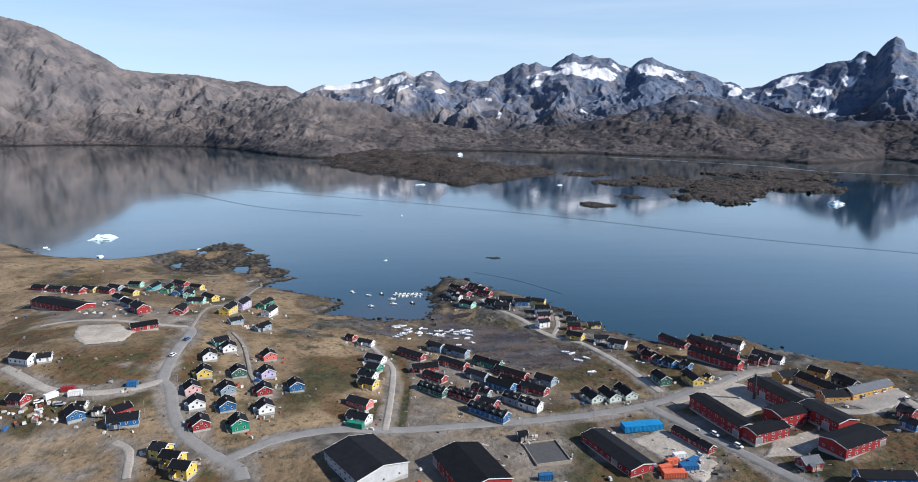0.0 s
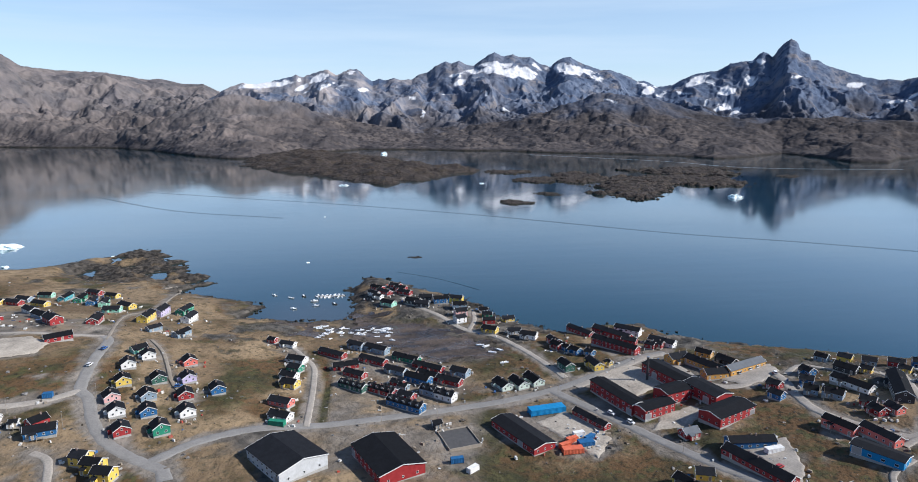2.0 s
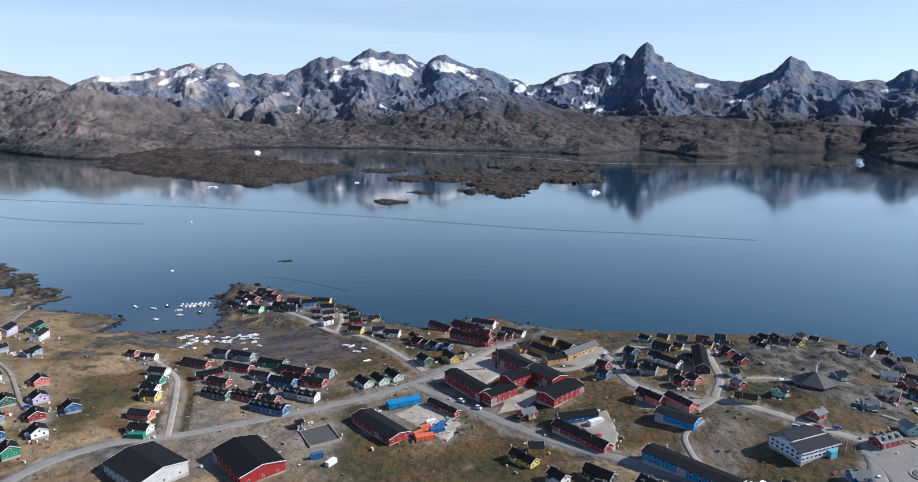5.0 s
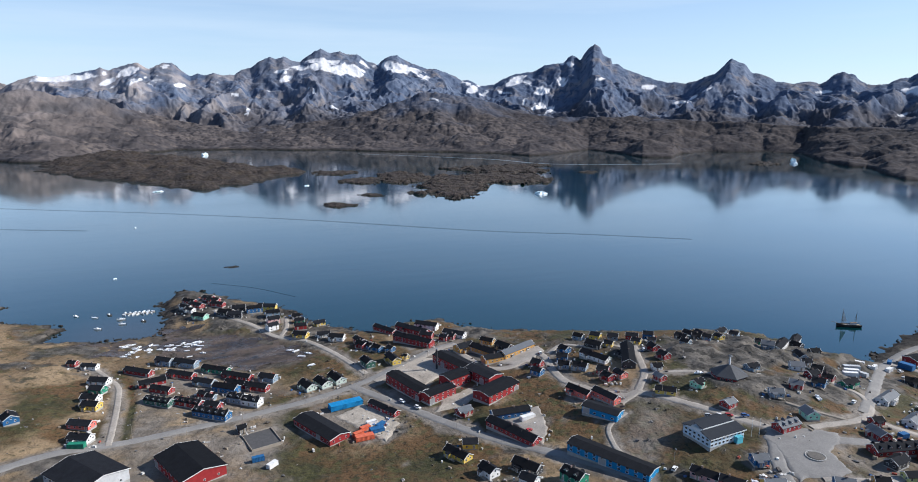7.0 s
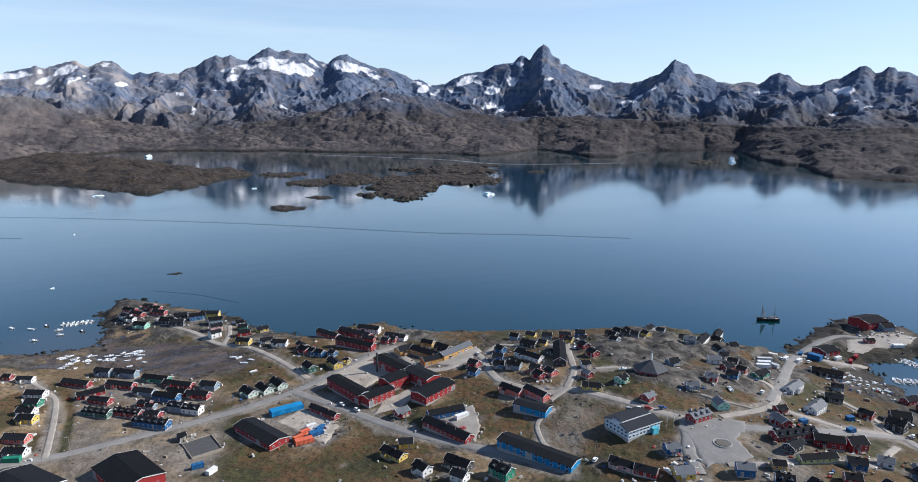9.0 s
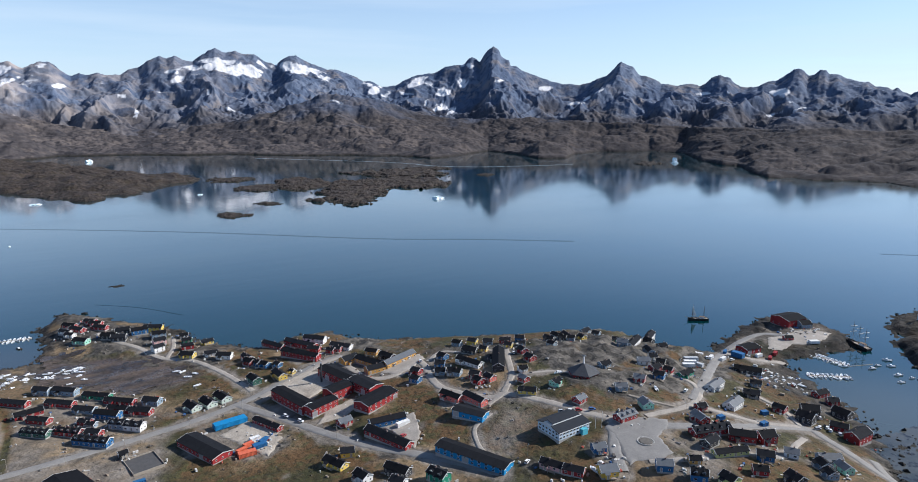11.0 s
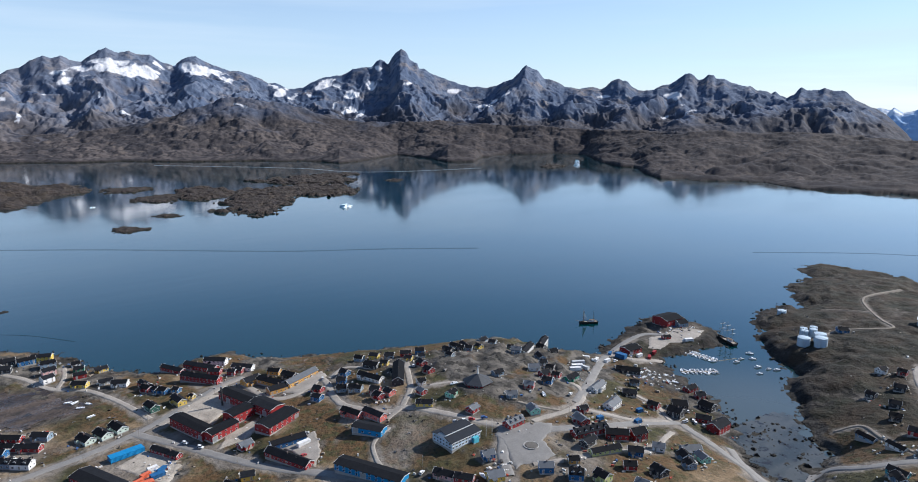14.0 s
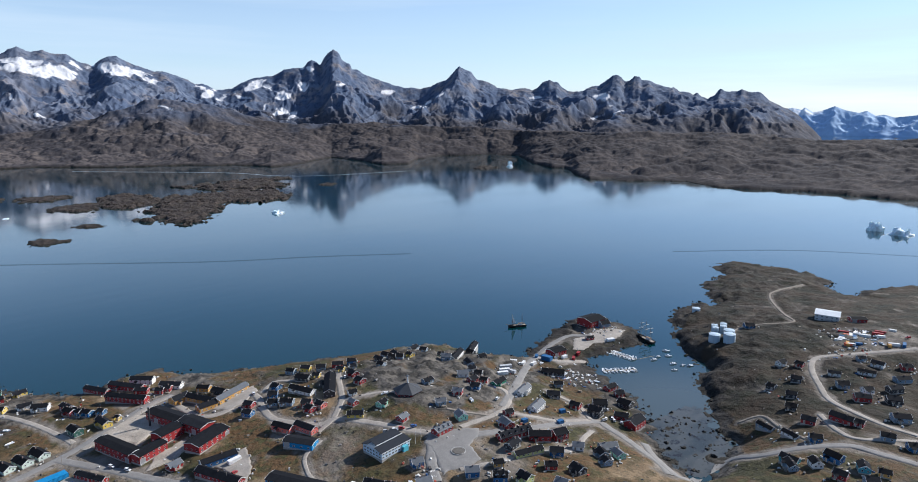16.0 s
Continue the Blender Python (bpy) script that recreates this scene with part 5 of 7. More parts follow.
# rock of the far range, with distance haze put into its pale blue colours
HAZE = blank("distant_hazed_rock", 0.95, 0.1)
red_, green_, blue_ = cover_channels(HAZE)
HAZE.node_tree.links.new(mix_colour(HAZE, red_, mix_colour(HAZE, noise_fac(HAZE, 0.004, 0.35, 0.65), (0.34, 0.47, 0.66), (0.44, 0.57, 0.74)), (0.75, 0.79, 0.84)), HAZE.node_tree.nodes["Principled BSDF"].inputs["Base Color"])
az_, k_ = np.meshgrid(np.linspace(66, 100, 500), np.linspace(0, 1, 30))
RANGE = [(66, 200), (70.9, 187), (71.5, 196), (72.1, 179), (72.3, 200), (72.9, 162), (73.5, 175), (74.3, 209), (75, 180), (75.9, 160), (76.4, 176), (77, 140), (77.5, 149), (78.2, 129), (82, 180), (90, 210), (100, 180)]
r_ = 5400 + 240 * k_
x_, y_ = CENTRE[0] + r_ * np.sin(np.radians(az_)), CENTRE[1] + r_ * np.cos(np.radians(az_))
z_ = profile(RANGE, az_) * k_ ** 0.9 + (ridged(x_, y_, 160, 5) - 0.6) * 90 * k_ * (1 - k_) * 3
snow_ = smooth(0.35, 0.5, layered(x_, y_, 90, 4) + 0.45 * smooth(90, 170, z_)) * (az_ < 73.6)
tagged(sheet("distant_range", x_, y_, z_ - 2, HAZE, np.stack([snow_, snow_ * 0, snow_ * 0], -1)), "far mountain range in painted blue haze beyond the fjord mouth", "mountain", kind="structure")


mound("headland", [(-362, 2061), (-324, 1995), (-262, 1890), (-205, 1794), (-138, 1750), (-81, 1647), (-29, 1564), (32, 1482), (55, 1471), (82, 1539), (141, 1550), (180, 1612), (218, 1696), (264, 1707), (304, 1790),
                   (299, 1902), (260, 1919), (210, 1921), (187, 2031), (140, 2094), (111, 2220), (30, 2330), (-53, 2555), (-153, 2700), (-292, 2860), (-480, 2700), (-400, 2300)], 19, 7, ISLET,
      "low bare brown rock headland in the fjord", "headland", 3, 2.2, 60, 0.05, "structure")
for i, (outline, up) in enumerate((
        ([(247, 1143), (257, 1168), (271, 1169), (282, 1158), (290, 1131), (308, 1128), (299, 1109), (276, 1110), (257, 1102), (247, 1117)], 3.2),
        ([(339, 1260), (363, 1273), (383, 1271), (388, 1223), (375, 1219), (352, 1231)], 2.6),
        ([(48, 706), (54, 699), (64, 701), (62, 710)], 1.8),
        ([(336, 1765), (364, 1798), (400, 1779), (436, 1760), (456, 1757), (436, 1701), (391, 1673), (339, 1695)], 4),
        ([(357, 1541), (390, 1558), (438, 1576), (467, 1562), (458, 1507), (416, 1440), (381, 1463), (359, 1494)], 4.2),
        ([(485, 1640), (517, 1669), (563, 1657), (598, 1608), (590, 1500), (550, 1445), (497, 1422), (458, 1459), (474, 1530)], 6),
        ([(462, 1244), (491, 1236), (502, 1275), (514, 1338), (545, 1390), (578, 1445), (619, 1407), (655, 1373), (660, 1318), (620, 1250), (595, 1231), (565, 1177), (519, 1136), (500, 1163), (496, 1222), (464, 1224)], 6),
        ([(596, 1537), (640, 1539), (698, 1530), (756, 1555), (807, 1557), (831, 1501), (872, 1479), (866, 1373), (812, 1320), (751, 1309), (714, 1357), (660, 1368), (622, 1416), (585, 1465)], 6),
        ([(714, 1715), (778, 1748), (828, 1721), (880, 1775), (913, 1744), (975, 1751), (977, 1642), (949, 1549), (902, 1520), (848, 1536), (801, 1580), (764, 1650)], 6),
        ([(962, 1785), (1026, 1771), (1076, 1748), (1057, 1696), (1007, 1698), (960, 1742)], 4),
        ([(1708, 1525), (1792, 1571), (1807, 1524), (1765, 1471), (1688, 1456)], 5),
        ([(1036, 1506), (1079, 1525), (1096, 1489), (1046, 1458)], 3))):
    mound("rock_islet", outline, up, 3, ISLET, "low dark rock islet lying in calm water", "islet", i, 1.3, 6 if up < 3.5 else 12, 0.10)


# ---- helpers for things ----
class Shape:
    """Collects boxes, prisms and rods into one mesh."""

    def __init__(self):
        self.verts, self.faces, self.slots = [], [], []

    def add(self, verts, faces, slot=0):
        n = len(self.verts)
        self.verts += [tuple(v) for v in verts]
        self.faces += [tuple(n + i for i in f) for f in faces]
        self.slots += [slot] * len(faces)
        return self

    def box(self, x0, y0, z0, x1, y1, z1, slot=0):
        v = [(x, y, z) for z in (z0, z1) for y in (y0, y1) for x in (x0, x1)]
        return self.add(v, [(0, 2, 3, 1), (4, 5, 7, 6), (0, 1, 5, 4), (2, 6, 7, 3), (0, 4, 6, 2), (1, 3, 7, 5)], slot)

    def prism(self, outline, shift, slot=0):
        """An outline (counter-clockwise seen against the shift) pushed along a vector."""
        n, s = len(outline), Vector(shift)
        v = [Vector(p) for p in outline] + [Vector(p) + s for p in outline]
        return self.add(v, [tuple(range(n))[::-1], tuple(range(n, 2 * n))] + [(i, (i + 1) % n, n + (i + 1) % n, n + i) for i in range(n)], slot)

    def rod(self, a, b, r0, r1=None, sides=8, slot=0):
        a, b = Vector(a), Vector(b)
        r1 = r0 if r1 is None else r1
        q = (b - a).to_track_quat("Z", "Y")
        ring = [Vector((math.cos(2 * math.pi * i / sides), math.sin(2 * math.pi * i / sides), 0)) for i in range(sides)]
        v = [a + q @ (r0 * p) for p in ring] + [b + q @ (r1 * p) for p in ring]
        return self.add(v, [tuple(range(sides))[::-1], tuple(range(sides, 2 * sides))] + [(i, (i + 1) % sides, sides + (i + 1) % sides, sides + i) for i in range(sides)], slot)

    def mesh(self, name, *materials):
        me = bpy.data.meshes.new(name)
        me.from_pydata(self.verts, [], self.faces)
        for m in materials:
            me.materials.append(m)
        if len(materials) > 1:
            me.polygons.foreach_set("material_index", self.slots)
        me.update()
        return me


def part(name, me, parent, label="", m=None):
    ob = new(name, me)
    ob.parent = parent
    if m is not None:
        ob.matrix_basis = m
    return tagged(ob, label)


def thing(name, x, y, z, turn, label, category, group="", kind=""):
    ob = new(name)
    ob.empty_display_size = 1.0
    ob.matrix_basis = pose(x, y, z, 0, 0, turn)
    return tagged(ob, label, category, group, kind)


def height(x, y):
    return float(ground(np.array([x]), np.array([y]))[0])


# ---- roads ----
def spline(points, step):
    """A smooth line through points, sampled about every step metres."""
    p = [Vector((*q, 0)) for q in points]
    p = [2 * p[0] - p[1]] + p + [2 * p[-1] - p[-2]]
    out = []
    for a, b, c, d in zip(p, p[1:], p[2:], p[3:]):
        n = max(1, int((c - b).length / step))
        for i in range(n):
            t = i / n
            out.append(0.5 * ((2 * b) + (c - a) * t + (2 * a - 5 * b + 4 * c - d) * t * t + (3 * b - a - 3 * c + d) * t ** 3))
    return out + [p[-2]]


def ribbon(name, points, width, mat, lift, step=2.5, drape=True):
    line = spline(points, step)
    across = np.array([-0.62, -0.5, -0.25, 0.0, 0.25, 0.5, 0.62]) * width
    drop = np.array([-0.5, 0.0, 0.04, 0.06, 0.04, 0.0, -0.5]) if drape else np.zeros(7)
    x, y = np.zeros((len(line), 7)), np.zeros((len(line), 7))
    for i, p in enumerate(line):
        d = (line[min(i + 1, len(line) - 1)] - line[max(i - 1, 0)]).normalized()
        wob = 1 + 0.10 * math.sin(i * 1.7 + len(line)) * math.sin(i * 0.31)
        x[i], y[i] = p.x - d.y * across * wob, p.y + d.x * across * wob
    z = ground(x, y) + drop + lift if drape else np.full(x.shape, lift)
    return sheet(name, x[:, ::-1], y[:, ::-1], z[:, ::-1], mat)


for i, (line, width) in enumerate(ROADS):
    tagged(ribbon("road", line, width * 0.8, TARMAC if width >= 6.5 else ROAD if width > 2.7 else TRACK, 0.16 + 0.012 * i),
           "worn grey tarmac road with dusty edges" if width >= 6.5 else "pale gravel road through dry ground" if width > 2.7 else "narrow trodden earth track across heath", "road", kind="structure")


def patch(name, outline, mat, lift, label):
    """A level yard or square laid on the ground."""
    cx, cy = sum(p[0] for p in outline) / len(outline), sum(p[1] for p in outline) / len(outline)
    ring, run = [], 0.0
    for p, q in zip(outline, outline[1:] + outline[:1]):
        long = math.hypot(q[0] - p[0], q[1] - p[1])
        n = max(2, int(long / 1.5))
        for i in range(n):
            w = 0.35 * math.sin((run + long * i / n) * 0.9) + 0.3 * math.sin((run + long * i / n) * 0.37)
            ring.append((p[0] + (q[0] - p[0]) * i / n - w * (q[1] - p[1]) / long, p[1] + (q[1] - p[1]) * i / n + w * (q[0] - p[0]) / long))
        run += long
    ring.append(ring[0])
    k = np.linspace(0.02, 1, 14)[:, None]
    x = cx + k * (np.array([p[0] for p in ring]) - cx)
    y = cy + k * (np.array([p[1] for p in ring]) - cy)
    return tagged(sheet(name, x, y, ground(x, y) + lift - 0.5 * (k > 0.985), mat), label, "yard", kind="structure")


SAND = material("pale_sand", (0.33, 0.29, 0.24), 0.95, 0.4, 0.12, 0.4, 1.0)
PADDING = material("dark_gravel", (0.07, 0.068, 0.068), 0.95, 0.25, 0.4, 0.3, 2.0)
patch("square", SQUARE, TARMAC, 0.62, "wide worn tarmac square round a small island")
patch("school_parking", SCHOOL_PARKING, ROAD, 0.70, "pale gravel parking place beside a yellow school")
patch("schoolyard", SCHOOLYARD, SAND, 0.55, "sandy schoolyard between red buildings")
patch("workers_yard", WORKERS_YARD, ROAD, 0.6, "pale gravel yard between row houses")
patch("sand_pit", SAND_PIT, SAND, 0.75, "pale sand pit on a brown slope")
patch("quay_yard", QUAY_YARD, ROAD, 0.7, "pale gravel yard on the quay")
patch("loading_yard", LOADING_YARD, SAND, 0.55, "pale gravel yard beside a blue shed")
patch("inner_yard", INNER_YARD, SAND, 0.55, "pale gravel yard in front of a red school")

# ---- paints and house parts ----
PAINTS = {"R": ("red", (0.27, 0.018, 0.020)), "B": ("blue", (0.016, 0.105, 0.26)), "G": ("green", (0.02, 0.20, 0.12)), "Y": ("yellow", (0.62, 0.44, 0.08)),
          "W": ("white", (0.72, 0.71, 0.69)), "P": ("pink", (0.62, 0.36, 0.34)), "K": ("black", (0.035, 0.036, 0.04)), "N": ("grey blue", (0.20, 0.27, 0.34)),
          "O": ("ochre", (0.50, 0.27, 0.065)), "T": ("turquoise", (0.06, 0.30, 0.36)), "M": ("mint green", (0.28, 0.58, 0.44)), "S": ("salmon", (0.60, 0.14, 0.11)),
          "V": ("lilac", (0.46, 0.40, 0.58)), "D": ("dark green", (0.03, 0.10, 0.075)), "A": ("orange", (0.60, 0.13, 0.06)), "L": ("pale lime", (0.50, 0.52, 0.20)),
          "g": ("pale green", (0.50, 0.58, 0.50)), "C": ("bright blue", (0.010, 0.20, 0.44)), "E": ("light grey", (0.46, 0.47, 0.48))}


def board_material(name, colour):
    """Painted boards: faint upright joints, sun-bleached patches."""
    m = blank(name, 0.62, 0.35)
    c = mix_colour(m, noise_fac(m, 0.5, 0.3, 0.75), tuple(0.86 * v for v in colour), tuple(min(1, 1.1 * v + 0.012) for v in colour))
    c = mix_colour(m, noise_fac(m, 2.2, 0.58, 0.8, 4, (1, 1, 0.3)), c, tuple(0.62 * v + 0.02 for v in colour))
    m.node_tree.links.new(c, m.node_tree.nodes["Principled BSDF"].inputs["Base Color"])
    n, l = m.node_tree.nodes, m.node_tree.links
    co, wv = n.new("ShaderNodeTexCoord"), n.new("ShaderNodeTexWave")
    wv.inputs["Scale"].default_value = 2.2
    l.new(co.outputs["Object"], wv.inputs["Vector"])
    bump_by(m, wv.outputs["Fac"], 0.3, 0.03)
    return m


PAINT = {k: board_material("painted_boards_" + v[0].replace(" ", "_"), v[1]) for k, v in PAINTS.items()}
WHITE = material("white_trim", (0.66, 0.66, 0.65), 0.6, 0.1, 1.0)
FELT = material("roofing_felt", (0.011, 0.012, 0.015), 0.9, 0.35, 0.35, 0.25, 3.0, 0, 0.12, 0.4)
WHITE_SHEETING = material("white_roof_sheeting", (0.60, 0.63, 0.65), 0.6, 0.12, 0.3, 0.1, 3.0)
SHEETING = material("grey_roof_sheeting", (0.085, 0.094, 0.108), 0.7, 0.2, 0.3, 0.15, 3.0, 0, 0.4, 0.2)
CONCRETE = material("concrete", (0.33, 0.32, 0.30), 0.9, 0.2, 0.6, 0.3, 4.0)
BRICKWORK = material("chimney_brick", (0.20, 0.15, 0.13), 0.9, 0.25, 2.0)
PANE = material("window_glass", (0.02, 0.026, 0.032), 0.08, 0.1, 1.0, 0, 2, 0, 0.6)
DECKING = material("weathered_wood", (0.30, 0.26, 0.21), 0.85, 0.25, 1.0, 0.2, 6.0)
STEEL = material("galvanised_steel", (0.42, 0.43, 0.45), 0.45, 0.12, 1.0, 0, 2, 0.7)
DARK_PART = material("black_rubber", (0.02, 0.02, 0.022), 0.8, 0.1, 1.0)


def framed(name, w, h, rim, z0, inner):
    """A frame with a recessed leaf or pane, in one piece."""
    def ring(k, y):
        return [(-w / 2 - k, y, z0 - k), (w / 2 + k, y, z0 - k), (w / 2 + k, y, z0 + h + k), (-w / 2 - k, y, z0 + h + k)]
    s = Shape()
    v = ring(rim, -0.04) + ring(rim, 0.09) + ring(0, 0.09) + ring(0, 0.03)
    quads = []
    for a in (0, 4, 8):
        quads += [(a + i, a + 4 + i, a + 4 + (i + 1) % 4, a + (i + 1) % 4) for i in range(4)]
    s.add(v, quads, 0)
    s.faces.append((12, 15, 14, 13))
    s.slots.append(1)
    return s.mesh(name, WHITE, inner)


WINDOW, WIDE_WINDOW = framed("window", 0.85, 0.95, 0.08, -0.475, PANE), framed("window", 1.4, 1.0, 0.08, -0.5, PANE)
DOOR = framed("door", 1.0, 2.05, 0.12, 0.1, DECKING)
CHIMNEY = Shape().box(-0.3, -0.3, -1.0, 0.3, 0.3, 0.8).box(-0.36, -0.36, 0.8, 0.36, 0.36, 0.92).mesh("chimney", BRICKWORK)
GATE = framed("gate", 3.8, 3.3, 0.15, 0.15, STEEL)


def container(x, y, turn, long, wide, high, code, group):
    """A corrugated steel container with doors and corner posts."""
    tint, label = PAINT[code[0]], PAINTS[code[0]][0]
    root = thing("container", x, y, height(x, y) + 0.25, turn, f"{label} corrugated steel container standing on gravel", "container", group)
    n = max(3, int(long / 0.7))
    side_line = []
    for i in range(n):
        x0 = -long / 2 + 0.1 + i * (long - 0.2) / n
        d = (long - 0.2) / n
        side_line += [(x0, 0.0), (x0 + 0.3 * d, 0.0), (x0 + 0.45 * d, 0.09), (x0 + 0.85 * d, 0.09)]
    side_line.append((long / 2 - 0.1, 0.0))
    ring = [(p[0], -wide / 2 + 0.02 + p[1], 0.1) for p in side_line] + [(p[0], wide / 2 - 0.02 - p[1], 0.1) for p in side_line[::-1]]
    s = Shape().prism(ring, (0, 0, high - 0.15))
    part("body", s.mesh("body", tint), root)
    f = Shape()
    for sx in (-1, 1):
        for sy in (-1, 1):
            f.box(sx * (long / 2 - 0.1) - 0.1, sy * (wide / 2 - 0.1) - 0.1, -0.4, sx * (long / 2 - 0.1) + 0.1, sy * (wide / 2 - 0.1) + 0.1, high)
    for sy in (-1, 1):
        f.box(-long / 2, sy * (wide / 2 - 0.07) - 0.07, high - 0.14, long / 2, sy * (wide / 2 - 0.07) + 0.07, high)
    part("frame", f.mesh("frame", tint), root)
    d = Shape().box(long / 2 - 0.07, -wide / 2 + 0.2, 0.2, long / 2 + 0.03, -0.02, high - 0.2).box(long / 2 - 0.07, 0.02, 0.2, long / 2 + 0.03, wide / 2 - 0.2, high - 0.2)
    part("door", d.mesh("door", tint), root)
    return root


def house(x, y, turn, long, wide, walls, code, group):
    """A wooden house: plinth, boarded walls, felt roof, white verges, windows, doors, chimney."""
    kind = code[1:]
    if "c" in kind:
        return container(x, y, turn, long, wide, walls, code, group)
    hall = "h" in kind
    rng = random.Random(int(x * 31 + y * 17))
    c, s_ = math.cos(radians(turn)), math.sin(radians(turn))
    corners = [height(x + c * a * long / 2 - s_ * b * wide / 2, y + s_ * a * long / 2 + c * b * wide / 2) for a in (-1, 1) for b in (-1, 1)]
    base = sum(corners) / 4 + 0.3
    sunk = min(corners) - base - 1.2
    floor = 0.45
    colour = PAINTS[code[0]][0]
    roof_mat = WHITE_SHEETING if "w" in kind else SHEETING if "s" in kind else FELT
    roof_word = "white" if "w" in kind else "grey" if "s" in kind else "dark"
    storeys = 2 if walls >= 3.9 else 1
    if hall:
        label = f"large {colour} boarded hall with a low {roof_word} roof"
    elif "d" in kind:
        label = f"{colour} wooden row house with dormers in its {roof_word} roof"
    elif long > 1.7 * wide:
        label = f"long {colour} wooden house with {roof_word} roof and white verges"
    else:
        label = f"{'two-storey' if storeys == 2 else 'small'} {colour} wooden house with {roof_word} pitched roof"
    root = thing("hall" if hall else "house", x, y, base, turn, label, "building" if hall else "house", group)
    pitch = 0.22 if hall else 0.58
    top, eave = floor + walls, 0.35 if not hall else 0.5
    hx, hy = long / 2, wide / 2
    ridge = top + hy * pitch
    part("foundation", Shape().box(-hx + 0.06, -hy + 0.06, sunk, hx - 0.06, hy - 0.06, floor).mesh("foundation", CONCRETE), root)
    gable = [(0, -hy, floor), (0, hy, floor), (0, hy, top), (0, 0, ridge), (0, -hy, top)]
    part("wall", Shape().prism([(-hx, p[1], p[2]) for p in gable], (long, 0, 0)).mesh("wall", PAINT[code[0]]), root)
    thick, run = 0.16, hy + eave
    for side in (1, -1):
        low_z = top - eave * pitch
        o = [(-hx - eave, 0, ridge + 0.02), (-hx - eave, side * run, low_z + 0.02), (-hx - eave, side * run, low_z + 0.02 + thick), (-hx - eave, 0, ridge + 0.02 + thick)]
        part("roof", Shape().prism(o if side > 0 else o[::-1], (long + 2 * eave, 0, 0)).mesh("roof", roof_mat), root)
    for end in (-1, 1):
        b = Shape()
        for side in (-1, 1):
            x0 = end * (hx + eave)
            o = [(x0, 0, ridge - 0.12), (x0, side * run, low_z - 0.12), (x0, side * run, low_z + thick + 0.08), (x0, 0, ridge + thick + 0.08)]
            b.prism(o, (end * 0.09, 0, 0))
        part("bargeboard", b.mesh("bargeboard", WHITE), root)
    # windows along both sides and in the gables
    for side in (-1, 1):
        turn_m = pose(0, 0, 0, 0, 0, 180 if side < 0 else 0)
        n = max(2, int(long / (4.2 if hall else 3.2 if side < 0 else 5.0)))
        door_at = rng.randrange(n)
        for level in range(storeys):
            z = floor + (1.35 if storeys == 1 else 1.2 + level * (walls / 2))
            for i in range(n):
                wx = -hx + long * (i + 0.5) / n
                if level == 0 and i == door_at:
                    part("door", DOOR, root, "", pose(wx, side * hy, floor) @ turn_m) if not hall else part("gate", GATE, root, "", pose(wx, side * hy, floor - 0.3) @ turn_m)
                else:
                    part("window", WIDE_WINDOW if hall or rng.random() < 0.3 else WINDOW, root, "", pose(wx, side * hy, z) @ turn_m)
    for end in (-1, 1):
        turn_m = pose(0, 0, 0, 0, 0, -90 if end > 0 else 90)
        spots = [(-0.24 * wide, floor + 1.35), (0.24 * wide, floor + 1.35)] if wide < 11 else [(k * wide, floor + 1.6) for k in (-0.32, 0, 0.32)]
        if walls + hy * pitch > 4.1 and not hall:
            spots.append((0, floor + walls + 0.35))
        for wy, z in spots:
            part("window", WINDOW, root, "", pose(end * hx, wy, z) @ turn_m)
    if not hall:
        part("chimney", CHIMNEY, root, "", pose(rng.uniform(-0.25, 0.25) * long, 0.25 * rng.choice((-1, 1)), ridge))
    if "d" in kind:
        m = max(2, int(long / 4))
        for side in (-1, 1):
            for i in range(m):
                cx, y0 = -hx + long * (i + 0.5) / m, side * hy * 0.78
                d = Shape().prism([(cx - 0.8, y0, top + 0.1), (cx + 0.8, y0, top + 0.1), (cx + 0.8, y0, top + 1.15), (cx, y0, top + 1.75), (cx - 0.8, y0, top + 1.15)][::-side], (0, -side * hy * 0.7, 0), 0)
                for k in (-1, 1):
                    o = [(cx, y0 + side * 0.2, top + 1.85), (cx + k * 1.05, y0 + side * 0.2, top + 1.08), (cx + k * 1.05, y0 + side * 0.2, top + 1.2), (cx, y0 + side * 0.2, top + 1.98)]
                    d.prism(o if k * side < 0 else o[::-1], (0, -side * hy * 0.75, 0), 1)
                    d.prism([(p[0], p[1] + side * 0.05, p[2]) for p in (o if k * side < 0 else o[::-1])], (0, -side * 0.08, 0), 2)
                dormer = part("dormer", d.mesh("dormer", PAINT[code[0]], roof_mat, WHITE), root)
                part("window", WINDOW, dormer, "", pose(cx, y0, top + 0.75) @ pose(0, 0, 0, 0, 0, 180 if side < 0 else 0))
    elif not hall and rng.random() < 0.55:
        # an entrance lobby with a small deck and stair
        cx = -hx * 0.4
        p = Shape().box(cx - 1.2, -hy - 1.7, floor, cx + 1.2, -hy + 0.05, floor + 2.3)
        p.prism([(cx - 1.45, -hy - 1.95, floor + 2.25), (cx + 1.45, -hy - 1.95, floor + 2.25), (cx + 1.45, -hy, floor + 2.85), (cx - 1.45, -hy, floor + 2.85)], (0, 0, 0.14), 1)
        lobby = part("lobby", p.mesh("lobby", PAINT[code[0]], roof_mat), root)
        part("door", DOOR, lobby, "", pose(cx, -hy - 1.7, floor) @ pose(0, 0, 0, 0, 0, 180))
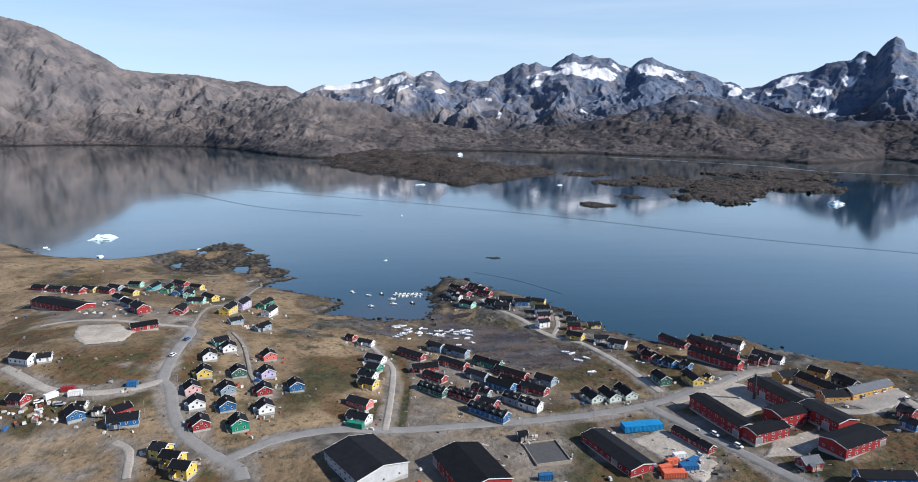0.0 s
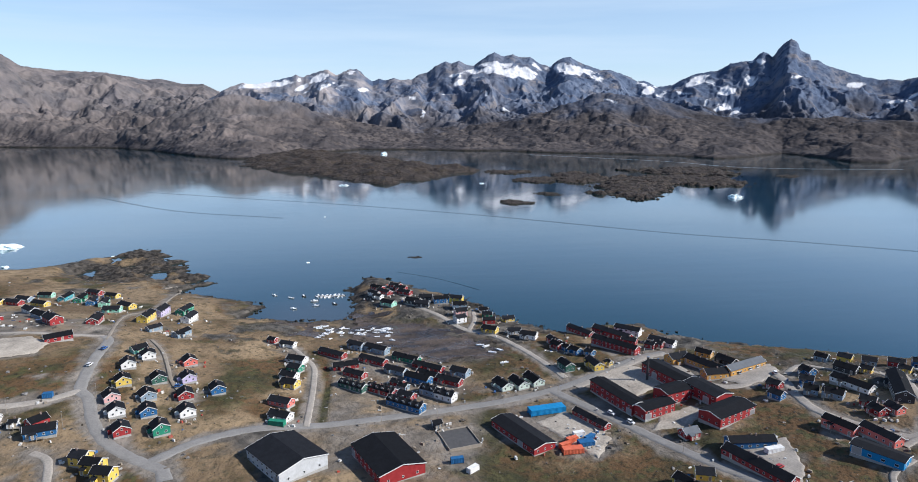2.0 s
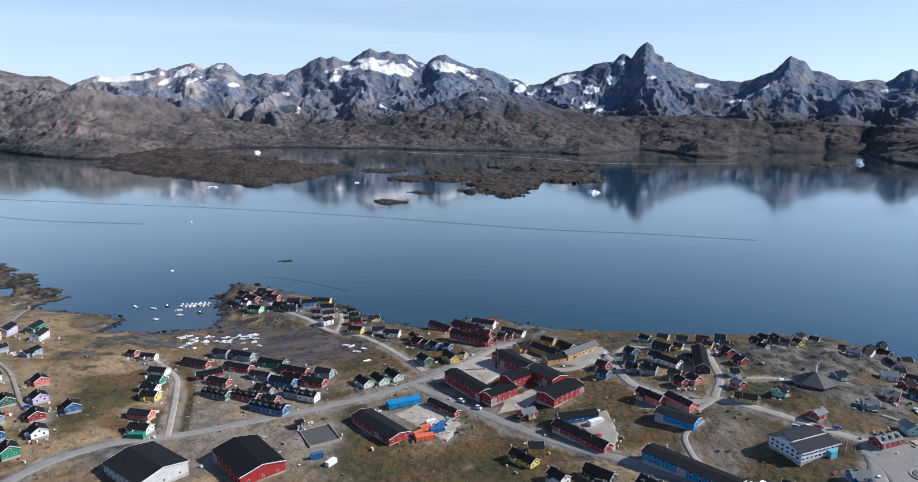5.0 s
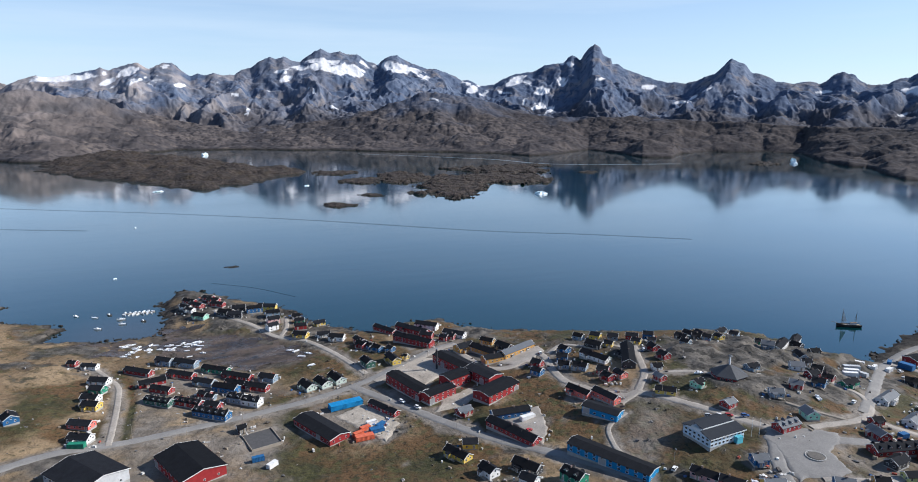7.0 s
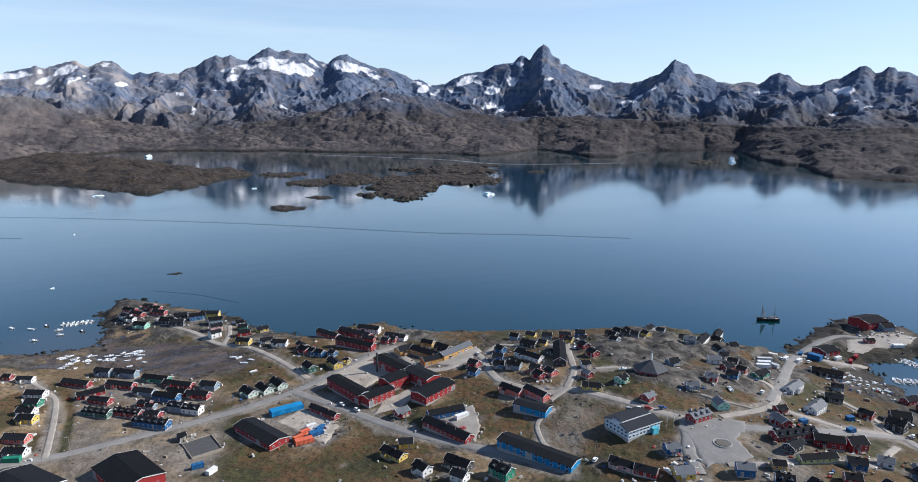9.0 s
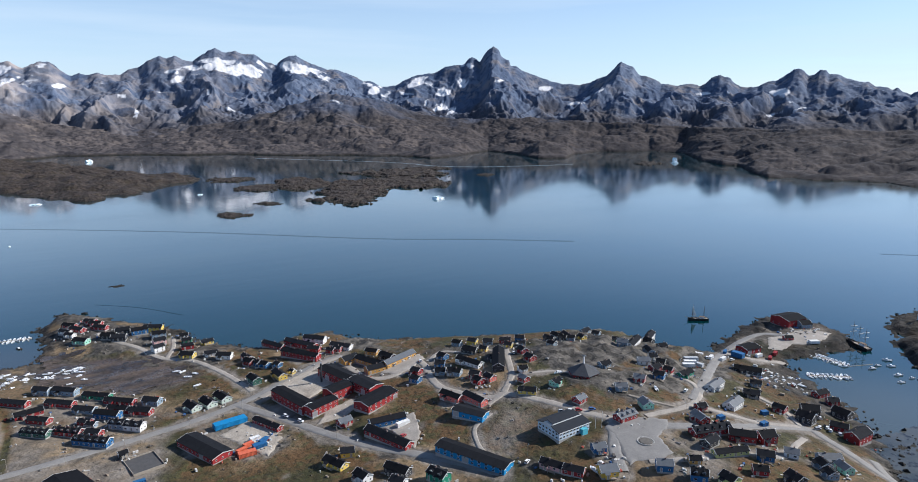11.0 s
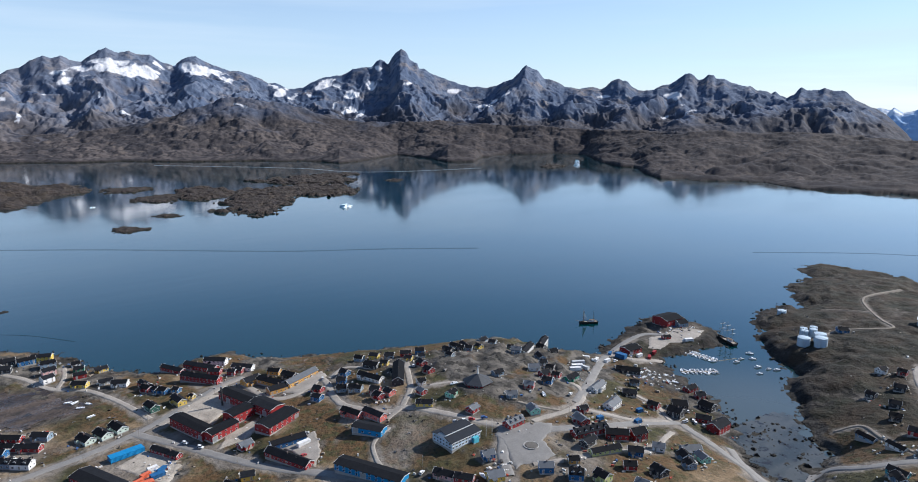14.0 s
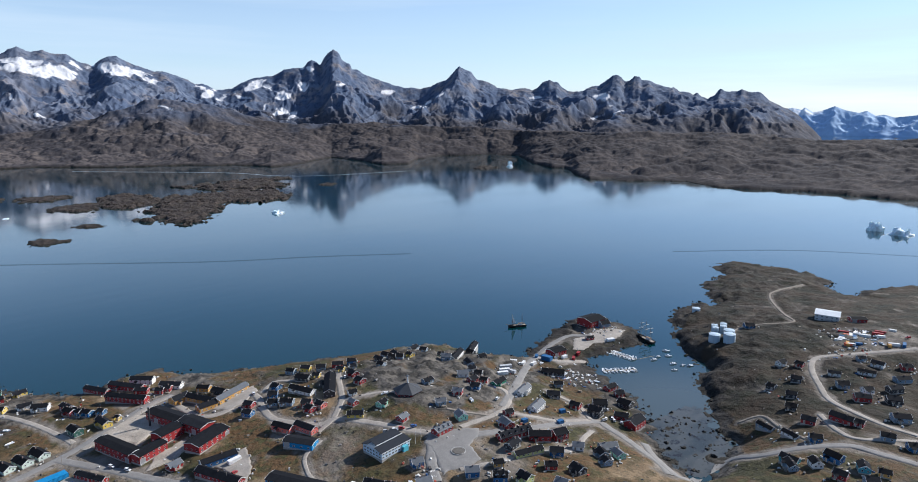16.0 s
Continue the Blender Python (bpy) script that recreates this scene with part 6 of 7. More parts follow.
        k = Shape().box(cx + 1.2, -hy - 1.9, floor - 0.16, cx + 4.2, -hy, floor)
        for px in (cx + 1.4, cx + 4.0):
            k.box(px, -hy - 1.85, sunk, px + 0.14, -hy - 1.7, floor + 0.9)
        k.box(cx + 1.2, -hy - 1.88, floor + 0.82, cx + 4.2, -hy - 1.78, floor + 0.94).box(cx + 1.2, -hy - 1.86, floor + 0.4, cx + 4.2, -hy - 1.8, floor + 0.5)
        for i in range(4):
            k.box(cx + 4.2 + 0.28 * i, -hy - 1.7, floor - 0.2 * (i + 1) - 0.06, cx + 4.5 + 0.28 * i, -hy - 0.5, floor - 0.2 * (i + 1))
        part("deck", k.mesh("deck", DECKING), root)
    return root


for group, rows in (("houses on the western slope", SLOPE_WEST), ("terraced houses on the hilltop", SLOPE_TOP), ("detached houses on the brown slope", SLOPE_HOUSES), ("houses at the foot of the slope", SLOPE_FOOT),
                    ("workshops by the main road", WORKS), ("row houses by the tidal flat", ROW_HOUSES + ROW_HOUSES_SOUTH), ("houses on the rocky point", POINT_WEST + POINT_EAST),
                    ("long buildings by the shore", SHORE_LONG), ("school and its neighbours", SCHOOL), ("houses in the middle of town", MIDDLE), ("houses along the north shore", NORTH_SHORE),
                    ("houses on the rocky knoll", KNOLL + KNOLL_MORE), ("houses along the harbour road", HARBOUR_ROW), ("houses east of the square", PLAZA_EAST), ("harbour buildings", HARBOUR + HARBOUR_SOUTH),
                    ("houses across the inlet", EAST_TOWN + EAST_TOWN_FAR)):
    for row in rows:
        house(*row, group)


# ---- single buildings ----
SLATE = material("dark_slate", (0.034, 0.038, 0.046), 0.7, 0.25, 0.5, 0.3, 3.0)


def round_church(x, y, turn):
    root = thing("church", x, y, height(x, y) + 0.4, turn, "dark six-sided church with steep roof and white spire", "church")
    r = 9.8
    ring = [(r * math.cos(math.pi / 3 * i), r * math.sin(math.pi / 3 * i)) for i in range(6)]
    part("foundation", Shape().prism([(1.02 * a, 1.02 * b, -3.0) for a, b in ring], (0, 0, 3.2)).mesh("foundation", CONCRETE), root)
    part("wall", Shape().prism([(a, b, 0.2) for a, b in ring], (0, 0, 2.8)).mesh("wall", PAINT["R"]), root)
    big = [(1.14 * a, 1.14 * b) for a, b in ring]
    s = Shape().add([(a, b, 2.75) for a, b in big] + [(a, b, 3.05) for a, b in big] + [(0, 0, 8.6)],
                    [tuple(range(6))[::-1]] + [(i, (i + 1) % 6, 6 + (i + 1) % 6, 6 + i) for i in range(6)] + [(6 + i, 6 + (i + 1) % 6, 12) for i in range(6)])
    part("roof", s.mesh("roof", SLATE), root)
    spire = part("spire", Shape().rod((0, 0, 7.6), (0, 0, 13.6), 0.7, 0.4, 6).mesh("spire", WHITE), root, "slender white spire")
    part("cap", Shape().rod((0, 0, 13.6), (0, 0, 14.1), 1.6, 0.9, 6).mesh("cap", SHEETING), spire)
    for i in range(6):
        a, b = Vector((*ring[i], 0)), Vector((*ring[(i + 1) % 6], 0))
        ang = math.degrees(math.atan2(b.y - a.y, b.x - a.x))
        for k in (0.2, 0.4, 0.6, 0.8):
            p = a.lerp(b, k)
            part("window", WINDOW, root, "", pose(p.x, p.y, 1.6, 0, 0, ang + 180))
    return root


DARK_SHEETING = material("dark_grey_roof_sheeting", (0.016, 0.020, 0.028), 0.85, 0.2, 0.3, 0.15, 3.0, 0, 0.3, 0.2)


def town_hall(x, y, turn):
    root = thing("town_hall", x, y, height(x, y) + 0.5, turn, "pale blue two-storey town hall with stepped grey roof", "public building")
    a, b = 11.6, 8.8
    part("foundation", Shape().box(-a + 0.1, -b + 0.1, -4, a - 0.1, b - 0.1, 0.6).mesh("foundation", CONCRETE), root)
    part("wall", Shape().box(-a, -b, 0.6, a, b, 5.0).mesh("wall", board_material("pale_blue_boards", (0.52, 0.62, 0.70))), root)
    for i, (lo, hi, z0, z1) in enumerate(((-b - 0.7, -2.6, 5.0, 6.7), (-2.6, 3.2, 7.2, 8.4), (3.2, b + 0.7, 6.9, 5.3))):
        o = [(-a - 0.7 + 1.8 * (i == 1), lo, z0), (-a - 0.7 + 1.8 * (i == 1), hi, z1), (-a - 0.7 + 1.8 * (i == 1), hi, z1 + 0.25), (-a - 0.7 + 1.8 * (i == 1), lo, z0 + 0.25)]
        roof = part("roof", Shape().prism(o[::-1], (2 * a + 1.4 - 3.6 * (i == 1), 0, 0)).mesh("roof", DARK_SHEETING), root)
        part("fascia", Shape().box(-a - 0.75 + 1.8 * (i == 1), lo - 0.08, z0 - 0.15, a + 0.75 - 1.8 * (i == 1), lo, z0 + 0.38).mesh("fascia", WHITE), roof)
    c = Shape().box(-a + 0.4, -2.5, 4.9, a - 0.4, -2.1, 7.2).prism([(-a + 0.3, -b + 0.3, 4.95), (-a + 0.3, b - 0.3, 4.95), (-a + 0.3, 3.2, 6.9), (-a + 0.3, -2.6, 6.8)][::-1], (2 * a - 0.6, 0, 0))
    part("clerestory", c.mesh("clerestory", WHITE), root)
    for level in (1.9, 4.0):
        for i in range(9):
            part("window", WIDE_WINDOW, root, "", pose(-a + 2.6 * i + 1.2, -b, level, 0, 0, 180))
        for i in range(6):
            part("window", WIDE_WINDOW, root, "", pose(-a, -b + 2.75 * i + 1.9, level, 0, 0, 90))
            part("window", WIDE_WINDOW, root, "", pose(a, -b + 2.75 * i + 1.9, level, 0, 0, -90))
    part("porch", Shape().box(4.5, -b - 2.2, -2, 8.5, -b, 3.3).mesh("porch", board_material("turquoise_boards", (0.10, 0.42, 0.52))), root, "turquoise entrance porch")
    return root


def tank(x, y, r, high, group):
    root = thing("storage_tank", x, y, height(x, y) - 0.3, 0, "pale blue cylindrical steel fuel tank on bare rock", "tank", group)
    part("shell", Shape().rod((0, 0, -2), (0, 0, high), r, r, 32).mesh("shell", TANK_PAINT), root)
    part("lid", Shape().rod((0, 0, high), (0, 0, high + 0.12 * r), r + 0.06, 0.3 * r, 32).mesh("lid", TANK_PAINT), root)
    ladder = Shape().box(r, -0.3, -1, r + 0.12, -0.2, high + 1).box(r, 0.2, -1, r + 0.12, 0.3, high + 1)
    for i in range(int(high / 0.6)):
        ladder.box(r + 0.02, -0.2, 0.3 + 0.6 * i, r + 0.1, 0.2, 0.38 + 0.6 * i)
    part("ladder", ladder.mesh("ladder", STEEL), root, "", pose(0, 0, 0, 0, 0, 200))
    rail = Shape()
    for i in range(16):
        p, q = math.pi / 8 * i, math.pi / 8 * (i + 1)
        rail.rod((r * math.cos(p), r * math.sin(p), high + 0.9), (r * math.cos(q), r * math.sin(q), high + 0.9), 0.05, 0.05, 4)
        rail.rod((r * math.cos(p), r * math.sin(p), high), (r * math.cos(p), r * math.sin(p), high + 0.9), 0.04, 0.04, 4)
    part("rail", rail.mesh("rail", STEEL), root)


TANK_PAINT = material("pale_tank_paint", (0.44, 0.53, 0.60), 0.5, 0.08, 0.3)
round_church(312, 206, 8)
town_hall(257, 160, 4)
for tx, ty, tr, th in ((609, 112, 5.2, 8.0), (612, 99, 5.2, 8.0), (622, 104, 5.0, 7.6), (628, 120, 3.2, 7), (635, 124, 3.2, 7), (634, 115, 3.2, 7), (641, 118, 3.2, 7), (690, 170, 4.2, 7)):
    tank(tx, ty, tr, th, "fuel tanks on the rocks")
stack = thing("chimney_stack", 168, 321, height(168, 321), 0, "tall dark steel chimney stack beside red school", "chimney")
part("pipe", Shape().rod((0, 0, -1), (0, 0, 15), 0.75, 0.65, 14).mesh("pipe", PAINT["K"]), stack)
part("collar", Shape().rod((0, 0, 14.6), (0, 0, 15.1), 0.8, 0.8, 14).mesh("collar", STEEL), stack)

island = thing("traffic_island", 286, 125, height(286, 125) + 0.6, 0, "round stone-edged island in the tarmac square", "traffic island")
for i in range(20):
    a0, a1 = 2 * math.pi * (i + 0.04) / 20, 2 * math.pi * (i + 0.96) / 20
    part("kerb_stone", Shape().prism([(4.2 * math.cos(a0), 4.2 * math.sin(a0), -0.3), (4.7 * math.cos(a0), 4.7 * math.sin(a0), -0.3), (4.7 * math.cos(a1), 4.7 * math.sin(a1), -0.3), (4.2 * math.cos(a1), 4.2 * math.sin(a1), -0.3)], (0, 0, 0.6)).mesh("kerb_stone", CONCRETE), island)
part("bed", Shape().rod((0, 0, -0.3), (0, 0, 0.35), 4.2, 3.4, 24).mesh("bed", material("bare_earth", (0.11, 0.10, 0.088), 0.95, 0.3, 0.8)), island)

court = thing("gravel_court", 48, 273, height(48, 273) + 0.5, 12, "fenced dark gravel court beside workshops", "court")
part("surface", Shape().box(-8, -9.5, -1.5, 8, 9.5, 0.05).mesh("surface", PADDING), court)
for x0, y0, x1, y1 in ((-8.3, -9.8, -8, 9.8), (8, -9.8, 8.3, 9.8), (-8, -9.8, 8, -9.5), (-8, 9.5, 8, 9.8)):
    part("edge_board", Shape().box(x0, y0, -1.5, x1, y1, 0.7).mesh("edge_board", DECKING), court)

# ---- boats ----
HULL = material("white_gelcoat", (0.74, 0.75, 0.76), 0.35, 0.06, 0.8, 0, 2, 0, 0.5, 0.12)
DARK_HULL = material("tarred_hull", (0.035, 0.028, 0.025), 0.6, 0.2, 0.8)
SAIL = material("canvas", (0.72, 0.70, 0.66), 0.9, 0.1, 0.5)
SPAR = material("varnished_spar", (0.20, 0.13, 0.07), 0.5, 0.15, 1.0)


def hull_shape(long, wide, deep, n=8):
    """A boat's hull with a pointed bow along +x and a flat stern."""
    s, rows = Shape(), []
    for i in range(n + 1):
        k = i / n
        half = wide / 2 * (1 - max(0, (k - 0.45) / 0.55) ** 2.2) + 0.02
        x, rise = -long / 2 + long * k, 0.35 * deep * max(0, k - 0.5) ** 1.5 * 2
        rows.append([(x, -half, deep + rise), (x, -half * 0.75, 0.25 * deep), (x, 0, -0.1 * deep + rise * 0.8), (x, half * 0.75, 0.25 * deep), (x, half, deep + rise),
                     (x, half * 0.86, deep + rise), (x, half * 0.8, deep * 0.75 + rise), (x, -half * 0.8, deep * 0.75 + rise), (x, -half * 0.86, deep + rise)])
    m = len(rows[0])
    v = [p for r in rows for p in r]
    f = [(i * m + j, (i + 1) * m + j, (i + 1) * m + (j + 1) % m, i * m + (j + 1) % m) for i in range(n) for j in range(m)]
    return s.add(v, f + [tuple(range(m))[::-1], tuple(range(n * m, n * m + m))])


def motor_boat(paint, label, cabin=True):
    root = thing("motor_boat", 0, 0, -200, 0, label, "boat")
    part("hull", hull_shape(6.2, 2.3, 0.95).mesh("hull", paint), root)
    if cabin:
        c = Shape().prism([(-0.6, -0.75, 0.7), (1.4, -0.7, 0.7), (1.0, -0.62, 1.7), (-0.5, -0.65, 1.75)], (0, 1.4, 0))
        cab = part("cabin", c.mesh("cabin", HULL), root)
        part("windscreen", Shape().prism([(1.36, -0.6, 0.95), (1.44, -0.6, 0.95), (1.12, -0.55, 1.6), (1.04, -0.55, 1.6)], (0, 1.15, 0)).mesh("windscreen", PANE), cab)
    else:
        part("console", Shape().box(-0.4, -0.35, 0.6, 0.2, 0.35, 1.35).mesh("console", HULL), root)
    part("thwart", Shape().box(-2.0, -0.95, 0.62, -1.6, 0.95, 0.72).mesh("thwart", DECKING), root)
    part("outboard", Shape().box(-3.45, -0.22, 0.55, -3.05, 0.22, 1.35).rod((-3.25, 0, -0.3), (-3.25, 0, 0.6), 0.09, 0.12, 6).mesh("outboard", DARK_PART), root)
    return root


BOATS = [motor_boat(HULL, "small white motor boat with cabin and outboard"), motor_boat(HULL, "open white fibreglass dinghy with outboard motor", False),
         motor_boat(DARK_HULL, "small dark-hulled motor boat with white cabin")]
made_boats = [0, 0, 0]


def place_boat(x, y, z, turn, group, which=0, size=1.0):
    if made_boats[which] == 0:
        b = BOATS[which]
        b.matrix_basis = pose(x, y, z, 0, 0, turn) @ Matrix.Scale(size, 4)
    else:
        b = copy_thing(BOATS[which], pose(x, y, z, 0, 0, turn))
        b.scale = (size, size, size)
    made_boats[which] += 1
    return tagged(b, group=group)


rng = random.Random(4)
for bx, by, w in ((-82, 566, 0), (-66, 555, 1), (-55, 559, 2), (-44, 541, 0), (-42, 527, 0), (-60, 521, 0), (-26, 530, 2)):
    place_boat(bx, by, -0.15, rng.uniform(120, 200), "boats at anchor in the western cove", w, rng.uniform(0.9, 1.15))
for bx, by in ((580, 145), (552, 142), (562, 143), (570, 137), (556, 125), (559, 117), (563, 112), (544, 117)):
    place_boat(bx, by, -0.15, rng.uniform(120, 170), "boats at anchor in the harbour", 0, rng.uniform(0.85, 1.15))
for bx, by in ((82, 408), (86, 405), (88, 393), (94, 396), (91, 369)):
    place_boat(bx, by, height(bx, by) + 0.15, rng.uniform(0, 360), "boats drawn up on grass", 1, 0.95)


def pontoon(x0, y0, x1, y1, count, group):
    """A floating jetty with boats moored on both sides."""
    d = Vector((x1 - x0, y1 - y0, 0))
    turn = math.degrees(math.atan2(d.y, d.x))
    root = thing("pontoon", x0, y0, 0, turn, "floating wooden pontoon with boats moored alongside", "pontoon")
    n = int(d.length / 3)
    for i in range(n):
        part("deck_section", Shape().box(i * d.length / n + 0.05, -0.8, -0.3, (i + 1) * d.length / n - 0.05, 0.8, 0.45).mesh("deck_section", DECKING), root)
    for i in range(count):
        k, side = (i // 2 + 0.5) / math.ceil(count / 2), 1 if i % 2 else -1
        p = Vector((x0, y0, 0)) + d * k + Vector((-d.y, d.x, 0)).normalized() * side * rng.uniform(2.6, 3.6)
        place_boat(p.x, p.y, -0.15, turn + 90 * side + rng.uniform(-35, 35), group, rng.choice((0, 0, 1)), rng.uniform(0.7, 1.0))


pontoon(-44, 557, -18, 554, 14, "boats at the western pontoon")
pontoon(539, 183, 541, 154, 18, "boats at the harbour pontoon")
pontoon(496, 160, 521, 141, 18, "boats at the inner pontoon")
part("boom", Shape().rod((0, 0, 0.05), (22, 0, 0.05), 0.25, 0.25, 6).mesh("boom", DECKING), thing("floating_boom", 541, 154, 0, -20, "floating boom beside the pontoon", "boom"))
for i in range(66):
    u, v = rng.random(), rng.random()
    bx, by = -34 + 54 * u + rng.uniform(-3, 3), 428 + 34 * v - 6 * u + rng.uniform(-2, 2)
    if v < 0.35 and 0.3 < u < 0.8:
        continue
    place_boat(bx, by, max(height(bx, by), 0.2) + 0.12, rng.uniform(-30, 60) + rng.choice((0, 180)), "boats drawn up on the beach", rng.choice((0, 1, 1)), rng.uniform(0.6, 0.85))
for bx, by in ((452, 165), (456, 160), (460, 166), (463, 158), (448, 172), (466, 152), (458, 172), (470, 148), (445, 178), (474, 160)):
    place_boat(bx, by, height(bx, by) + 0.3, rng.uniform(0, 360), "boats drawn up by the harbour", rng.choice((0, 1)), 0.95)
for bx, by in ((245, 121), (250, 116), (340, 168), (300, 218)):
    place_boat(bx, by, height(bx, by) + 0.5, rng.uniform(0, 360), "boats parked between houses", 0, 1.0)


def sailing_ship(x, y, turn, long, masts, tall, sails, label):
    root = thing("sailing_ship", x, y, -0.4, turn, label, "ship")
    part("hull", hull_shape(long, long * 0.24, long * 0.13, 12).mesh("hull", DARK_HULL), root)
    part("deck", Shape().box(-long * 0.46, -long * 0.085, long * 0.10, long * 0.2, long * 0.085, long * 0.112).mesh("deck", DECKING), root)
    house_ = part("deckhouse", Shape().box(-long * 0.3, -long * 0.05, long * 0.112, -long * 0.08, long * 0.05, long * 0.2).mesh("deckhouse", PAINT["W"]), root)
    part("roof", Shape().box(-long * 0.32, -long * 0.06, long * 0.2, -long * 0.06, long * 0.06, long * 0.21).mesh("roof", SPAR), house_)
    part("bowsprit", Shape().rod((long * 0.42, 0, long * 0.16), (long * 0.72, 0, long * 0.24), 0.16, 0.08, 6).mesh("bowsprit", SPAR), root)
    for i in range(masts):
        mx = long * (-0.28 + 0.56 * i / max(masts - 1, 1))
        high = tall * (1.0 if i else 0.9)
        mast = part("mast", Shape().rod((mx, 0, 0.5), (mx, 0, high), 0.2, 0.09, 8).mesh("mast", SPAR), root)
        part("boom", Shape().rod((mx - 0.1, 0, long * 0.2), (mx - long * 0.22, 0, long * 0.22), 0.1, 0.07, 6).mesh("boom", SPAR), mast)
        for k in (0.55, 0.78) if masts > 2 else ():
            part("yard", Shape().rod((mx, -high * 0.17, high * k), (mx, high * 0.17, high * k), 0.1, 0.1, 6).mesh("yard", SPAR), mast)
            if i == masts - 1 or sails > 1:
                part("furled_sail", Shape().rod((mx + 0.15, -high * 0.15, high * k + 0.15), (mx + 0.15, high * 0.15, high * k + 0.15), 0.28, 0.22, 6).mesh("furled_sail", SAIL), mast)
        stay = Shape()
        for sy in (-1, 1):
            for sx in (-0.5, 0.5):
                stay.rod((mx + sx, sy * long * 0.11, long * 0.12), (mx, 0, high * 0.9), 0.035, 0.035, 4)
        part("shrouds", stay.mesh("shrouds", DARK_PART), mast)
        if i == masts - 1 and sails == 1:
            part("sail", Shape().prism([(mx - 0.2, -0.03, long * 0.24), (mx - 0.2, -0.03, high * 0.93), (mx - long * 0.2, -0.03, long * 0.25)], (0, 0.06, 0)).mesh("sail", SAIL), mast, "set white sail")
    return root


sailing_ship(530, 290, 152, 20, 2, 16, 1, "dark wooden two-masted sailing ship at anchor")
sailing_ship(592, 174, 70, 24, 3, 21, 2, "dark three-masted sailing ship moored at quay")

# ---- ice ----
def ice_material():
    m = blank("glacier_ice", 0.45, 0.5)
    c = mix_colour(m, noise_fac(m, 0.15, 0.35, 0.65), (0.62, 0.80, 0.86), (0.86, 0.90, 0.92))
    m.node_tree.links.new(c, m.node_tree.nodes["Principled BSDF"].inputs["Base Color"])
    bump_by(m, noise_fac(m, 0.4, 0.2, 0.8, 6), 0.8, 0.8)
    return m


ICE = ice_material()


def iceberg(x, y, wide, high, seed, label):
    bm = bmesh.new()
    bmesh.ops.create_icosphere(bm, subdivisions=4 if wide > 8 else 2, radius=1)
    for v in bm.verts:
        p = v.co.copy()
        bulk = 0.72 + 0.55 * noise.noise(p * 1.3 + Vector((seed, 0, 0))) + 0.22 * noise.noise(p * 3.1 + Vector((0, seed, 0)))
        step = noise.noise(Vector((p.x * 1.5 + seed * 3, p.y * 1.5, 0)))
        top = high * (0.55 + 0.6 * step + 0.35 * noise.noise(p * 2.2 + Vector((seed, seed, 0))))
        v.co = Vector((p.x * bulk * wide * 0.62, p.y * bulk * wide * 0.45, max(-1.5, min(p.z * 1.6, 1.0) * max(top, 0.12 * high))))
    me = bpy.data.meshes.new("iceberg")
    bm.to_mesh(me)
    bm.free()
    me.materials.append(ICE)
    ob = new("iceberg", me)
    ob.matrix_basis = pose(x, y, 0, 0, 0, math.degrees(math.atan2(-x, y)) + seed * 7 % 25)
    return tagged(ob, label, "iceberg", "icebergs in the fjord")


for i, (ix, iy, w, h) in enumerate(((704, 1131, 28, 7), (-440, 830, 30, 6), (-387, 722, 8, 3), (1402, 176, 26, 21), (1388, 132, 36, 15), (68, 2560, 26, 12), (-49, 1469, 22, 3), (1844, 1478, 22, 11), (1949, 1571, 20, 10), (266, 1458, 10, 3))):
    iceberg(ix, iy, w, h, i + 1, "white blue-tinted iceberg floating in calm water" if w > 12 else "small white ice floe in calm water")
for i, (ix, iy) in enumerate(((-373, 705), (-340, 712), (-322, 722), (-313, 730), (-304, 736), (-355, 700), (-65, 1016), (-63, 695), (-480, 775), (-470, 765), (-400, 700), (-290, 760))):
    iceberg(ix, iy, 3.5 + (i % 3), 1.6, i + 20, "small white ice floe near the shore")

# ---- cars, poles ----
def car(paint, label):
    root = thing("car", 0, 0, -200, 0, label, "car")
    body = Shape().prism([(-2.1, -0.85, 0.4), (2.1, -0.85, 0.4), (2.15, -0.85, 0.85), (1.1, -0.85, 1.0), (-2.1, -0.85, 1.05)], (0, 1.7, 0))
    part("body", body.mesh("body", paint), root)
    cab = part("cabin", Shape().prism([(-2.0, -0.76, 1.04), (1.0, -0.76, 0.99), (0.35, -0.7, 1.65), (-1.8, -0.7, 1.68)], (0, 1.46, 0)).mesh("cabin", PANE), root)
    part("roof", Shape().box(-1.8, -0.72, 1.64, 0.4, 0.72, 1.73).mesh("roof", paint), cab)
    for sx in (-1.3, 1.3):
        for sy in (-0.8, 0.8):
            part("wheel", Shape().rod((sx, sy - 0.1, 0.34), (sx, sy + 0.1, 0.34), 0.34, 0.34, 12).mesh("wheel", DARK_PART), root)
    return root


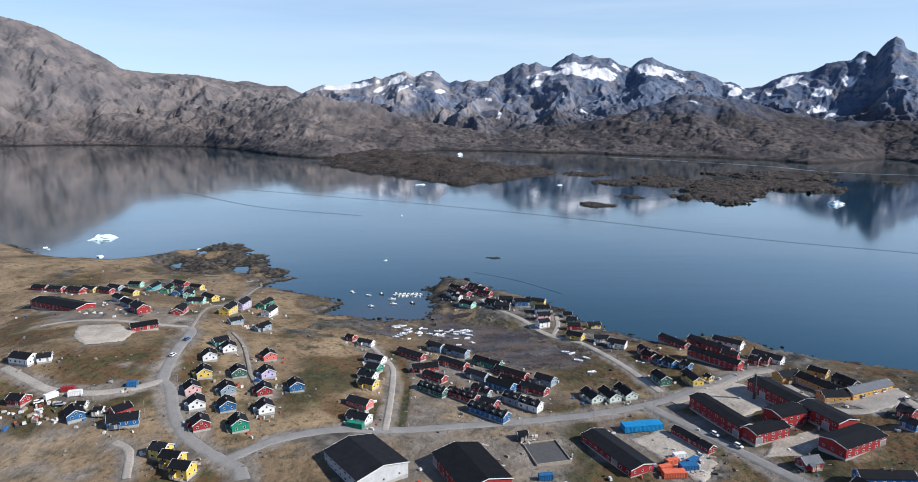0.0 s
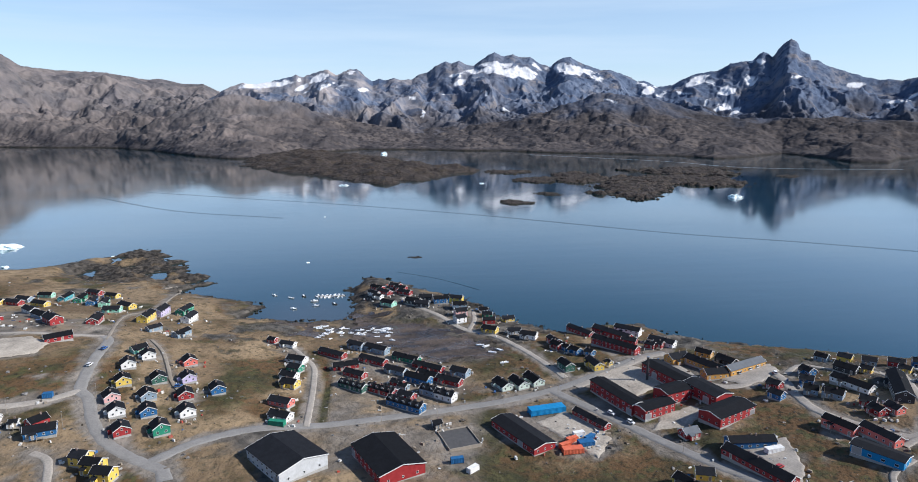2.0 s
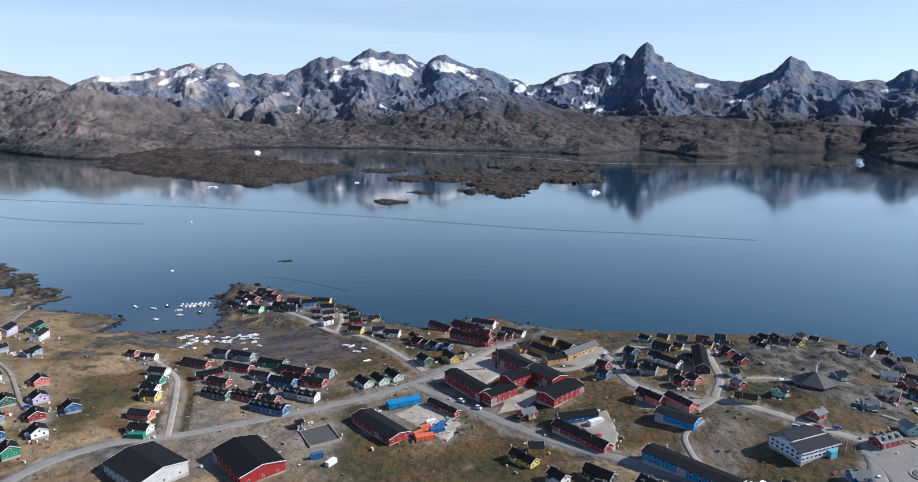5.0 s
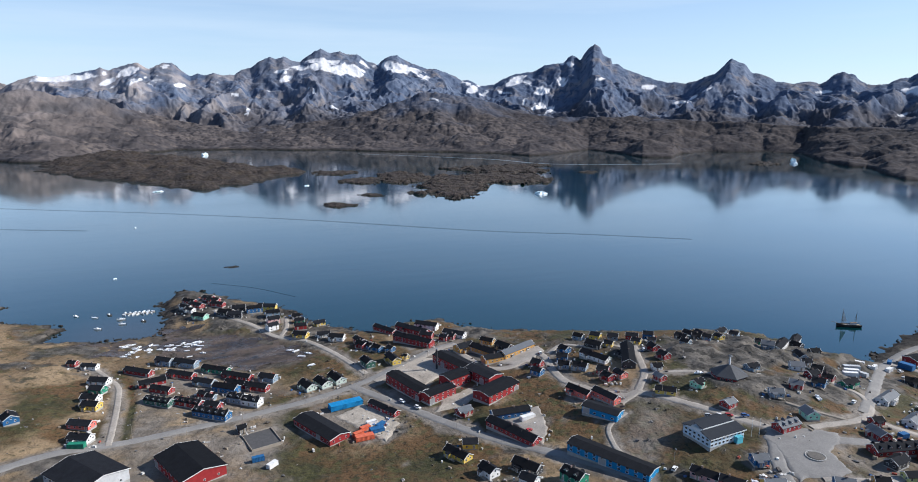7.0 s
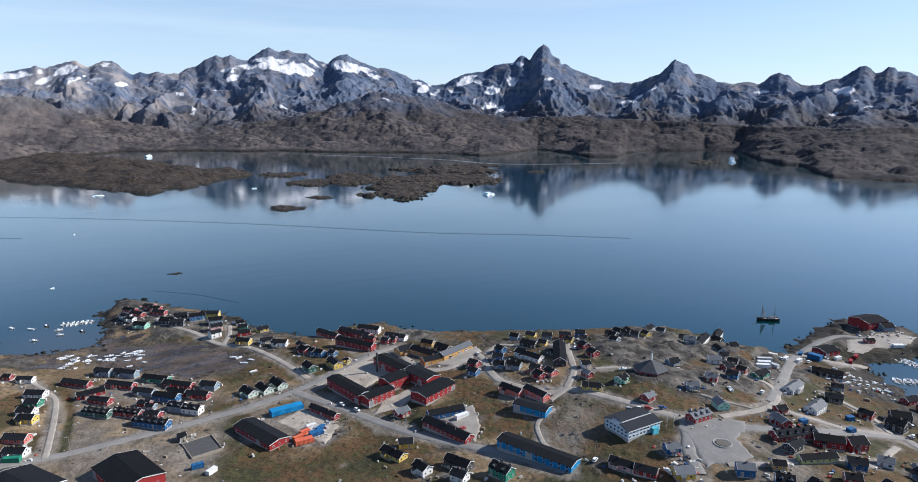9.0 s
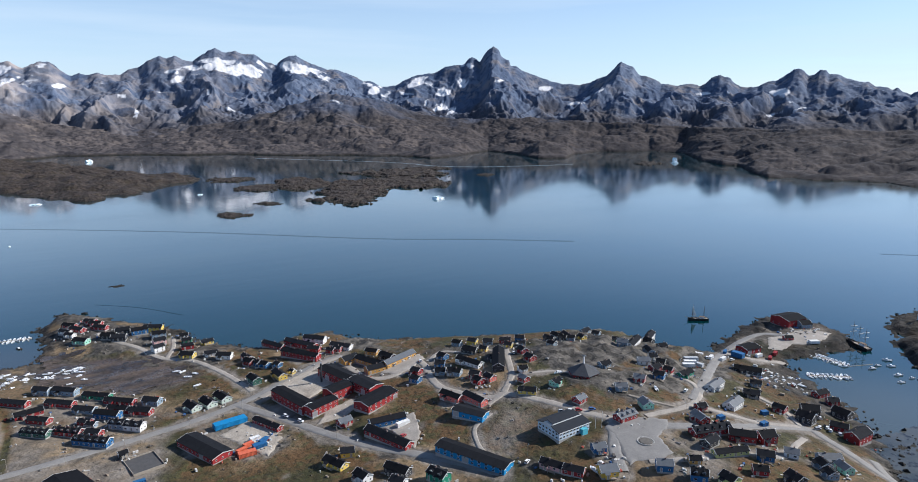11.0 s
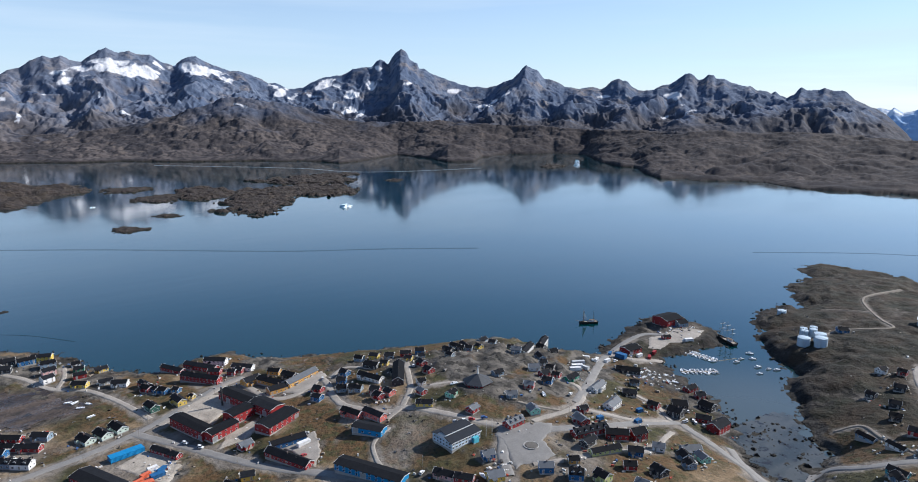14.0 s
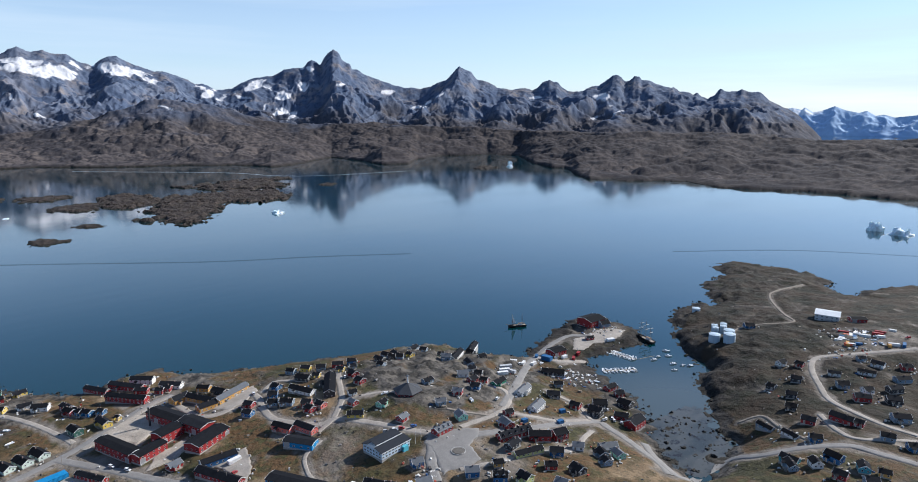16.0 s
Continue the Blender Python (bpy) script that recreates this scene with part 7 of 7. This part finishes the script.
CAR_PAINTS = [car(material("car_paint_" + n, c, 0.3, 0.05, 0.5, 0, 2, 0, 0.6), f"small {n} car parked on gravel") for n, c in (("white", (0.75, 0.75, 0.75)), ("blue", (0.03, 0.10, 0.30)), ("red", (0.35, 0.03, 0.03)), ("silver", (0.40, 0.41, 0.43)))]
used_cars = [0] * 4
for i, (cx, cy, turn, w) in enumerate(((132, 285, -64, 0), (159, 286, 10, 0), (-152, 348, 80, 0), (-154, 374, 70, 1), (225, 316, 100, 0), (230, 317, 100, 0), (221, 313, 95, 3), (236, 319, 100, 0), (222, 147, 30, 0), (419, 100, 20, 0), (410, 101, -20, 3),
                                       (456, 197, 0, 0), (478, 209, 30, 0), (429, 111, 60, 0), (268, 175, -30, 3), (273, 172, -30, 0), (277, 170, -30, 2), (182, 215, 20, 2), (-100, 330, 10, 1), (300, 270, 60, 0), (84, 275, 20, 0), (470, 202, 10, 1), (485, 206, 20, 2), (414, 102, 35, 0), (417, 97, 40, 0), (419, 92, 35, 3), (437, 206, 55, 0), (359, 160, 20, 0), (240, 306, 70, 0), (284, 166, -20, 1), (138, 273, -60, 0), (-193, 292, 40, 0), (-182, 291, 10, 3))):
    m = pose(cx, cy, height(cx, cy) + 0.72, 0, 0, turn)
    if used_cars[w]:
        tagged(copy_thing(CAR_PAINTS[w], m), group="parked cars")
    else:
        CAR_PAINTS[w].matrix_basis = m
        tagged(CAR_PAINTS[w], group="parked cars")
    used_cars[w] += 1


def pole(x, y, high, lamp, label):
    root = thing("lamp_post" if lamp else "flagpole", x, y, height(x, y) + 0.1, rng.uniform(0, 360), label, "pole", "poles along the roads")
    part("pole", Shape().rod((0, 0, -1), (0, 0, high), 0.11, 0.07, 8).mesh("pole", DECKING if lamp else WHITE), root)
    if lamp:
        part("arm", Shape().rod((0, 0, high - 0.2), (1.3, 0, high + 0.2), 0.05, 0.05, 6).mesh("arm", STEEL), root)
        part("lamp_head", Shape().box(1.1, -0.16, high + 0.1, 1.9, 0.16, high + 0.28).mesh("lamp_head", STEEL), root)
    else:
        part("knob", Shape().rod((0, 0, high), (0, 0, high + 0.25), 0.16, 0.05, 8).mesh("knob", WHITE), root)


for px, py in ((77, 304), (7, 303), (10, 291), (-17, 295), (-95, 280), (-170, 297), (226, 152), (40, 300), (110, 310), (150, 240), (175, 210), (-140, 285), (-135, 312), (120, 330), (170, 345), (330, 135), (370, 110), (240, 265), (262, 205), (440, 205)):
    pole(px, py, 8.0, True, "grey wooden street lamp post beside road")
for px, py in ((273, 151), (276, 149)):
    pole(px, py, 10.0, False, "white flagpole in front of town hall")

# ---- the scrapyard and stores across the inlet ----
rng = random.Random(11)
for i in range(46):
    u, v = rng.random(), rng.random()
    sx, sy = 645 + 44 * u + 24 * v, 18 + 14 * u - 50 * v
    pick = rng.random()
    if pick < 0.55:
        container(sx, sy, rng.choice((-70, 15)) + rng.uniform(-15, 15), rng.choice((6.1, 6.1, 9)), 2.5, 2.6, rng.choice("RWNBAWKWO"), "stores in the scrapyard")
    elif pick < 0.8:
        place_boat(sx, sy, height(sx, sy) + 0.5, rng.uniform(0, 360), "boats in the scrapyard", 0, 1.0)
    else:
        tagged(copy_thing(CAR_PAINTS[rng.randrange(4)], pose(sx, sy, height(sx, sy) + 0.5, 0, 0, rng.uniform(0, 360))), group="old cars in the scrapyard")
for sx, sy, turn, c in ((98, 257, 20, "A"), (103, 262, 20, "A"), (112, 262, 35, "B"), (108, 267, 10, "W"), (44, 250, 5, "B"), (50, 241, 40, "W"), (437, 213, -60, "W"), (449, 200, 10, "W"), (441, 205, 20, "W"), (470, 214, 30, "B"), (508, 195, 20, "R"), (488, 196, 0, "W"), (494, 190, 30, "R"),
                        (-180, 300, 15, "W"), (-190, 297, 60, "W"), (-185, 303, 5, "R")):
    container(sx, sy, turn, 6.1, 2.5, 2.6, c, "containers and stores about town")


# ---- boulders and stones ----
def stones(name, spots, label, mat, seed):
    """Many small stones, joined; each an uneven lump."""
    r = random.Random(seed)
    base = bmesh.new()
    bmesh.ops.create_icosphere(base, subdivisions=1, radius=1)
    v0 = np.array([v.co[:] for v in base.verts])
    f0 = np.array([[v.index for v in f.verts] for f in base.faces])
    base.free()
    rs = np.random.RandomState(seed)
    verts, faces = [], []
    for i, (x, y, z, s) in enumerate(spots):
        k = v0 * (1 + 0.35 * rs.randn(len(v0), 1)).clip(0.4, 1.7) * (s * np.array([1 + 0.5 * rs.rand(), 1 + 0.5 * rs.rand(), 0.6 + 0.3 * rs.rand()]))
        verts.append(k + np.array([x, y, z]))
        faces.append(f0 + i * len(v0))
    me = bpy.data.meshes.new(name)
    me.from_pydata(np.concatenate(verts).tolist(), [], np.concatenate(faces).tolist())
    me.materials.append(mat)
    return tagged(new(name, me), label, "stones", kind="stuff")


rs = np.random.RandomState(3)
sx, sy = rs.uniform(-320, 720, 26000), rs.uniform(-30, 640, 26000)
sd = polygon_distance(COAST_WEST + COAST_TOWN + COAST_HARBOUR + COAST_EAST, sx, sy)
free = np.full(sx.shape, 1e9)
for line, width in ROADS:
    free = np.minimum(free, line_distance(line, sx, sy) - width / 2)
for hx_, hy_, _, long, wide, _, _ in TOWN:
    free = np.minimum(free, np.hypot(sx - hx_, sy - hy_) - 0.5 * long)
ok = (sd > 3) & (free > 1.0) & (np.abs(layered(sx, sy, 40, 3)) < rs.uniform(0, 0.8, sx.shape)) & (polygon_distance(LAGOON, sx, sy) < -4)
sx, sy = sx[ok][:4000], sy[ok][:4000]
ix_ = np.clip(np.searchsorted(gx[0], sx), 1, gx.shape[1] - 1)
iy_ = np.clip(np.searchsorted(gy[:, 0], sy), 1, gx.shape[0] - 1)
size = 0.2 + 0.9 * rs.rand(len(sx)) ** 6
stones("field_stones", list(zip(sx, sy, gz[iy_, ix_] + 0.1 * size, size)), "scattered grey field stones on dry tundra", stone_material("field_stone", (0.09, 0.085, 0.08), (0.30, 0.285, 0.27)), 5)
# shore rocks that the tide uncovers
tx, ty = rs.uniform(-560, 1010, 60000), rs.uniform(0, 800, 60000)
td = polygon_distance(COAST_WEST + COAST_TOWN + COAST_HARBOUR + COAST_EAST, tx, ty)
ok = (td > -9) & (td < 2.5) & (rs.rand(len(tx)) < np.exp(-np.abs(td + 1) / 4))
inlet = np.stack([rs.uniform(400, 470, 160), rs.uniform(25, 100, 160)], -1)
indist = polygon_distance(COAST_WEST + COAST_TOWN + COAST_HARBOUR + COAST_EAST, inlet[:, 0], inlet[:, 1])
inlet = inlet[(indist < 0) & (indist > -30)]
tx, ty = np.concatenate([tx[ok][:1700], inlet[:, 0]]), np.concatenate([ty[ok][:1700], inlet[:, 1]])
size = 0.4 + 1.3 * rs.rand(len(tx)) ** 3
stones("shore_rocks", list(zip(tx, ty, np.full(len(tx), 0.1), size)), "dark wet shore rocks along the waterline", stone_material("wet_rock", (0.022, 0.02, 0.018), (0.06, 0.054, 0.047)), 6)

# ---- lines of slack water and wakes on the fjord ----
SLACK = water_material()
SLACK.name = "ruffled_water"
SLACK.node_tree.nodes["Principled BSDF"].inputs["Coat Weight"].default_value = 0.0
FOAM = material("wake_foam", (0.30, 0.38, 0.44), 0.4, 0.3, 0.05)
for line, w, m in (([(-455, 1409), (-211, 1259), (-49, 1162), (188, 993), (411, 805), (545, 720), (667, 632)], 5.0, SLACK), ([(33, 638), (73, 603), (107, 556)], 1.2, SLACK), ([(-533, 1344), (-324, 1126), (-130, 1017)], 5.0, SLACK),
                   ([(977, 351), (1120, 224), (1218, 71)], 4.0, SLACK), ([(623, 2440), (980, 2028), (1074, 1801), (1212, 1696), (1502, 1618)], 4.0, FOAM)):
    tagged(ribbon("ripple_line", line, w, m, 0.05, 12, False), "thin line of ruffled water across the fjord", "ripple", kind="structure")

# ---- odds and ends lying about the houses: crates, boards, upturned tubs ----
LITTER = blank("mixed_crates_and_boards", 0.75, 0.3)
ln, ll = LITTER.node_tree.nodes, LITTER.node_tree.links
island_, ramp_ = ln.new("ShaderNodeNewGeometry"), ln.new("ShaderNodeValToRGB")
ramp_.color_ramp.interpolation = "CONSTANT"
for at, tone in ((0.0, (0.62, 0.62, 0.60)), (0.34, (0.30, 0.25, 0.19)), (0.55, (0.72, 0.70, 0.66)), (0.68, (0.05, 0.05, 0.055)), (0.78, (0.02, 0.10, 0.28)), (0.86, (0.36, 0.05, 0.03)), (0.93, (0.42, 0.42, 0.40))):
    stop = ramp_.color_ramp.elements[0] if at == 0.0 else ramp_.color_ramp.elements.new(at)
    stop.color = (*tone, 1)
ramp_.color_ramp.elements.remove(ramp_.color_ramp.elements[-1])
ll.new(island_.outputs["Random Per Island"], ramp_.inputs["Fac"])
ll.new(mix_colour(LITTER, noise_fac(LITTER, 1.4, 0.45, 0.7), ramp_.outputs["Color"], (0.16, 0.13, 0.10)), LITTER.node_tree.nodes["Principled BSDF"].inputs["Base Color"])
rng = random.Random(77)
heap = Shape()


def crate(x, y, a, b, c, turn, lean):
    z = height(x, y) + 0.2
    co, si = math.cos(turn), math.sin(turn)
    pts = []
    for dx, dy, up in ((-1, -1, 0), (1, -1, 0), (1, 1, 0), (-1, 1, 0), (-0.9, -0.9, 1), (0.9, -0.9, 1), (0.9, 0.9, 1), (-0.9, 0.9, 1)):
        px, py = dx * a / 2, dy * b / 2
        pts.append((x + co * px - si * py, y + si * px + co * py, z + (c + lean * dx) * up - 0.5 * (1 - up)))
    heap.add(pts, [(3, 2, 1, 0), (4, 5, 6, 7), (0, 1, 5, 4), (1, 2, 6, 5), (2, 3, 7, 6), (3, 0, 4, 7)], 0)


for hx, hy, _, long, wide, _, _ in TOWN:
    for i in range(rng.choice((2, 3, 4, 5, 6, 8))):
        way_ = rng.uniform(0, 2 * math.pi)
        d = 0.5 * math.hypot(long, wide) + rng.uniform(0.8, 5.0)
        crate(hx + d * math.cos(way_), hy + d * math.sin(way_), rng.uniform(0.6, 2.4), rng.uniform(0.5, 1.3), rng.uniform(0.25, 1.1), rng.uniform(0, 3.1), rng.uniform(-0.1, 0.1))
for cx, cy, spread_x, spread_y, count in ((462, 165, 22, 18, 110), (572, 212, 20, 12, 45), (655, 20, 40, 30, 160), (112, 262, 12, 10, 40), (20, 268, 14, 12, 25), (255, 122, 10, 8, 20), (-190, 285, 16, 8, 40), (-225, 430, 30, 20, 30)):
    for i in range(count):
        crate(cx + rng.gauss(0, 0.55) * spread_x, cy + rng.gauss(0, 0.55) * spread_y, rng.uniform(0.8, 3.4), rng.uniform(0.6, 1.7), rng.uniform(0.3, 1.3), rng.uniform(0, 3.1), rng.uniform(-0.15, 0.15))
heap_ob = new("yard_clutter", heap.mesh("yard_clutter", LITTER))
tagged(heap_ob, "crates, boards and tubs lying about the houses", "clutter", kind="stuff")
